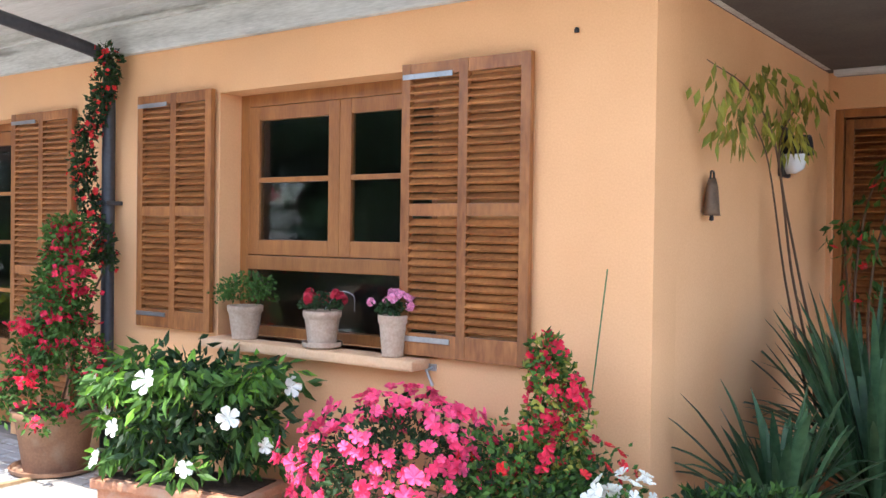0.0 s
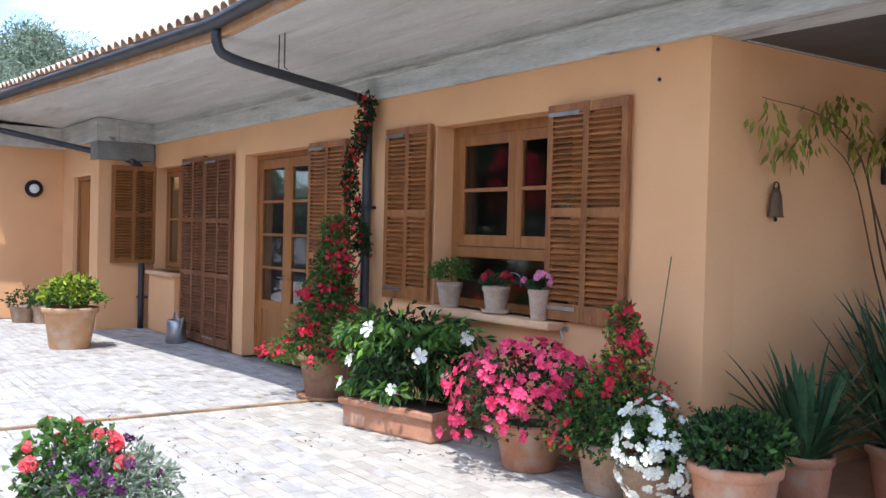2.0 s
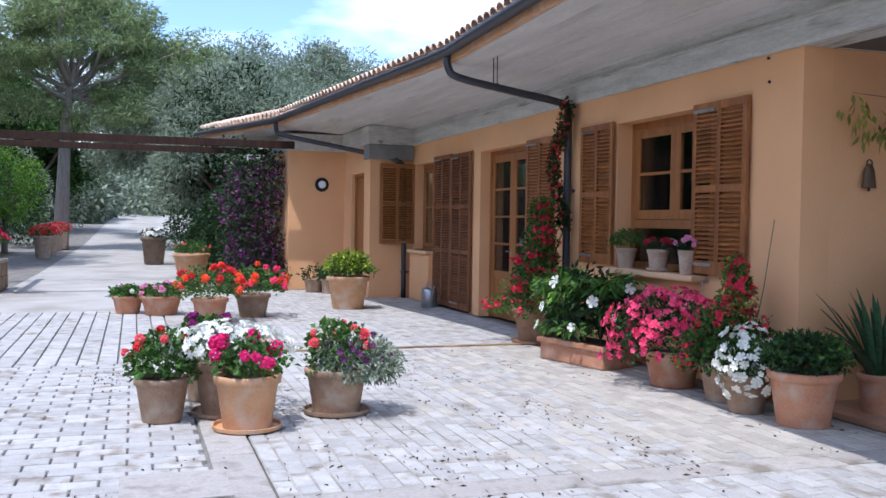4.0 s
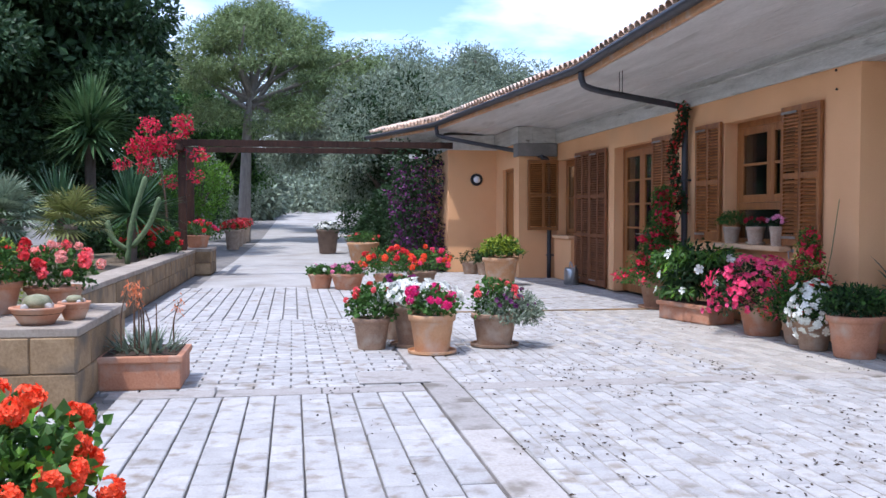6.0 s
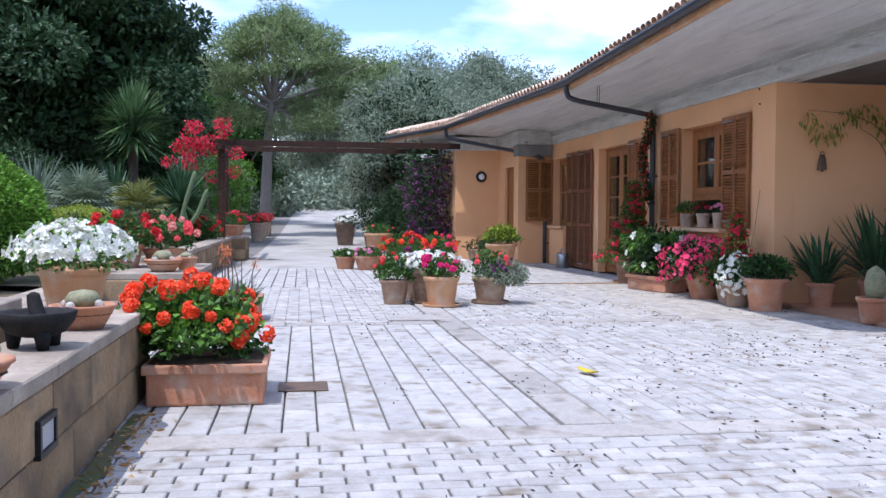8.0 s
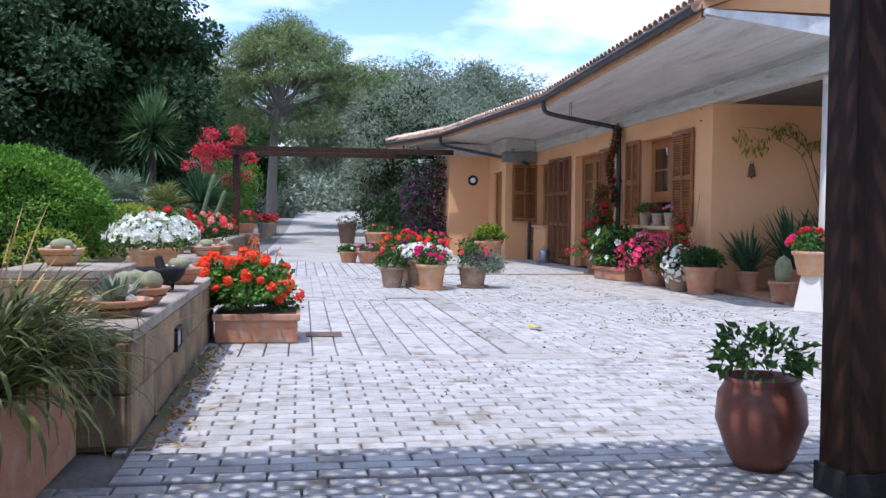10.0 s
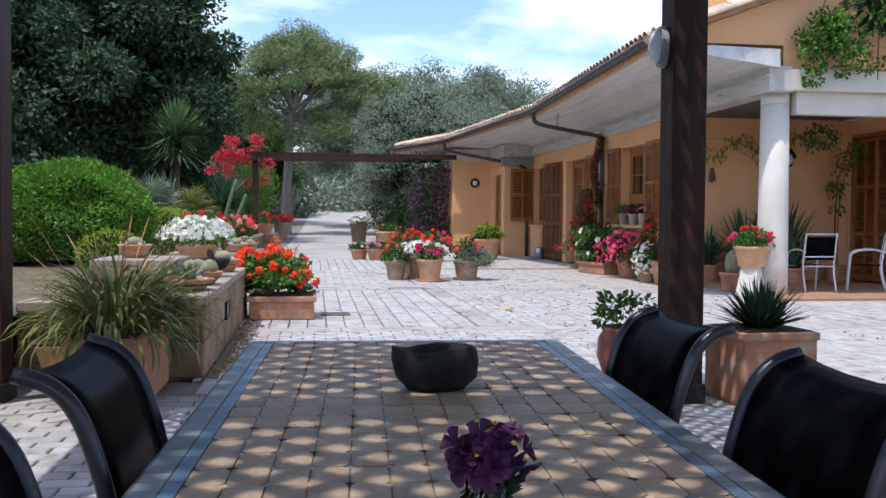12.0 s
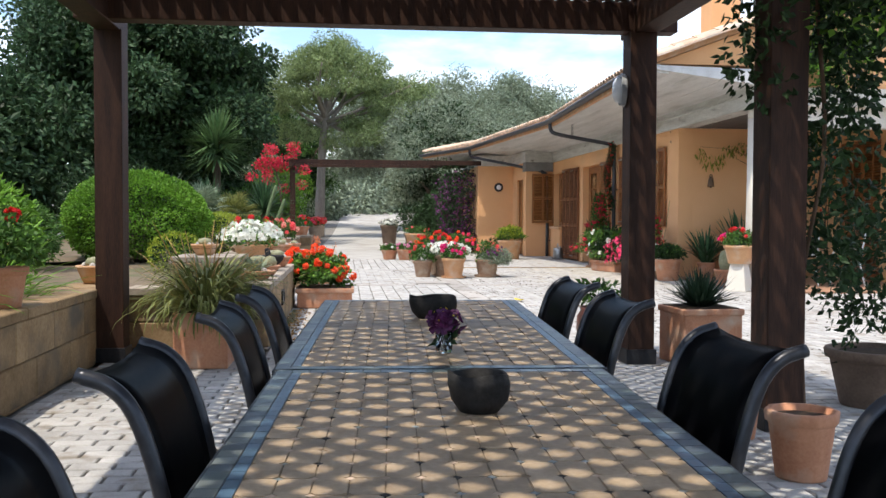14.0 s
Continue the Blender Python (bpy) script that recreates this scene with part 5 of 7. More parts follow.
def head_meshes(mat, head, each=48):
    """Three round flower heads of one colour, to be shared."""
    key = (mat.name, round(head, 3))
    if key not in HEADS:
        HEADS[key] = []
        for k in range(3):
            o = unit(RNG.normal(0, 1, (each, 3)) + np.array((0, 0, 0.5)))
            HEADS[key].append(flower_mesh("flower_head", o * head * RNG.uniform(0.7, 1.0, (each, 1)), o, mat, head * 0.38, 4, 0.3))
    return HEADS[key]


def flower_meshes(mat, r, petals=5):
    key = (mat.name, round(r, 3), petals)
    if key not in HEADS:
        HEADS[key] = [flower_mesh("flower", np.zeros((1, 3)), np.array([(0.0, 0.0, 4.0)]), mat, r, petals) for k in range(4)]
    return HEADS[key]


def facing(at, out):
    return Matrix.Translation(at) @ Vector(out).to_track_quat('Z', 'Y').to_matrix().to_4x4() @ Matrix.Rotation(RNG.uniform(0, 6.28), 4, 'Z') @ Matrix.Scale(RNG.uniform(0.75, 1.2), 4)


def head_pieces(t, c, rad, count, mat, head, low=0.0):
    p, d = dome(count, c, rad, 0.95, 0.1, low)
    ms = head_meshes(mat, head)
    for k in range(len(p)):
        piece("flower_head", ms[k % 3], t, facing(p[k], d[k]))


# window sill
s1 = potted("sill_pot", "limewashed clay pot with a small green shrub on the sill", (-8.52, FY - 0.03, 1.031), 0.115, 0.22, CREAM_POT, group="sill pots")
greens(s1, 900, (0, 0, 0.30), (0.20, 0.20, 0.13), LEAF, 0.03, 0.018)
s2 = potted("sill_pot", "limewashed clay pot of dark red flowers on the sill", (-7.80, FY - 0.06, 1.031), 0.115, 0.23, CREAM_POT, True, group="sill pots")
greens(s2, 250, (0, 0, 0.27), (0.13, 0.13, 0.07), LEAF_DARK, 0.035, 0.02)
p_, o_ = heads((0, 0, 0.28), (0.15, 0.15, 0.07), 12, 0.02, 14, 0.0)
part("blossom_mass", flower_mesh("blossom_mass", p_, o_, DARK_RED, 0.018, 4), DARK_RED, s2)
part("wire_loop", tube(smooth_line([(0.02, 0, 0.24), (0.10, 0, 0.34), (0.19, 0, 0.32), (0.20, 0, 0.22)], 6), 0.003, 6), STEEL, s2)
s3 = potted("sill_pot", "slim limewashed pot of pale pink flowers on the sill", (-7.22, FY - 0.09, 1.031), 0.085, 0.24, CREAM_POT, group="sill pots")
greens(s3, 200, (0, 0, 0.27), (0.10, 0.10, 0.05), LEAF_DARK, 0.04, 0.024)
p_, o_ = heads((0, 0, 0.30), (0.12, 0.12, 0.06), 16, 0.02, 16, -0.1)
part("blossom_mass", flower_mesh("blossom_mass", p_, o_, LILAC, 0.016, 5), LILAC, s3)

# along the facade
vine = potted("climbing_plant", "brown terracotta pot with a tall cone of small red flowers", (-10.05, 6.0, 0), 0.29, 0.44, BROWN_TERRA, True)
vine.rotation_euler = (0, 0, 0)
vine.matrix_basis = pose(-10.05, 6.0, 0)
cs, rs = [], []
for z in np.linspace(0.45, 1.75, 26):
    k = (1.75 - z) / 1.3
    for _ in range(4):
        a = RNG.uniform(0, 2 * math.pi)
        q = (0.05 + 0.50 * k * k + 0.06 * k) * RNG.uniform(0.3, 1)
        cs.append((q * math.cos(a) + 0.12 * (1 - k), q * math.sin(a), z))
        rs.append(0.13)
p_, o_ = clumps(cs, rs, 5600)
part("foliage", leaf_mesh("foliage", p_, o_, LEAF, 0.055, 0.028), LEAF, vine)
i_ = RNG.choice(len(cs), 150)
p_, o_ = heads((0, 0, 0), (1, 1, 1), 150, 0.0, 9)
p_ = np.repeat(np.array(cs)[i_], 9, 0)[:len(p_)] * np.array((1.25, 1.25, 1)) + RNG.normal(0, 1, (len(p_), 3)) * np.array((0.045, 0.045, 0.02))
part("blossom_mass", flower_mesh("blossom_mass", p_, o_, CRIMSON, 0.024, 4), CRIMSON, vine)
gar = thing("climbing_vine", "red-flowered vine climbing the downpipe to the eave", "climbing plant", (-9.96, 6.30, 0.0))
cs = [(0.05 * math.sin(z * 5) - 0.07 * math.cos(z * 3), -0.04 + 0.04 * math.cos(z * 4), z) for z in np.linspace(1.5, 3.02, 30)]
p_, o_ = clumps(cs, [0.085] * len(cs), 1700)
part("foliage", leaf_mesh("foliage", p_, o_, LEAF_DARK, 0.05, 0.028), LEAF_DARK, gar)
p_, o_ = clumps(cs[:], [0.12] * len(cs), 170)
part("blossom_mass", flower_mesh("blossom_mass", p_, o_, RED, 0.022, 4), RED, gar)
part("stem", tube(smooth_line([(-0.2, -0.2, 0.4), (-0.05, -0.05, 1.2)] + cs[::6], 4), 0.008, 6), STEM, gar)

wb = thing("planter_box", "long terracotta planter with a white-flowered mandevilla", "potted plant", (-8.34, 5.82, 0), 14)
bm_ = boxed((-0.52, -0.21, 0), (0.52, 0.21, 0.24), 0.02)
part("box", bm_, TERRA, wb)
part("rim", boxed((-0.55, -0.24, 0.185), (0.55, 0.24, 0.245), 0.015), TERRA, wb)
part("soil", boxed((-0.49, -0.18, 0.24), (0.49, 0.18, 0.252)), SOIL, wb)
# dark leaves inside: the shade between the sprays is put into their colour
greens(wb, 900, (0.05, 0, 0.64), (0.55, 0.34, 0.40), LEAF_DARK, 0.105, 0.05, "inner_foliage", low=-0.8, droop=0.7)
sprays = [(0.62 * math.cos(a) * q + 0.05, 0.40 * math.sin(a) * q, z) for a, q, z in ((RNG.uniform(0, 6.28), RNG.uniform(0.55, 1.05), RNG.choice((0.42, 0.60, 0.78, 0.92)) + RNG.uniform(-0.05, 0.05)) for _ in range(58))]
p_, o_ = clumps(sprays, [0.15] * len(sprays), 1250, 0.45)
o_ = o_ * np.array((1, 1, 0.3))
part("foliage", leaf_mesh("foliage", p_, o_, LEAF, 0.115, 0.046, 0.75, 0.45), LEAF, wb)
p_, o_ = clumps([c for c in sprays if c[2] > 0.7 or c[1] < -0.1], [0.14] * len([c for c in sprays if c[2] > 0.7 or c[1] < -0.1]), 230, 0.4)
part("young_growth", leaf_mesh("young_growth", p_, o_, LEAF_BRIGHT, 0.10, 0.04, 0.6, 0.5), LEAF_BRIGHT, wb)
for k in range(9):
    a = -math.pi * (0.02 + 0.96 * k / 8)
    z = (0.86, 0.55, 0.72, 0.44, 0.90, 0.62, 0.40, 0.80, 0.58)[k]
    piece("flower", flower_meshes(WHITE, 0.068, 5)[k % 4], wb, facing((0.05 + 0.66 * math.cos(a), 0.47 * math.sin(a), z), (math.cos(a), math.sin(a) - 0.3, 0.35)))
for x in (-0.2, 0.0, 0.25):
    part("stem", tube([(x, 0, 0.24), (x + 0.03, 0, 0.7)], 0.012, 6), STEM, wb)

pk = potted("potted_petunia", "terracotta pot overflowing with bright pink flowers", (-6.85, 5.98, 0), 0.27, 0.34, TERRA)
greens(pk, 1900, (0, 0, 0.46), (0.60, 0.55, 0.41), LEAF_DARK, 0.05, 0.03, low=-0.45, lump=0.18)
bloom(pk, 255, (0, 0, 0.47), (0.62, 0.57, 0.42), PINK, 0.037, 5, low=-0.42, lump=0.18)
bloom(pk, 190, (0, 0, 0.47), (0.63, 0.58, 0.42), ROSE, 0.036, 5, "pale_flower", low=-0.42, lump=0.18)

rd = potted("potted_shrub", "terracotta pot with a yellowing shrub of small red flowers", (-6.08, 6.05, 0), 0.25, 0.34, TERRA_OLD)
rd.matrix_basis = pose(-6.08, 6.05, 0)
greens(rd, 2300, (0, 0, 0.46), (0.46, 0.40, 0.34), LEAF, 0.045, 0.026, low=-0.6, lump=0.3)
# darker core leaves paint the shade within the shrub
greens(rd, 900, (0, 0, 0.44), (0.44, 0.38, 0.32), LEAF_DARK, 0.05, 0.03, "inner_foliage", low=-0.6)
cs = [(0.06 + 0.05 * math.sin(9 * z), 0.04 * math.cos(5 * z), z) for z in np.linspace(0.62, 1.20, 16)]
rr_ = [0.24 - 0.010 * k for k in range(16)]
p_, o_ = clumps(cs, rr_, 850)
part("foliage", leaf_mesh("foliage", p_, o_, LEAF, 0.045, 0.026), LEAF, rd)
p_, o_ = clumps(cs, rr_, 460)
part("young_growth", leaf_mesh("young_growth", p_, o_, LEAF_YELLOW, 0.045, 0.026), LEAF_YELLOW, rd)
p_, o_ = clumps(cs[3:], [v * 1.08 for v in rr_[3:]], 90)
part("blossom_mass", flower_mesh("blossom_mass", p_, o_, CRIMSON, 0.036, 5, 0.6), CRIMSON, rd)
bloom(rd, 44, (0, 0, 0.46), (0.50, 0.43, 0.34), RED, 0.034, 5, "low_flower", low=-0.5)
part("cane", tube([(0.12, 0.1, 0.3), (0.17, 0.22, 1.0), (0.21, 0.28, 1.58)], 0.004, 6), GREEN_STEM, rd, "thin green plant cane")

wp = potted("potted_petunia", "dark pot with trailing white flowers", (-5.62, 5.93, 0), 0.19, 0.32, TERRA_OLD)
wp.matrix_basis = pose(-5.62, 5.90, 0)
greens(wp, 500, (0.05, -0.03, 0.42), (0.24, 0.22, 0.2), LEAF, 0.05, 0.028, low=-0.6)
bloom(wp, 150, (0.12, -0.08, 0.40), (0.24, 0.24, 0.32), WHITE, 0.036, 5, low=-0.75)
pa = potted("potted_shrub", "large terracotta pot with a low leafy green shrub", (-5.08, 6.02, 0), 0.265, 0.42, TERRA)
greens(pa, 1500, (0, 0, 0.50), (0.31, 0.31, 0.18), LEAF_DARK, 0.06, 0.032, low=-0.35)
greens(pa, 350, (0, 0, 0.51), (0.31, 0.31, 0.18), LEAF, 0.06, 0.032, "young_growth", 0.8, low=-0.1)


def strap_pot(label, at, r, h, ln, n, mat=LEAF_STRAP, width=0.052, pot=TERRA):
    t = potted("strap_leaf_plant", label, at, r, h, pot)
    part("leaf_crown", blades("leaf_crown", mat, n * 3 // 5, ln, width, (0, 0, h - 0.04), r * 0.6, (0.05, 0.70), 0.4, 7), mat, t)
    part("leaf_crown", blades("leaf_crown", mat, n * 2 // 5, ln * 0.85, width, (0, 0, h - 0.04), r * 0.5, (0.5, 1.1), 1.3, 8), mat, t)
    return t


strap_pot("terracotta pot with long arching dark green strap leaves", (-5.17, 6.84, 0), 0.175, 0.35, 0.72, 74)
strap_pot("terracotta pot with a dense clump of dark strap leaves", (-4.85, 7.45, 0.035), 0.24, 0.36, 0.98, 100)
strap_pot("terracotta pot with tall dark strap leaves by the porch wall", (-5.05, 8.2, 0.035), 0.26, 0.42, 1.02, 110)
strap_pot("terracotta pot with broad dark leaves in the porch corner", (-4.3, 8.0, 0.035), 0.24, 0.30, 0.75, 44)

# porch wall: climber, lamp, bell
cl = thing("wall_climber", "thin-stemmed climber with drooping pale leaves on the porch wall", "climbing plant", (CX + 0.22, 8.45, 0.035))
for k, pts in enumerate(([(0, 0.18, 0), (0.02, 0.12, 0.7), (-0.06, -0.18, 1.5), (-0.10, -0.42, 2.25), (-0.12, -0.9, 2.55), (-0.12, -1.6, 2.62)], [(0.05, 0.25, 0), (0.05, 0.2, 0.7), (-0.04, -0.1, 1.5), (-0.1, -0.36, 2.2), (-0.1, -0.1, 2.5), (-0.1, 0.25, 2.62)], [(-0.02, 0.1, 0), (0, 0.05, 0.6), (-0.08, -0.25, 1.45), (-0.12, -0.5, 2.15), (-0.12, -0.85, 2.4)])):
    line = smooth_line(pts, 5)
    part("stem", tube(line, [0.013 - 0.0105 * j / (len(line) - 1) for j in range(len(line))], 7), STEM, cl, smooth=True)
part("pot", pot_mesh(0.2, 0.3), TERRA, cl)
cs = [(-0.06, y, 2.34 + 0.28 * math.sin(3 * y + 1) ** 2 + RNG.uniform(-0.1, 0.12)) for y in np.linspace(-1.65, 0.30, 30)]
p_, o_ = clumps(cs, [0.13] * len(cs), 250)
p_[:, 0] = np.maximum(p_[:, 0], -0.18)
part("foliage", leaf_mesh("foliage", p_, o_, LEAF_YELLOW, 0.11, 0.036, 2.4, 0.45), LEAF_YELLOW, cl)
cl2 = thing("wall_climber", "red-flowered climber rising beside the porch door", "climbing plant", (-5.28, 9.35, 0.035))
part("pot", pot_mesh(0.19, 0.3), TERRA, cl2)
for pts in ([(0, 0, 0.2), (-0.10, 0.05, 1.2), (-0.02, 0.08, 2.0), (0.22, 0.1, 2.45), (0.6, 0.1, 2.55)], [(0.05, 0.02, 0.2), (0.0, 0.06, 1.3), (0.18, 0.1, 2.1), (0.55, 0.1, 2.3)], [(0.02, -0.03, 0.2), (-0.16, 0.1, 1.4), (-0.2, 0.12, 1.9)]):
    line = smooth_line(pts, 5)
    part("stem", tube(line, [0.013 - 0.009 * j / (len(line) - 1) for j in range(len(line))], 7), STEM, cl2, smooth=True)
cs = [(-0.08, 0.06, 1.35), (-0.05, 0.04, 1.6), (0.0, 0.05, 1.8), (0.05, 0.05, 2.0), (0.12, 0.06, 2.2), (0.25, 0.05, 2.36), (0.42, 0.05, 2.4), (0.6, 0.05, 2.42), (-0.18, 0.08, 1.75), (0.35, 0.05, 2.12)]
p_, o_ = clumps(cs, [0.14] * len(cs), 230)
part("foliage", leaf_mesh("foliage", p_, o_, LEAF, 0.10, 0.042, 1.2, 0.5), LEAF, cl2)
p_, o_ = clumps(cs, [0.15] * len(cs), 16)
part("blossom_mass", flower_mesh("blossom_mass", p_, o_, RED, 0.036, 5), RED, cl2)
hb = thing("hanging_basket", "hanging pot of trailing green leaves under the porch ceiling", "hanging plant", (-3.9, 8.2, 2.42))
part("bowl", bowl_mesh(0.15, 0.14), BROWN_TERRA, hb)
for a in (0.0, 2.1, 4.2):
    part("wire", tube([(0.14 * math.cos(a), 0.14 * math.sin(a), 0.13), (0, 0, 0.75), (0, 0, 0.934)], 0.003, 5), IRON, hb)
greens(hb, 420, (0, 0, 0.12), (0.30, 0.30, 0.24), LEAF, 0.07, 0.035, droop=0.9, low=-0.9)
lm = thing("wall_lamp", "black cowled wall lamp with a frosted lens", "wall lamp", (CX, 8.58, 2.34))
part("back_plate", boxed((0, -0.11, -0.19), (0.035, 0.11, 0.15), 0.02), IRON, lm)
bm_ = lathe([(0.075, 0), (0.074, 0.06), (0.055, 0.11), (0.015, 0.13)], 24)
bmesh.ops.scale(bm_, verts=bm_.verts, vec=(1.5, 1, 1))
bmesh.ops.rotate(bm_, verts=bm_.verts, matrix=Matrix.Rotation(radians(90), 3, 'Y'))
bmesh.ops.translate(bm_, verts=bm_.verts, vec=(0.03, 0, -0.055))
part("lens", bm_, OPAL, lm, "frosted white lens", True)
part("cowl", grid_mesh("cowl", lambda u, v: Vector((0.03 + 0.15 * u, 0.10 * math.cos(v), -0.04 + 0.13 * math.sin(v))), [0, 0.5, 1], list(np.linspace(0.0, math.pi, 12)), IRON, 0.008), IRON, lm)
bl = thing("cow_bell", "old rusty metal bell hung on the porch wall", "bell", (CX + 0.05, 7.10, 1.86))
bm_ = lathe([(0.072, 0), (0.066, 0.02), (0.050, 0.15), (0.030, 0.20), (0.002, 0.205)], 20)
for v in bm_.verts:
    v.co.x *= 0.6
part("body", bm_, BRASS, bl, smooth=True)
part("loop", tube(smooth_line([(0, -0.03, 0.195), (0, -0.02, 0.235), (0, 0.02, 0.235), (0, 0.03, 0.195)], 5), 0.006, 6), IRON, bl)
part("clapper", lathe([(0.004, -0.03), (0.013, -0.025), (0.012, -0.01), (0.004, 0.03)], 10), IRON, bl)
fl = thing("wall_lamp", "round black-rimmed wall lamp on the wing wall", "wall lamp", (-19.5, 5.05, 2.30))
bm_ = lathe([(0.15, 0), (0.155, 0.03), (0.13, 0.06)], 28)
bmesh.ops.rotate(bm_, verts=bm_.verts, matrix=Matrix.Rotation(radians(90), 3, 'Y'))
part("ring", bm_, IRON, fl)
bm_ = lathe([(0.085, 0.06), (0.08, 0.09), (0.04, 0.11), (0.005, 0.115)], 28)
bmesh.ops.rotate(bm_, verts=bm_.verts, matrix=Matrix.Rotation(radians(90), 3, 'Y'))
part("lens", bm_, OPAL, fl, smooth=True)
for x, z in ((-6.11, 2.79), (-6.13, 3.0)):
    nl = thing("wall_hook", "small dark metal hook in the stucco", "hook", (x, FY - 0.012, z))
    part("head", lathe([(0.012, -0.012), (0.014, 0), (0.008, 0.012)], 10), IRON, nl)

# pots standing out on the terrace
geranium("weathered clay pot with red and pink geraniums", (-6.46, 1.34, 0), 0.20, 0.33, TERRA_OLD, [CORAL, RED], 1.25, 0.30, 12)
geranium("weathered clay pot with dark purple flowers behind the others", (-7.2, 1.72, 0), 0.20, 0.44, TERRA_OLD, [VIOLET], 1.15, 0.24, 16)
geranium("pale terracotta pot on a saucer with magenta geraniums", (-6.02, 1.92, 0), 0.235, 0.40, TERRA_PALE, [MAGENTA], 1.15, 0.24, 18, True, 500, 0.045)
wq = potted("potted_petunia", "weathered pot heaped with small white flowers", (-6.58, 1.83, 0), 0.26, 0.43, TERRA_OLD, True)
greens(wq, 700, (0, 0, 0.51), (0.46, 0.46, 0.14), LEAF_GREY, 0.04, 0.02)
bloom(wq, 380, (0, 0, 0.53), (0.51, 0.51, 0.17), WHITE, 0.032, 5, low=-0.3)
pq = geranium("weathered clay pot with coral geraniums and purple trailing flowers", (-6.42, 2.66, 0), 0.245, 0.36, TERRA_OLD, [CORAL], 1.05, 0.34, 15, True, 420)
pq.matrix_basis = pose(-6.42, 2.66, 0)
greens(pq, 2600, (0.06, 0.16, 0.40), (0.36, 0.34, 0.20), LEAF_OLIVE, 0.050, 0.020, "trailing_growth", low=-0.8)
bloom(pq, 34, (0.06, 0.12, 0.46), (0.32, 0.32, 0.18), PURPLE, 0.024, 5, "purple_flower")
geranium("terracotta pot of red geraniums on the terrace", (-13.2, 2.2, 0), 0.26, 0.36, TERRA, [RED, ORANGE], 1.9, 0.40, 34, n=1000, head=0.05)
geranium("terracotta pot of orange-red geraniums on the terrace", (-13.9, 2.9, 0), 0.27, 0.36, TERRA_OLD, [ORANGE, PINK], 1.9, 0.38, 30, n=1000, head=0.05)
geranium("low terracotta pot of pale pink flowers", (-14.5, 1.55, 0), 0.32, 0.30, TERRA, [LILAC], 1.1, 0.16, 16)
geranium("low terracotta pot of lilac flowers", (-14.8, 1.05, 0), 0.24, 0.28, TERRA, [LILAC, WHITE], 1.1, 0.14, 10)
bp = potted("potted_shrub", "large terracotta pot with a yellow-green leafy shrub", (-15.0, 4.66, 0), 0.36, 0.56, TERRA_PALE)
greens(bp, 900, (0, 0, 0.70), (0.42, 0.42, 0.26), LEAF_LIME, 0.085, 0.045, low=-0.2)
greens(bp, 500, (0, 0, 0.68), (0.40, 0.40, 0.24), LEAF, 0.10, 0.055, "inner_foliage", low=-0.3)
for x, y, r in ((-18.7, 4.75, 0.22), (-18.9, 5.15, 0.2), (-18.35, 5.0, 0.17)):
    q = potted("small_pot", "small dark clay pot with a trailing plant by the wing wall", (x, y, 0), r, 0.3, TERRA_OLD)
    greens(q, 240, (0, 0, 0.36), (r * 1.4, r * 1.4, 0.2), LEAF_DARK, 0.07, 0.04)
tp = geranium("tall terracotta pot of pale pink flowers by the drive", (-24.0, 2.55, 0), 0.46, 0.62, TERRA_PALE, [CORAL], 1.0, 0.28, 12)
uv = potted("stone_urn", "tall dark stone urn with pale flowers beside the drive", (-30.2, 1.75, 0.06), 0.40, 0.85, BROWN_CLAY)
bloom(uv, 70, (0, 0, 0.93), (0.42, 0.42, 0.2), WHITE, 0.06, 5)
greens(uv, 200, (0, 0, 0.90), (0.42, 0.42, 0.18), LEAF_DARK, 0.12, 0.06)
db = potted("potted_shrub", "dark clay pot with a dense dark green shrub by the drive", (-28.6, 2.75, 0.03), 0.42, 0.55, BROWN_CLAY)
greens(db, 1500, (0, 0, 1.15), (0.75, 0.75, 0.75), LEAF_DARK, 0.12, 0.06, low=-0.8, lump=0.3)
pail = thing("watering_can", "dented grey metal watering can by the shutters", "watering can", (-14.95, 6.12, 0))
part("body", lathe([(0.14, 0), (0.15, 0.01), (0.14, 0.30), (0.12, 0.34), (0.10, 0.34), (0.10, 0.30), (0.002, 0.1)], 20), STEEL, pail, smooth=True)
part("handle", tube(smooth_line([(-0.14, 0, 0.30), (-0.05, 0, 0.46), (0.12, 0, 0.33)], 5), 0.012, 8), STEEL, pail)
part("spout", tube([(0.13, 0, 0.08), (0.30, 0, 0.40)], [0.03, 0.018], 8), STEEL, pail)

# by the porch column
ped = thing("pedestal", "tapered white plaster pedestal by the column", "pedestal", (-2.32, 6.27, 0))
part("block", lathe([(0.25, 0), (0.25, 0.02), (0.16, 0.44), (0.16, 0.46)], 4), PLASTER, ped)
cp = geranium("pale terracotta bowl of red flowers on the white pedestal", (-2.32, 6.27, 0.462), 0.25, 0.30, TERRA_PALE, [RED, MAGENTA], 1.15, 0.24, 26, n=500)
ct = potted("potted_cactus", "round terracotta pot with a ribbed cactus near the column", (-3.55, 6.55, 0), 0.2, 0.3, TERRA)
part("cactus", lathe([(0.07, 0.25), (0.11, 0.35), (0.12, 0.48), (0.09, 0.60), (0.01, 0.66)], 18), CACTUS, ct, smooth=True)

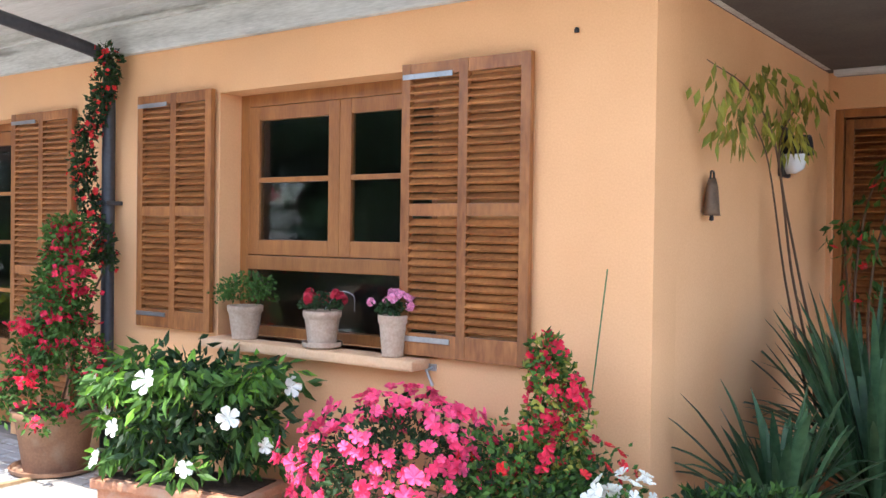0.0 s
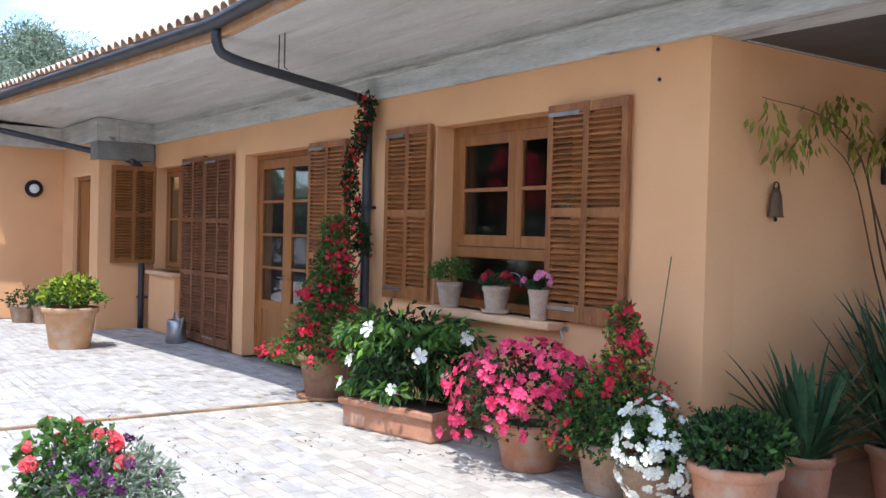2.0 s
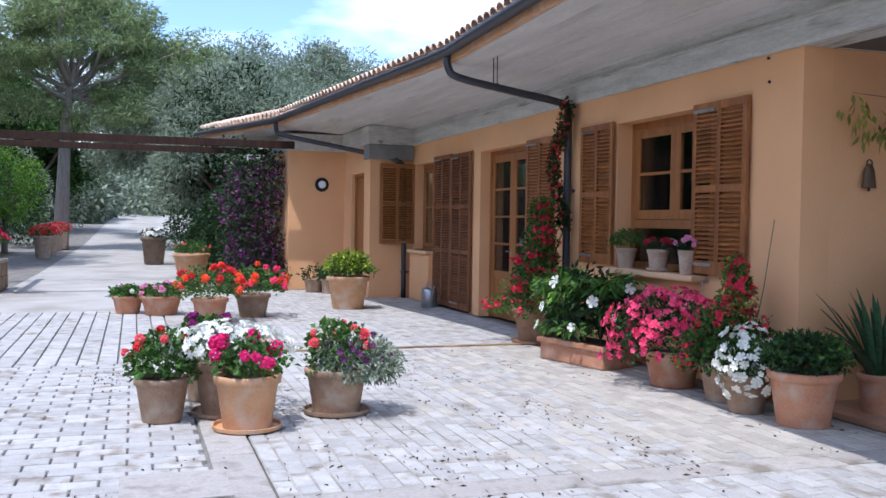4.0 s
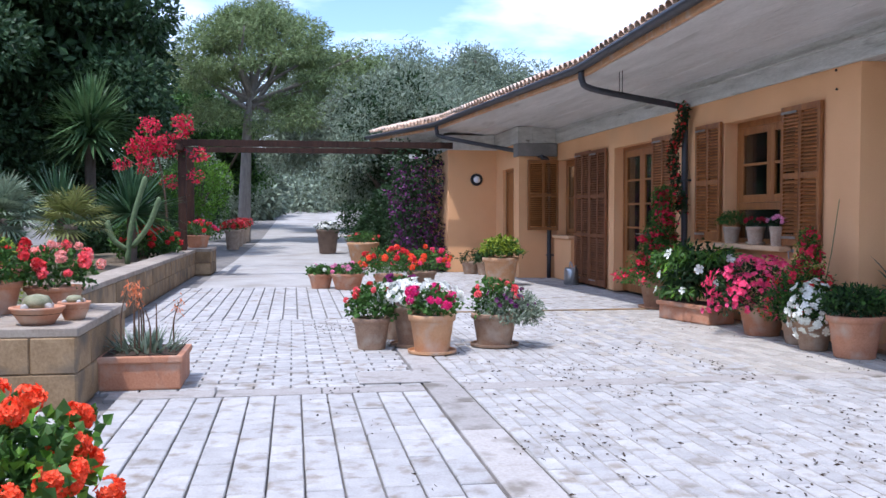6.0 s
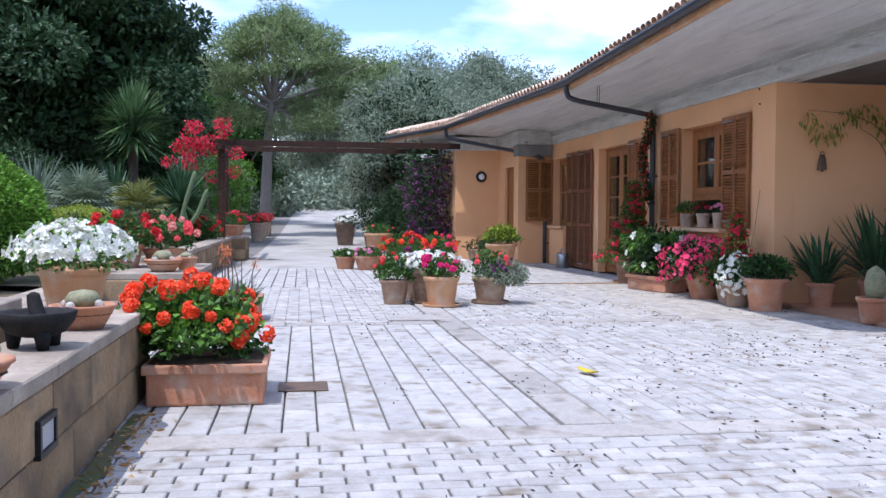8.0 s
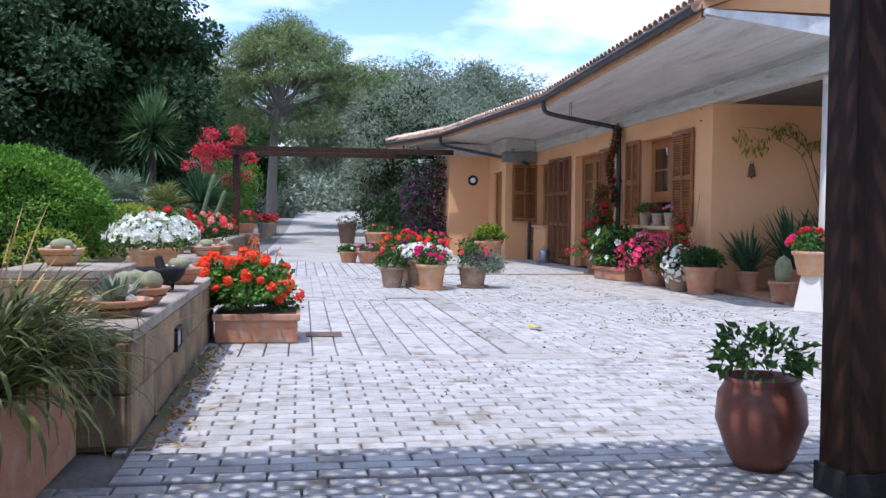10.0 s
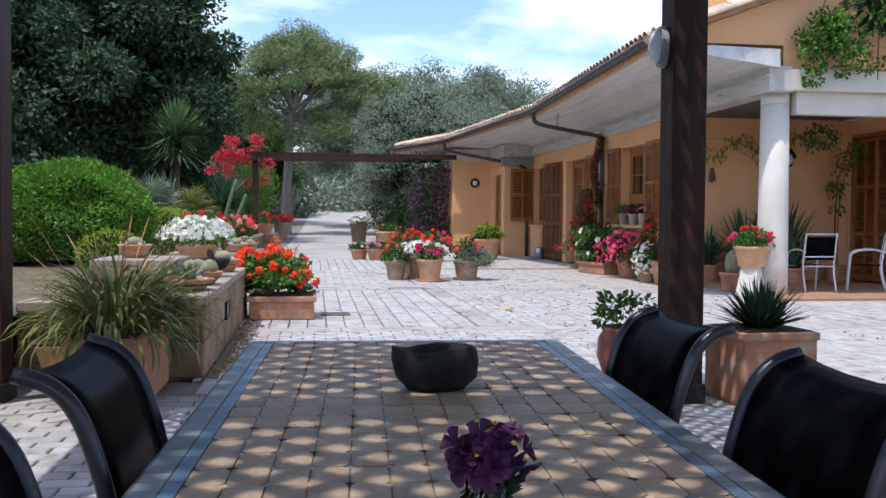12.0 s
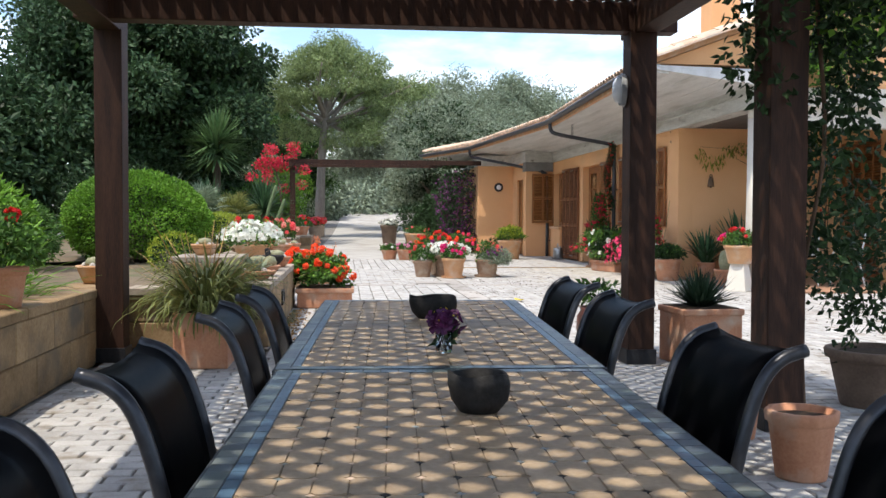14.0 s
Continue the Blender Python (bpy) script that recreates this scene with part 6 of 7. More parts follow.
# beside the pergola posts
rb = potted("potted_shrub", "glossy red-brown jar with a leafy green plant by the post", (4.62, 1.97, 0), 0.19, 0.42, material("red_glazed_clay", (0.17, 0.055, 0.035), (0.26, 0.09, 0.055), 5, 0.4, 0.1))
rb.children[0].data.clear_geometry()
jar = lathe([(0.11, 0), (0.15, 0.06), (0.205, 0.22), (0.195, 0.34), (0.165, 0.39), (0.18, 0.42), (0.16, 0.42), (0.15, 0.38), (0.002, 0.37)], 32)
jar.to_mesh(rb.children[0].data)
jar.free()
rb.children[0].data.polygons.foreach_set("use_smooth", [True] * len(rb.children[0].data.polygons))
greens(rb, 300, (0, 0, 0.49), (0.22, 0.22, 0.15), LEAF, 0.06, 0.035)
ag = thing("square_planter", "square terracotta planter with a spiky dark agave", "potted plant", (5.12, 2.68, 0), 4)
part("box", boxed((-0.25, -0.25, 0), (0.25, 0.25, 0.46), 0.015), TERRA, ag)
part("rim", boxed((-0.262, -0.262, 0.41), (0.262, 0.262, 0.462), 0.012), TERRA, ag)
part("soil", boxed((-0.23, -0.23, 0.46), (0.23, 0.23, 0.468)), SOIL, ag)
part("leaf_crown", blades("leaf_crown", LEAF_AGAVE, 300, 0.30, 0.034, (0, 0, 0.46), 0.07, (0.03, 1.35), 0.1, 3, True), LEAF_AGAVE, ag)
fp = potted("fluted_pot", "fluted terracotta pot with bare soil under the pergola", (8.50, 1.84, 0), 0.155, 0.31, TERRA)
for v in fp.children[0].data.vertices:
    if v.co.z > 0.2:
        v.co.xy *= 1 + 0.05 * math.sin(10 * math.atan2(v.co.y, v.co.x)) * (v.co.z - 0.2) / 0.14
bgp = potted("potted_shrub", "broad brown clay pot with a leafy climber by the pergola", (6.95, 3.15, 0), 0.32, 0.36, BROWN_CLAY)
greens(bgp, 1100, (0.05, 0, 0.80), (0.40, 0.40, 0.46), LEAF_DARK, 0.06, 0.036, lump=0.45, low=-0.95)
cc = potted("potted_cactus", "small terracotta pot with a dark columnar cactus", (7.72, 1.88, 0), 0.12, 0.26, TERRA)
part("cactus", lathe([(0.05, 0.22), (0.072, 0.28), (0.075, 0.38), (0.058, 0.44), (0.01, 0.465)], 18), DARK_CACTUS, cc, smooth=True)
ivy = thing("climbing_vine", "dark leafy climber winding up the pergola post and beam", "climbing plant", (7.5, 2.32, 0))
cs = [(0.10 * math.sin(z * 4), 0.10 + 0.16 * math.sin(z * 2.3) ** 2, z) for z in np.linspace(0.9, 3.1, 26)] + [(x, 0.25 + RNG.uniform(-0.1, 0.35), z) for x in np.linspace(-0.6, 0.9, 14) for z in (2.35, 2.65, 2.95)]
p_, o_ = clumps(cs, [0.16] * 26 + [0.26] * 42, 3000)
part("foliage", leaf_mesh("foliage", p_, o_, LEAF_DARK, 0.065, 0.042, 0.4), LEAF_DARK, ivy)
cs3 = [(RNG.uniform(-0.7, 0.5), RNG.uniform(0.15, 1.1), z) for z in np.linspace(0.95, 3.1, 60)] + [(RNG.uniform(-0.2, 0.2), -0.28 + RNG.uniform(-0.1, 0.1), z) for z in np.linspace(1.9, 2.9, 12)]
p_, o_ = clumps(cs3, [0.15] * len(cs3), 3000)
part("foliage", leaf_mesh("foliage", p_, o_, LEAF_DARK, 0.065, 0.042, 0.5), LEAF_DARK, ivy)
# brighter leaves over the dark ones: sunlight put into the leaf colour
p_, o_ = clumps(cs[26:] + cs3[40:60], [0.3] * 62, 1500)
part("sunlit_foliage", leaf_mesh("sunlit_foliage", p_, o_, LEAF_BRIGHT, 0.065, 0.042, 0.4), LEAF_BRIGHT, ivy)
part("stem", tube(smooth_line([(0.1, 0.0, 0.0), (-0.05, 0.05, 0.8), (0.08, 0.1, 1.6), (-0.03, 0.1, 2.5), (0.1, 0.1, 3.0)], 6), 0.012, 7), STEM, ivy)

# the red planter and the wall top
rp = thing("planter_box", "rectangular terracotta planter full of orange-red geraniums", "potted plant", (-0.13, -0.51, 0))
part("box", boxed((-0.35, -0.36, 0), (0.35, 0.36, 0.245), 0.018), TERRA, rp)
part("rim", boxed((-0.375, -0.385, 0.20), (0.375, 0.385, 0.262), 0.012), TERRA, rp)
part("soil", boxed((-0.34, -0.35, 0.262), (0.34, 0.35, 0.268)), SOIL, rp)
greens(rp, 2300, (-0.04, -0.14, 0.44), (0.42, 0.42, 0.24), LEAF, 0.055, 0.055, low=-0.6, lump=0.35)
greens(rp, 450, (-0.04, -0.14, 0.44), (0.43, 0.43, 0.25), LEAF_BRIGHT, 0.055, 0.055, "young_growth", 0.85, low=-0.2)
head_pieces(rp, (-0.04, -0.17, 0.48), (0.44, 0.48, 0.30), 42, ORANGE, 0.047, -0.1)
head_pieces(rp, (0.05, 0.26, 0.34), (0.14, 0.14, 0.14), 4, ORANGE, 0.047, 0.0)
wpot = potted("potted_petunia", "pale terracotta pot piled with white petunias on the wall block", (-1.04, -1.58, 0.502), 0.25, 0.30, TERRA_PALE)
greens(wpot, 500, (0, 0, 0.35), (0.38, 0.38, 0.14), LEAF, 0.05, 0.03)
bloom(wpot, 270, (0, 0, 0.40), (0.43, 0.43, 0.22), WHITE, 0.046, 5, low=-0.12)
greens(wpot, 220, (0, 0, 0.42), (0.44, 0.44, 0.22), LEAF_BRIGHT, 0.045, 0.03, "young_growth", 0.8, low=-0.2)


def cactus_bowl(label, at, r, h, kind=0, mat=TERRA):
    t = potted("cactus_bowl", label, at, r, h, mat, shape="bowl", category="potted cactus", group="cactus bowls")
    if kind == 0:
        for a in range(3):
            q = r * 0.45
            part("cactus", lathe([(0.02, 0), (r * 0.34, 0.02), (r * 0.40, r * 0.3), (r * 0.28, r * 0.55), (0.004, r * 0.64)], 14, (q * math.cos(a * 2.1), q * math.sin(a * 2.1), h - 0.02)), CACTUS, t, smooth=True)
    elif kind == 1:
        part("cactus", lathe([(0.02, 0), (r * 0.48, 0.02), (r * 0.56, r * 0.28), (r * 0.40, r * 0.52), (0.004, r * 0.60)], 20, (0, 0, h - 0.02)), CACTUS, t, smooth=True)
    else:
        part("rosette", blades("rosette", LEAF_GREY, 60, r * 0.8, r * 0.22, (0, 0, h - 0.02), r * 0.4, (0.1, 1.2), 0.2, 3, True), LEAF_GREY, t)
    for a in range(4):
        bm__ = bmesh.new()
        bmesh.ops.create_icosphere(bm__, subdivisions=2, radius=r * 0.16)
        for v in bm__.verts:
            v.co *= 1 + 0.3 * noise.noise(v.co * 30 + Vector((a, 0, 0)))
        bmesh.ops.translate(bm__, verts=bm__.verts, vec=(r * 0.62 * math.cos(a * 1.57 + 0.5), r * 0.62 * math.sin(a * 1.57 + 0.5), h))
        part("pebble", bm__, ROCK, t)
    return t


cactus_bowl("terracotta bowl of round cacti and stones on the wall", (2.75, -1.10, 0.582), 0.19, 0.11, 0)
cactus_bowl("wide terracotta bowl of succulents on the wall", (3.35, -1.12, 0.582), 0.20, 0.09, 2)
cactus_bowl("small clay bowl with a woolly cactus on the stone block", (1.25, -1.9, 0.742), 0.16, 0.13, 1, TERRA_PALE)
cactus_bowl("terracotta bowl with a barrel cactus on the wall end", (0.92, -1.08, 0.582), 0.17, 0.13, 1)
edge = lambda u: 0.075 + 0.06 * noise.noise(Vector((u * 2.1, 0, 0))) + 0.03 * noise.noise(Vector((u * 7.0, 3, 0)))
structure("ground_soil_strip", grid_mesh("ground_soil_strip", lambda u, v: Vector((u, -0.905 + v * max(0.02, edge(u)), 0.010 - 0.004 * v)), list(np.linspace(0.45, 4.02, 70)), [0, 0.5, 1], BED), BED, "strip of dark soil and litter along the wall foot", "soil")
tr = thing("stone_mortar", "black volcanic stone mortar on three stubby legs with its pestle", "mortar", (1.66, -1.12, 0.582))
mb_ = lathe([(0.075, 0.055), (0.13, 0.075), (0.168, 0.125), (0.178, 0.165), (0.170, 0.172), (0.150, 0.165), (0.115, 0.115), (0.002, 0.095)], 28)
for v in mb_.verts:
    v.co += v.co.normalized() * 0.006 * noise.noise(v.co * 22)
part("bowl", mb_, BOWL, tr, smooth=True)
for a in (0.5, 2.6, 4.7):
    part("leg", tube([(0.105 * math.cos(a), 0.105 * math.sin(a), 0.0), (0.10 * math.cos(a), 0.10 * math.sin(a), 0.085)], [0.026, 0.042], 10), BOWL, tr, smooth=True)
part("pestle", tube(smooth_line([(0.01, 0.03, 0.10), (0.0, 0.0, 0.17), (-0.02, -0.02, 0.245)], 4) + [Vector((-0.021, -0.021, 0.257))], [0.042, 0.04, 0.038, 0.036, 0.035, 0.034, 0.033, 0.031, 0.028, 0.008], 12), BOWL, tr, smooth=True)
gp = thing("planter_box", "terracotta planter with long arching grass-like leaves", "potted plant", (4.62, -1.36, 0))
part("box", boxed((-0.55, -0.21, 0), (0.55, 0.21, 0.44), 0.015), TERRA, gp)
part("soil", boxed((-0.52, -0.18, 0.44), (0.52, 0.18, 0.448)), SOIL, gp)
for k, x in enumerate((-0.35, 0.0, 0.35)):
    part("grass_tuft", blades("grass_tuft", LEAF_GRASS, 260, 0.60, 0.022, (x, 0, 0.43), 0.14, (0.2, 1.4), 2.8, 7), LEAF_GRASS, gp)
part("dry_growth", blades("dry_growth", LEAF_DRY, 26, 1.0, 0.010, (0.1, -0.05, 0.43), 0.2, (0.5, 1.25), 0.3, 5), LEAF_DRY, gp)
dp = thing("planter_box", "terracotta planter with dry orange aloe stalks", "potted plant", (-4.72, -0.70, 0))
part("box", boxed((-0.35, -0.32, 0), (0.35, 0.32, 0.27), 0.02), TERRA, dp)
part("rim", boxed((-0.37, -0.34, 0.22), (0.37, 0.34, 0.275), 0.012), TERRA, dp)
part("soil", boxed((-0.32, -0.29, 0.275), (0.32, 0.29, 0.282)), SOIL, dp)
part("leaf_crown", blades("leaf_crown", LEAF_GREY, 130, 0.22, 0.03, (0, 0, 0.27), 0.28, (0.1, 1.2), 0.3, 3, True), LEAF_GREY, dp)
for k in range(9):
    x, y, hh = RNG.uniform(-0.25, 0.25), RNG.uniform(-0.24, 0.24), RNG.uniform(0.36, 0.56)
    q = (x + RNG.uniform(-0.04, 0.04), y + RNG.uniform(-0.06, 0.06), 0.27 + hh)
    part("flower_stalk", tube(smooth_line([(x, y, 0.26), (x, y, 0.27 + hh * 0.6), q], 4), [0.007] * 5 + [0.005] * 4, 6), STEM, dp)
    if k < 6:
        fz_ = np.repeat(np.array([q]), 26, 0) + RNG.normal(0, 1, (26, 3)) * np.array((0.018, 0.018, 0.045))
        part("flower_spike", leaf_mesh("flower_spike", fz_, RNG.normal(0, 1, (26, 3)) * np.array((1, 1, 0.2)), ORANGE_DRY, 0.045, 0.014, 1.6, 0.3), ORANGE_DRY, dp, "faded orange aloe flower")
for lab, at, r, h, fl_ in (("terracotta pot of red geraniums on the low wall", (-4.75, -1.92, 0.602), 0.24, 0.26, [RED]), ("terracotta pot of pale pink geraniums on the low wall", (-5.05, -1.50, 0.602), 0.24, 0.2, [CORAL, SALMON, SALMON]), ("terracotta pot of red geraniums on the pier", (-20.3, -1.8, 0.622), 0.3, 0.3, [RED, PINK]), ("terracotta pot with a red geranium on the long wall", (6.35, -2.42, 0.602), 0.16, 0.26, [RED])):
    geranium(lab, at, r, h, TERRA, fl_, 1.5, 0.30, 5 if at[0] > 0 else 24, n=700, head=0.045)
cactus_bowl("shallow dark bowl of succulents on the low wall end", (-3.92, -2.05, 0.602), 0.2, 0.10, 2, TERRA_OLD)
cactus_bowl("terracotta bowl with a ribbed cactus on the low wall end", (-3.92, -1.35, 0.602), 0.19, 0.13, 1)
cactus_bowl("tall terracotta pot with a pale cactus beside the wall end", (-4.2, -1.15, 0.602), 0.12, 0.14, 1)
cactus_bowl("clay pot with a woolly cactus on the bed wall", (4.1, -2.42, 0.602), 0.16, 0.16, 1, TERRA_PALE)


def rounded_bush(label, at, rad, mat, n, ln, wd, mat2=None):
    t = thing("garden_bush", label, "bush", at)
    p, o = dome(n, (0, 0, rad[2] * 0.85), rad, 0.82, 0.07, -0.8)
    part("foliage", leaf_mesh("foliage", p, o, mat, ln, wd, 0.1, 0.6), mat, t)
    if mat2:
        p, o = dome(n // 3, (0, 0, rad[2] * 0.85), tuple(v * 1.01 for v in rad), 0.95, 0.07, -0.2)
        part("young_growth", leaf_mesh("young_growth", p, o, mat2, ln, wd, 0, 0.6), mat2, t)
    # core in a dark leaf colour that stands for shade inside the bush
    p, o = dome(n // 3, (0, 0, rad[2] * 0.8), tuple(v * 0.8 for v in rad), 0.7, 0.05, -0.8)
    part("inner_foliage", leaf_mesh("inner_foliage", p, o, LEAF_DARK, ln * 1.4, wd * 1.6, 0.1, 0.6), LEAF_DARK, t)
    bm__ = bmesh.new()
    for k in range(5):
        tube([(0.05 * k - 0.1, 0, -0.1), (0.25 * math.cos(k * 1.3), 0.25 * math.sin(k * 1.3), rad[2])], [0.03, 0.01], 6, bm__)
    part("branch_frame", bm__, BARK, t)
    return t


rounded_bush("clipped round bright green bush in the garden bed", (-4.2, -3.85, 0.42), (1.22, 1.22, 0.83), LEAF_BRIGHT, 22000, 0.052, 0.034, LEAF_BRIGHT)
for x, y, n, ln in ((5.3, -3.05, 260, 0.75), (6.3, -3.15, 300, 0.85), (7.4, -3.05, 260, 0.75), (8.6, -3.2, 260, 0.85)):
    ft = thing("garden_grass", "loose bright green arching leaves spilling over the low wall", "plant", (x, y, 0.40))
    part("grass_tuft", blades("grass_tuft", LEAF_BRIGHT, n, ln, 0.03, (0, 0, 0), 0.30, (0.1, 1.2), 1.5, 6), LEAF_BRIGHT, ft)
rounded_bush("lime-yellow low bush behind the pots", (-6.3, -2.75, 0.44), (0.85, 0.62, 0.46), LEAF_LIME, 5200, 0.05, 0.02)
rounded_bush("lime-green small bush in the bed", (-1.6, -2.75, 0.38), (0.4, 0.4, 0.32), LEAF_LIME, 1200, 0.05, 0.02)
for x, y, r, z, m in ((3.6, -4.2, 1.1, 0.7, LEAF_BRIGHT), (5.6, -4.4, 1.3, 0.75, LEAF_BRIGHT), (8.0, -4.8, 1.4, 0.9, LEAF_BRIGHT), (2.0, -5.6, 1.5, 1.0, LEAF_BRIGHT), (5.0, -7.2, 2.2, 1.4, LEAF_DARK), (-1.9, -5.6, 1.1, 0.6, LEAF), (11.5, -5.5, 2.0, 1.6, LEAF_DARK)):
    rounded_bush("loose green garden shrub behind the low wall", (x, y, 0.40), (r, r, z), m, 4200, 0.09, 0.035)


def spiky(name, label, at, n, ln, wd, mat, trunk=0.0, lean=(0.1, 1.6), heads_at=None, stiff=True, r=0.12):
    t = thing(name, label, "plant", at)
    for k, h in enumerate(heads_at or [(0, 0, trunk)]):
        if h[2] > 0.05:
            part("trunk", tube(smooth_line([(0, 0, -0.1), (h[0] * 0.4, h[1] * 0.4, h[2] * 0.5), h], 4), [r * 1.3] + [r] * 7 + [r * 0.9], 9), BARK, t, smooth=True)
        part("leaf_crown", blades("leaf_crown", mat, n, ln, wd, h, r, lean, 0.35 if stiff else 0.9, 4, stiff), mat, t)
    return t


spiky("yucca", "tall yucca with a spiky head of sword leaves", (-25.4, -5.35, 0.1), 190, 1.5, 0.13, LEAF_YUCCA, 4.1, (0.0, 2.3), [(0, 0, 4.1), (0, 0, 3.6)], True, 0.16)
for x, y, n, ln, m in ((-16.6, -2.75, 230, 1.05, LEAF_STRAP), (-13.6, -5.2, 120, 1.0, LEAF_GREY), (-18.6, -4.6, 160, 1.2, LEAF_STRAP)):
    spiky("sword_leaf_plant", "clump of stiff sword-shaped leaves in the garden bed", (x, y, 0.45), n, ln, 0.075, m, 1.0, (0.05, 2.1), None, True, 0.1)


def fan_palm(label, at, h, fronds, stalk, blade, mat):
    """A short trunk under a ball of fan leaves: each a stalk and a pleated half wheel of narrow blades."""
    t = thing("fan_palm", label, "palm", at)
    part("trunk", tube(smooth_line([(0, 0, -0.1), (0.03, 0.02, h * 0.5), (0, 0, h)], 4), 0.12, 9), BARK, t, smooth=True)
    for k in range(fronds):
        a, q = 2.4 * k + RNG.uniform(-0.3, 0.3), 0.15 + 1.75 * (k + 0.5) / fronds
        d = Vector((math.cos(a) * math.sin(q), math.sin(a) * math.sin(q), math.cos(q)))
        s = Vector((-math.sin(a), math.cos(a), 0))
        up = s.cross(d)
        hub = Vector((0, 0, h)) + d * stalk * RNG.uniform(0.8, 1.1)
        verts, faces = [], []
        for j in range(19):
            w = -2.0 + 4.0 * j / 18
            e = d * math.cos(w) + s * math.sin(w)
            n = s * math.cos(w) - d * math.sin(w)
            ln = blade * (0.75 + 0.25 * math.cos(w)) * RNG.uniform(0.9, 1.1)
            drop = Vector((0, 0, -0.22 * ln))
            i = len(verts)
            verts += [hub, hub + e * ln * 0.55 + n * 0.022 + up * 0.01, hub + e * ln * 0.55 - n * 0.022 + up * 0.01, hub + e * ln + drop]
            faces += [(i, i + 1, i + 2), (i + 1, i + 3, i + 2)]
        f = part("frond", raw("frond", verts, faces, mat), mat, t)
        part("stalk", tube([(0, 0, h - 0.05), hub], [0.012, 0.008], 5), GREEN_STEM, f)
    return t


fan_palm("blue-grey fan palm behind the low wall", (-11.9, -3.95, 0.4), 0.95, 30, 0.42, 0.50, LEAF_FAN)
fan_palm("blue-grey fan palm at the edge of the bed", (-10.2, -4.6, 0.4), 0.7, 24, 0.36, 0.46, LEAF_FAN)
fan_palm("yellowing fan palm beside the sword-leaved plant", (-13.9, -3.35, 0.4), 0.85, 22, 0.4, 0.5, LEAF_GRASS)
GREEN_CACTUS = material("green_cactus_skin", (0.06, 0.10, 0.04), (0.14, 0.19, 0.08), 18, 0.8, 0.5, 120)
co = thing("column_cactus", "branched grey-green column cactus by the low wall", "cactus", (-15.4, -2.55, 0.45))
for pts in ([(0, -0.1, 0), (0.02, 0.0, 0.8), (0.03, 0.25, 1.65)], [(0, 0.0, 0.35), (0.0, 0.3, 0.75), (0, 0.5, 1.25)], [(0, -0.1, 0.3), (0.02, -0.35, 0.5), (0, -0.45, 0.8)]):
    part("limb", tube(smooth_line(pts, 5) + [Vector(pts[-1]) + Vector((0, 0.01, 0.05)), Vector(pts[-1]) + Vector((0, 0.01, 0.075))], [0.052] * 11 + [0.04, 0.007], 9), GREEN_CACTUS, co, smooth=True)
rounded_bush("low red-flowered shrub by the pergola post", (-17.8, -2.7, 0.45), (0.7, 0.7, 0.5), LEAF, 1500, 0.08, 0.04)
rs_ = thing("garden_geranium", "mass of red geraniums by the far pergola post", "flowers", (-17.6, -2.5, 0.45))
greens(rs_, 700, (0, 0, 0.3), (0.6, 0.6, 0.35), LEAF, 0.07, 0.06)
head_pieces(rs_, (0, 0, 0.34), (0.65, 0.65, 0.38), 26, RED, 0.06)

gv = thing("climbing_vine", "green leafy vine hanging over the porch beam", "climbing plant", (-2.05, 7.3, 3.2))
cs = [(0.10 + RNG.uniform(0, 0.12), RNG.uniform(-0.55, 0.95), RNG.uniform(0.35, 1.25)) for _ in range(46)] + [(0.16, y, 0.4 - 0.45 * RNG.random()) for y in (-0.35, -0.3, -0.28, 0.1, 0.5, 0.8)]
cs = [c for c in cs if c[2] < 0.75 + 0.55 * (c[1] + 0.55)]
p_, o_ = clumps(cs, [0.15] * len(cs), 2600)
p_[:, 0] = np.maximum(p_[:, 0], 0.0)
part("foliage", leaf_mesh("foliage", p_, o_, LEAF, 0.075, 0.05, 0.5), LEAF, gv)
# some leaves repeated further out in brighter green, painting the sun on them
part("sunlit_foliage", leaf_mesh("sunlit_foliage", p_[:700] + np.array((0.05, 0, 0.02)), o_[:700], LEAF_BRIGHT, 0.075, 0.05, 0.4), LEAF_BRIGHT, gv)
for y in (-0.3, 0.2, 0.7):
    part("stem", tube(smooth_line([(0.05, y + 0.2, 1.2), (0.10, y, 0.7), (0.16, y - 0.05, 0.0)], 4), 0.008, 6), STEM, gv)

# bougainvilleas
bg1 = thing("bougainvillea", "crimson bougainvillea sprawling over the pergola corner", "climbing plant", (-19.0, -2.2, 0))
cs = [(RNG.normal(0, 0.4), RNG.uniform(-1.2, 0.7), 3.15 + RNG.normal(0, 0.22)) for _ in range(18)] + [(RNG.normal(0, 0.2), -0.4 + RNG.normal(0, 0.25), z) for z in np.linspace(2.2, 3.1, 8)]
p_, o_ = clumps(cs, [0.2] * len(cs), 1700)
part("bract_mass", leaf_mesh("bract_mass", p_, o_, CRIMSON, 0.075, 0.065), CRIMSON, bg1)
p_, o_ = clumps(cs, [0.25] * len(cs), 500)
part("foliage", leaf_mesh("foliage", p_, o_, LEAF, 0.09, 0.05), LEAF, bg1)
part("stem", tube(smooth_line([(0.1, -0.2, 0.4), (0.15, -0.15, 1.5), (0.1, -0.3, 2.6), (0, -0.5, 3.1)], 5), 0.025, 7), STEM, bg1)
bg2 = thing("bougainvillea", "dark climbing bougainvillea with purple bracts on the wing wall", "climbing plant", (-20.9, 3.9, 0))
cs = [(RNG.uniform(-1.9, 1.25), RNG.uniform(-0.75, 0.3), RNG.uniform(0.2, 3.15)) for _ in range(110)]
p_, o_ = clumps(cs, [0.36] * len(cs), 8000)
part("foliage", leaf_mesh("foliage", p_, o_, LEAF_DARK, 0.10, 0.06), LEAF_DARK, bg2)
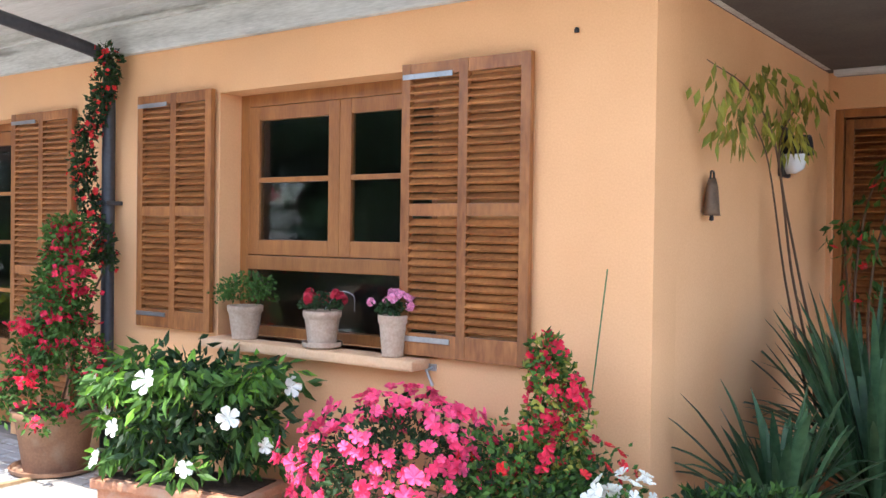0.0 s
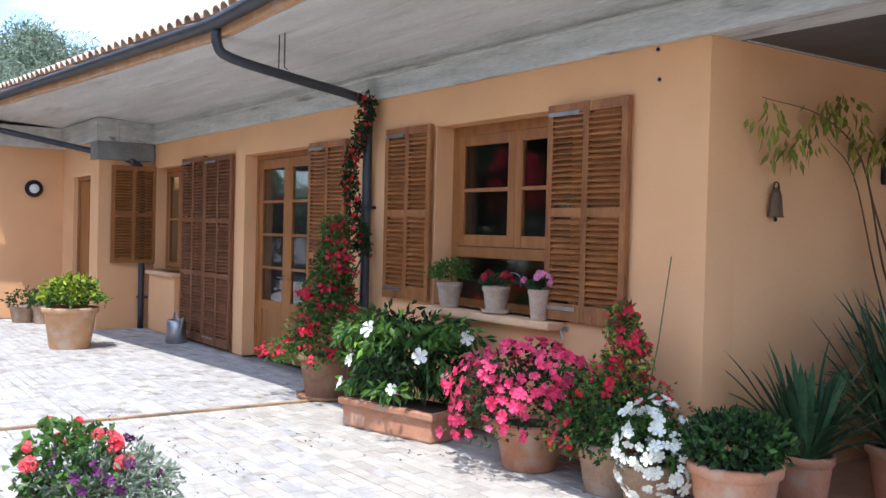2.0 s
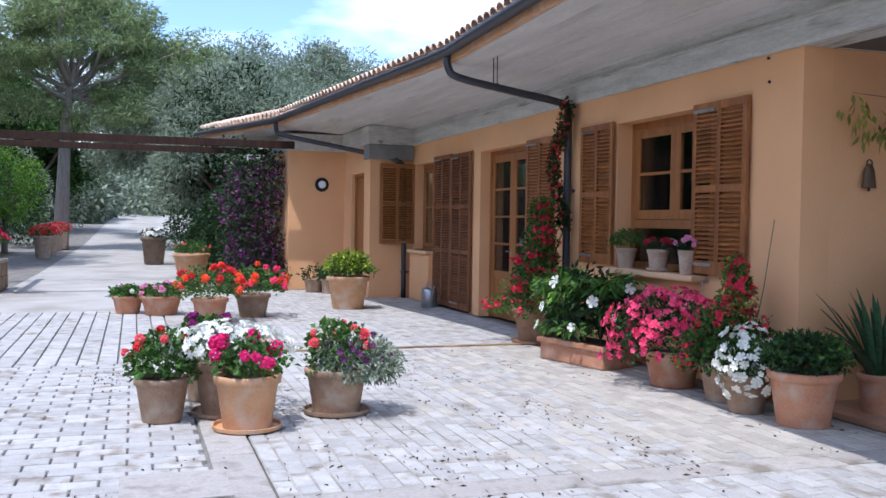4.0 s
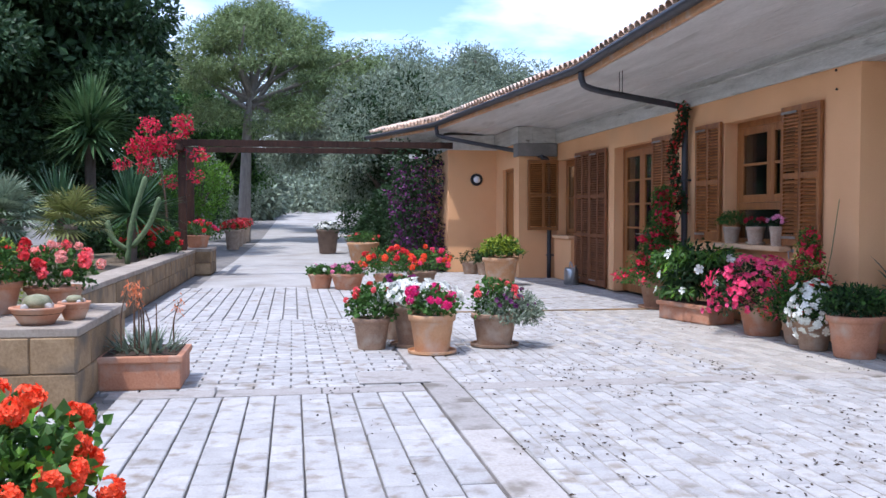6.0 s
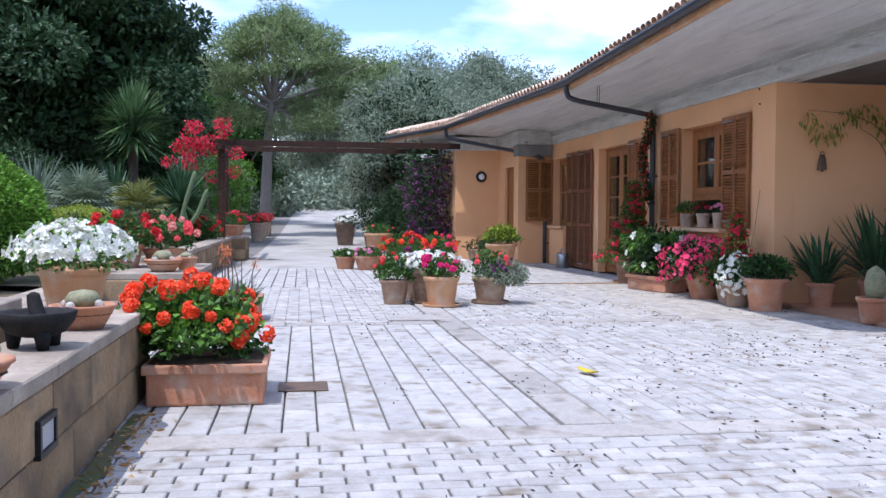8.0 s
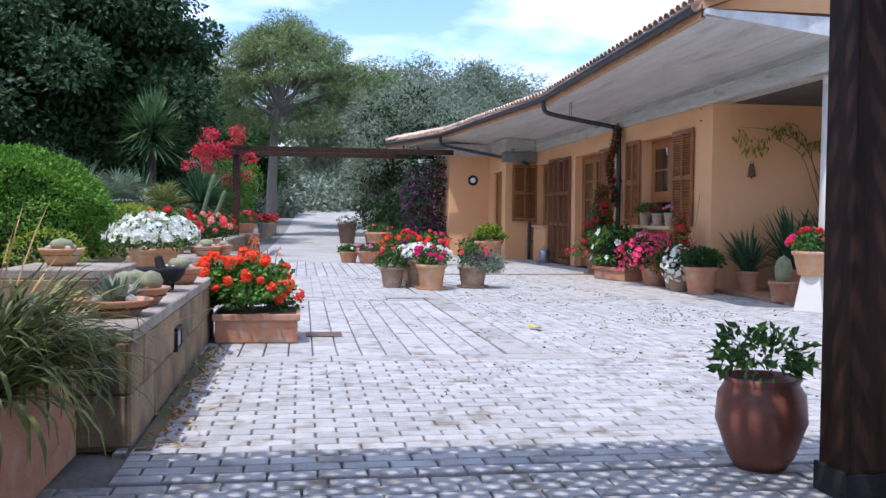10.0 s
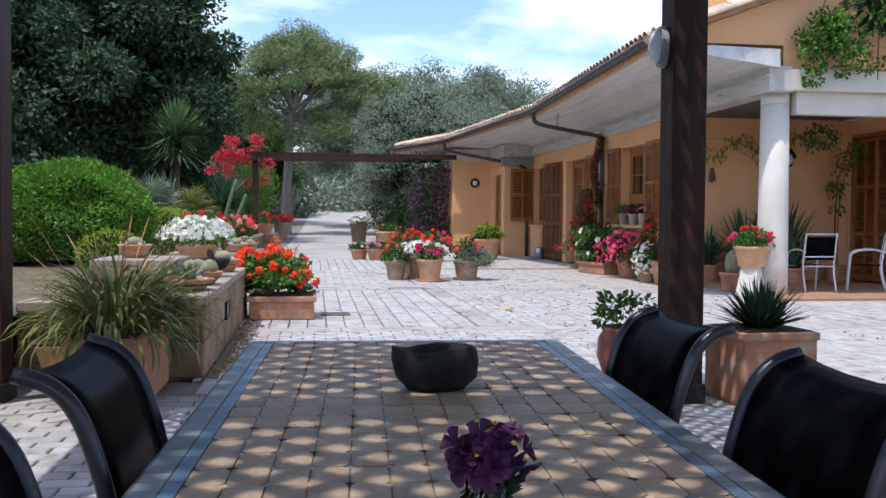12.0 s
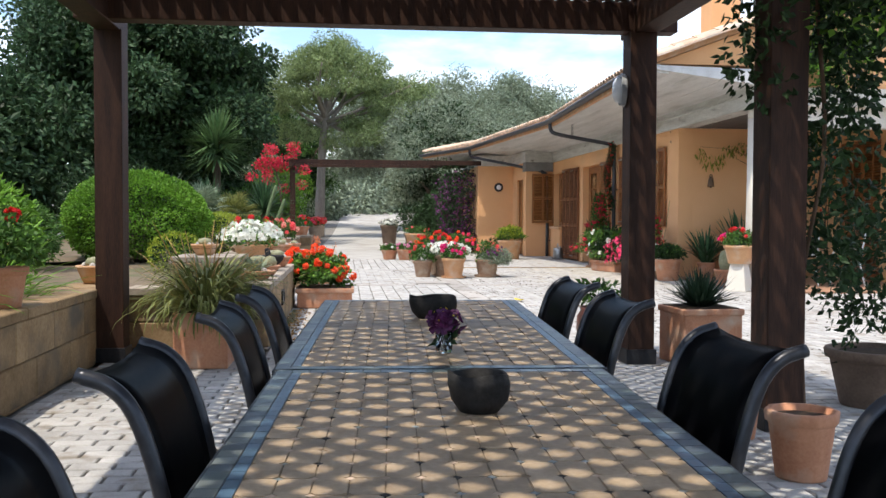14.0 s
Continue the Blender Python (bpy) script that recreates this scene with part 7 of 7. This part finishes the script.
cs2 = [c for c in cs if c[0] > 0.1 and c[2] < 2.7]
p_, o_ = clumps(cs2, [0.40] * len(cs2), 1500)
part("bract_mass", leaf_mesh("bract_mass", p_, o_, PURPLE, 0.10, 0.075), PURPLE, bg2)
for k in range(3):
    part("stem", tube(smooth_line([(-0.8 + k * 0.7, 0.1, -0.05), (-0.7 + k * 0.6, 0.0, 1.3), (-0.9 + k * 0.8, 0.1, 2.8)], 4), 0.03, 7), STEM, bg2)


# ---------------------------------------------------------------- trees
def tree(name, label, at, crown, rad, trunk_r, leaf_mat, bark, blobs, blob_r, n, ln, wd, lean=(0, 0), inner=None, squash=0.75, low=-0.7, limbs=9, lobes=()):
    """A tapered trunk, limbs to the crown and many clumps of leaves with gaps between."""
    t = thing(name, label, "tree", at)
    c = Vector(crown)
    fork = Vector((lean[0] * 0.5, lean[1] * 0.5, max(1.0, (c.z - rad[2]) * 0.9)))
    part("trunk", tube(smooth_line([(0, 0, -0.2), (lean[0] * 0.2, lean[1] * 0.2, fork.z * 0.5), fork, c.lerp(fork, 0.35)], 5), [trunk_r * (1.25 - 0.05 * k) for k in range(16)], 12), bark, t, smooth=True)
    p, d = dome(blobs, crown, rad, 0.5, 0.25, low)
    for lc, lr, ln_ in lobes:
        p = np.concatenate((p, dome(ln_, lc, lr, 0.4, 0.3, -0.6)[0]))
    for k in range(limbs):
        q = Vector(p[k * len(p) // limbs])
        s = fork.lerp(c, 0.35 * RNG.random())
        part("limb", tube(smooth_line([s, s.lerp(q, 0.5) + Vector(RNG.normal(0, 0.05 * rad[0], 3)), q], 4), [trunk_r * 0.45 * (1 - 0.085 * j) for j in range(9)], 7), bark, t, smooth=True)
    pts, o = clumps(p, blob_r * RNG.uniform(0.6, 1.25, len(p)), n, squash)
    part("crown", leaf_mesh("crown", pts, o, leaf_mat, ln, wd, 0.15, 0.9), leaf_mat, t)
    # where inner is LEAF_DARK, the crown's inner shade is painted in leaf colour
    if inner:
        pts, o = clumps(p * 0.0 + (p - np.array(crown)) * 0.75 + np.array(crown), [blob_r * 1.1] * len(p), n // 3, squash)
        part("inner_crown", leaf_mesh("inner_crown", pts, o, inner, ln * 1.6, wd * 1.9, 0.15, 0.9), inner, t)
    return t


tree("broadleaf_tree", "huge dark evergreen tree shading the garden", (-31.0, -9.2, 0.1), (0, 0.2, 6.8), (5.6, 5.1, 6.6), 0.5, LEAF_TREE, BARK, 150, 1.45, 90000, 0.25, 0.14, inner=LEAF_DARK, low=-0.85)
tree("broadleaf_tree", "dark dense tree at the edge of the garden", (-24.0, -14.5, 0.1), (0, 0, 3.4), (4.2, 4.2, 3.2), 0.45, LEAF_TREE, BARK, 170, 1.25, 22000, 0.30, 0.16, inner=LEAF_DARK, low=-0.85)
# next three trees are unseen, added so the window glass mirrors dark foliage
tree("broadleaf_tree", "green tree beyond the shrubs", (-16.0, -17.0, 0.3), (0, 0, 4.8), (4.2, 4.2, 4.0), 0.35, LEAF, BARK, 110, 1.2, 12000, 0.26, 0.14, inner=LEAF_DARK, low=-0.85)
tree("broadleaf_tree", "green tree on the far side of the garden", (-4.0, -15.0, 0.3), (0, 0, 4.6), (4.4, 3.6, 4.0), 0.35, LEAF_TREE, BARK, 110, 1.2, 12000, 0.26, 0.14, inner=LEAF_DARK, low=-0.85)
tree("broadleaf_tree", "leafy tree behind the garden shrubs", (6.5, -15.0, 0.3), (0, 0, 4.6), (4.6, 3.6, 4.0), 0.35, LEAF_TREE, BARK, 110, 1.2, 12000, 0.26, 0.14, inner=LEAF_DARK, low=-0.85)
tree("pine_tree", "broad uneven pine with a grey trunk and airy crown", (-41.0, -1.75, 0.2), (0, 0.7, 8.7), (3.2, 3.3, 2.2), 0.26, LEAF_PINE, PALE_BARK, 100, 0.72, 50000, 0.27, 0.05, lean=(0, 0.5), squash=0.6, low=-0.5, limbs=22, lobes=(((0, 4.4, 7.7), (2.2, 1.9, 1.6), 40), ((0.5, -2.2, 7.6), (2.0, 1.8, 1.3), 26), ((0.6, 2.2, 5.7), (2.0, 1.8, 0.9), 16), ((0, -1.4, 5.6), (1.6, 1.4, 0.8), 12), ((0.3, 0.8, 10.2), (1.8, 1.8, 1.0), 20)))
tree("olive_tree", "broad grey-green olive tree beside the drive", (-31.0, 5.2, 0.1), (0, -0.4, 3.8), (3.3, 3.2, 2.6), 0.30, LEAF_OLIVE, BARK, 170, 0.75, 42000, 0.17, 0.045, inner=LEAF_DARK, low=-0.75, limbs=12)
tree("olive_tree", "tall grey-green olive tree behind the house", (-45.0, 10.5, 0.2), (0, 0, 6.0), (4.2, 5.4, 3.6), 0.4, LEAF_OLIVE, BARK, 200, 1.1, 48000, 0.25, 0.07, inner=LEAF_OLIVE, low=-0.8)
tree("olive_tree", "grey-green olive tree overhanging the end of the drive", (-40.0, 6.9, 0.2), (0, -0.6, 4.8), (3.8, 4.0, 3.4), 0.3, LEAF_OLIVE, BARK, 170, 1.0, 42000, 0.23, 0.06, inner=LEAF_OLIVE, low=-0.85)
tree("broadleaf_tree", "bright green young tree beside the drive", (-37.0, -3.4, 0.2), (0, 0, 2.3), (1.2, 1.2, 1.7), 0.10, LEAF_BRIGHT, BARK, 40, 0.5, 3500, 0.13, 0.07, low=-0.8)
for x, y, r, h, m in ((-34, -6.5, 2.0, 2.2, LEAF_DARK), (-27, -4.3, 1.1, 1.0, LEAF_DARK), (-29.5, -4.6, 1.4, 1.4, LEAF), (-23.5, -4.2, 1.2, 1.0, LEAF_DARK), (-25.5, 4.0, 1.2, 1.3, LEAF_DARK), (-27.6, 3.6, 1.0, 0.9, LEAF_DARK), (-44, -4.5, 2.0, 2.2, LEAF), (-52, -5.5, 2.6, 3.0, LEAF_OLIVE), (-52, 8.4, 3.0, 3.2, LEAF_OLIVE), (-62, 9.0, 3.5, 3.5, LEAF), (-62, -4.5, 3.2, 3.6, LEAF_OLIVE), (-19, -7.5, 2.0, 1.6, LEAF_DARK)):
    rounded_bush("dense evergreen shrub beside the drive", (x, y, 0.05), (r, r, h), m, 3200, 0.16, 0.07)
for k, x in enumerate((-33.0, -35.5, -38.0, -40.5)):
    u = potted("drive_urn", "pale stone urn of red flowers lining the drive", (x, -1.75 + 0.015 * k, 0.08 + 0.012 * (-x - 30)), 0.30, 0.75, CREAM_POT, group="urns along the drive")
    bloom(u, 70, (0, 0, 0.85), (0.42, 0.42, 0.25), (RED, CORAL)[k % 2], 0.06, 5)
    greens(u, 140, (0, 0, 0.82), (0.4, 0.4, 0.22), LEAF, 0.10, 0.06)

tree("olive_tree", "grey-green olive crown closing the end of the drive", (-52.0, 8.4, 0.4), (0, -4.2, 7.0), (4.0, 7.0, 3.6), 0.35, LEAF_OLIVE, BARK, 150, 1.2, 40000, 0.28, 0.08, inner=LEAF_OLIVE, low=-0.85)
tree("olive_tree", "pale green tree far along the drive", (-58.0, -5.5, 0.5), (0, 0, 5.5), (4.0, 4.5, 4.6), 0.35, LEAF, BARK, 120, 1.2, 26000, 0.30, 0.10, inner=LEAF_DARK, low=-0.85)
# far woods
cs, rs = [], []
for k in range(240):
    a = RNG.uniform(0, 2 * math.pi)
    q = RNG.uniform(75, 110)
    h = RNG.uniform(2.0, 8.5)
    if abs(math.degrees(math.atan2(math.sin(a - math.pi), math.cos(a - math.pi)))) < 2.0:
        h = RNG.uniform(3.5, 6)
    cs.append((q * math.cos(a) - 5, q * math.sin(a), h * 0.7))
    rs.append(h * 0.8)
p_, o_ = clumps(cs, rs, 120000, 1.0)
p_[:, 2] = np.maximum(p_[:, 2], 0.3)
for k in range(70):
    h = RNG.uniform(1.5, 5.5)
    cs.append((RNG.uniform(-84, -70), RNG.choice((-1, 1)) * RNG.uniform(4.6, 26) + 3.5, 1.2 + 0.6 * h))
    rs.append(h * 0.75)
for k in range(40):
    h = RNG.uniform(2.0, 6.5)
    cs.append((RNG.uniform(-104, -97), RNG.uniform(-8, 15), 1.8 + 0.6 * h))
    rs.append(h * 0.7)
q_, w_ = clumps(cs[240:], rs[240:], 100000, 1.0)
q_[:, 2] = np.maximum(q_[:, 2], 0.3)
p_, o_ = np.concatenate((p_, q_)), np.concatenate((o_, w_))
far = part("far_woods", leaf_mesh("far_woods", p_, o_, LEAF_OLIVE, 0.55, 0.28), LEAF_OLIVE)
tagged(far, "distant grey-green woods round the property", "woods", kind="stuff")
# dark flecks of dirt and leaf on the terrace
k_ = RNG.normal(0, 1, (110, 2)) * np.array((4.2, 1.5)) + np.array((-3.5, 3.4))
p_ = np.repeat(k_, 14, 0) + RNG.normal(0, 1, (1540, 2)) * np.array((0.30, 0.12))
p_ = p_[(p_[:, 1] > 0.6) & (p_[:, 1] < 6.2) & (p_[:, 0] > -12)]
p_ = np.concatenate((p_, np.full((len(p_), 1), 0.007)), 1)
fk = part("dirt_flecks", leaf_mesh("dirt_flecks", p_, RNG.normal(0, 1, p_.shape) * np.array((1, 0.25, 0.02)), SOIL, 0.045, 0.014, 0, 0.05), SOIL)
tagged(fk, "dark flecks of dirt and dry leaf on the pavers", "dirt", kind="stuff")
# fallen bits on the ground by the wall
p_ = np.stack((RNG.uniform(0.4, 4.0, 420), -0.90 + np.abs(RNG.normal(0, 0.10, 420)), np.full(420, 0.006)), 1)
lit = part("leaf_litter", leaf_mesh("leaf_litter", p_, RNG.normal(0, 1, (420, 3)) * np.array((1, 1, 0.05)), LEAF_DRY, 0.045, 0.02, 0, 0.1), LEAF_DRY)
tagged(lit, "dry fallen leaves gathered along the wall foot", "leaf litter", kind="stuff")
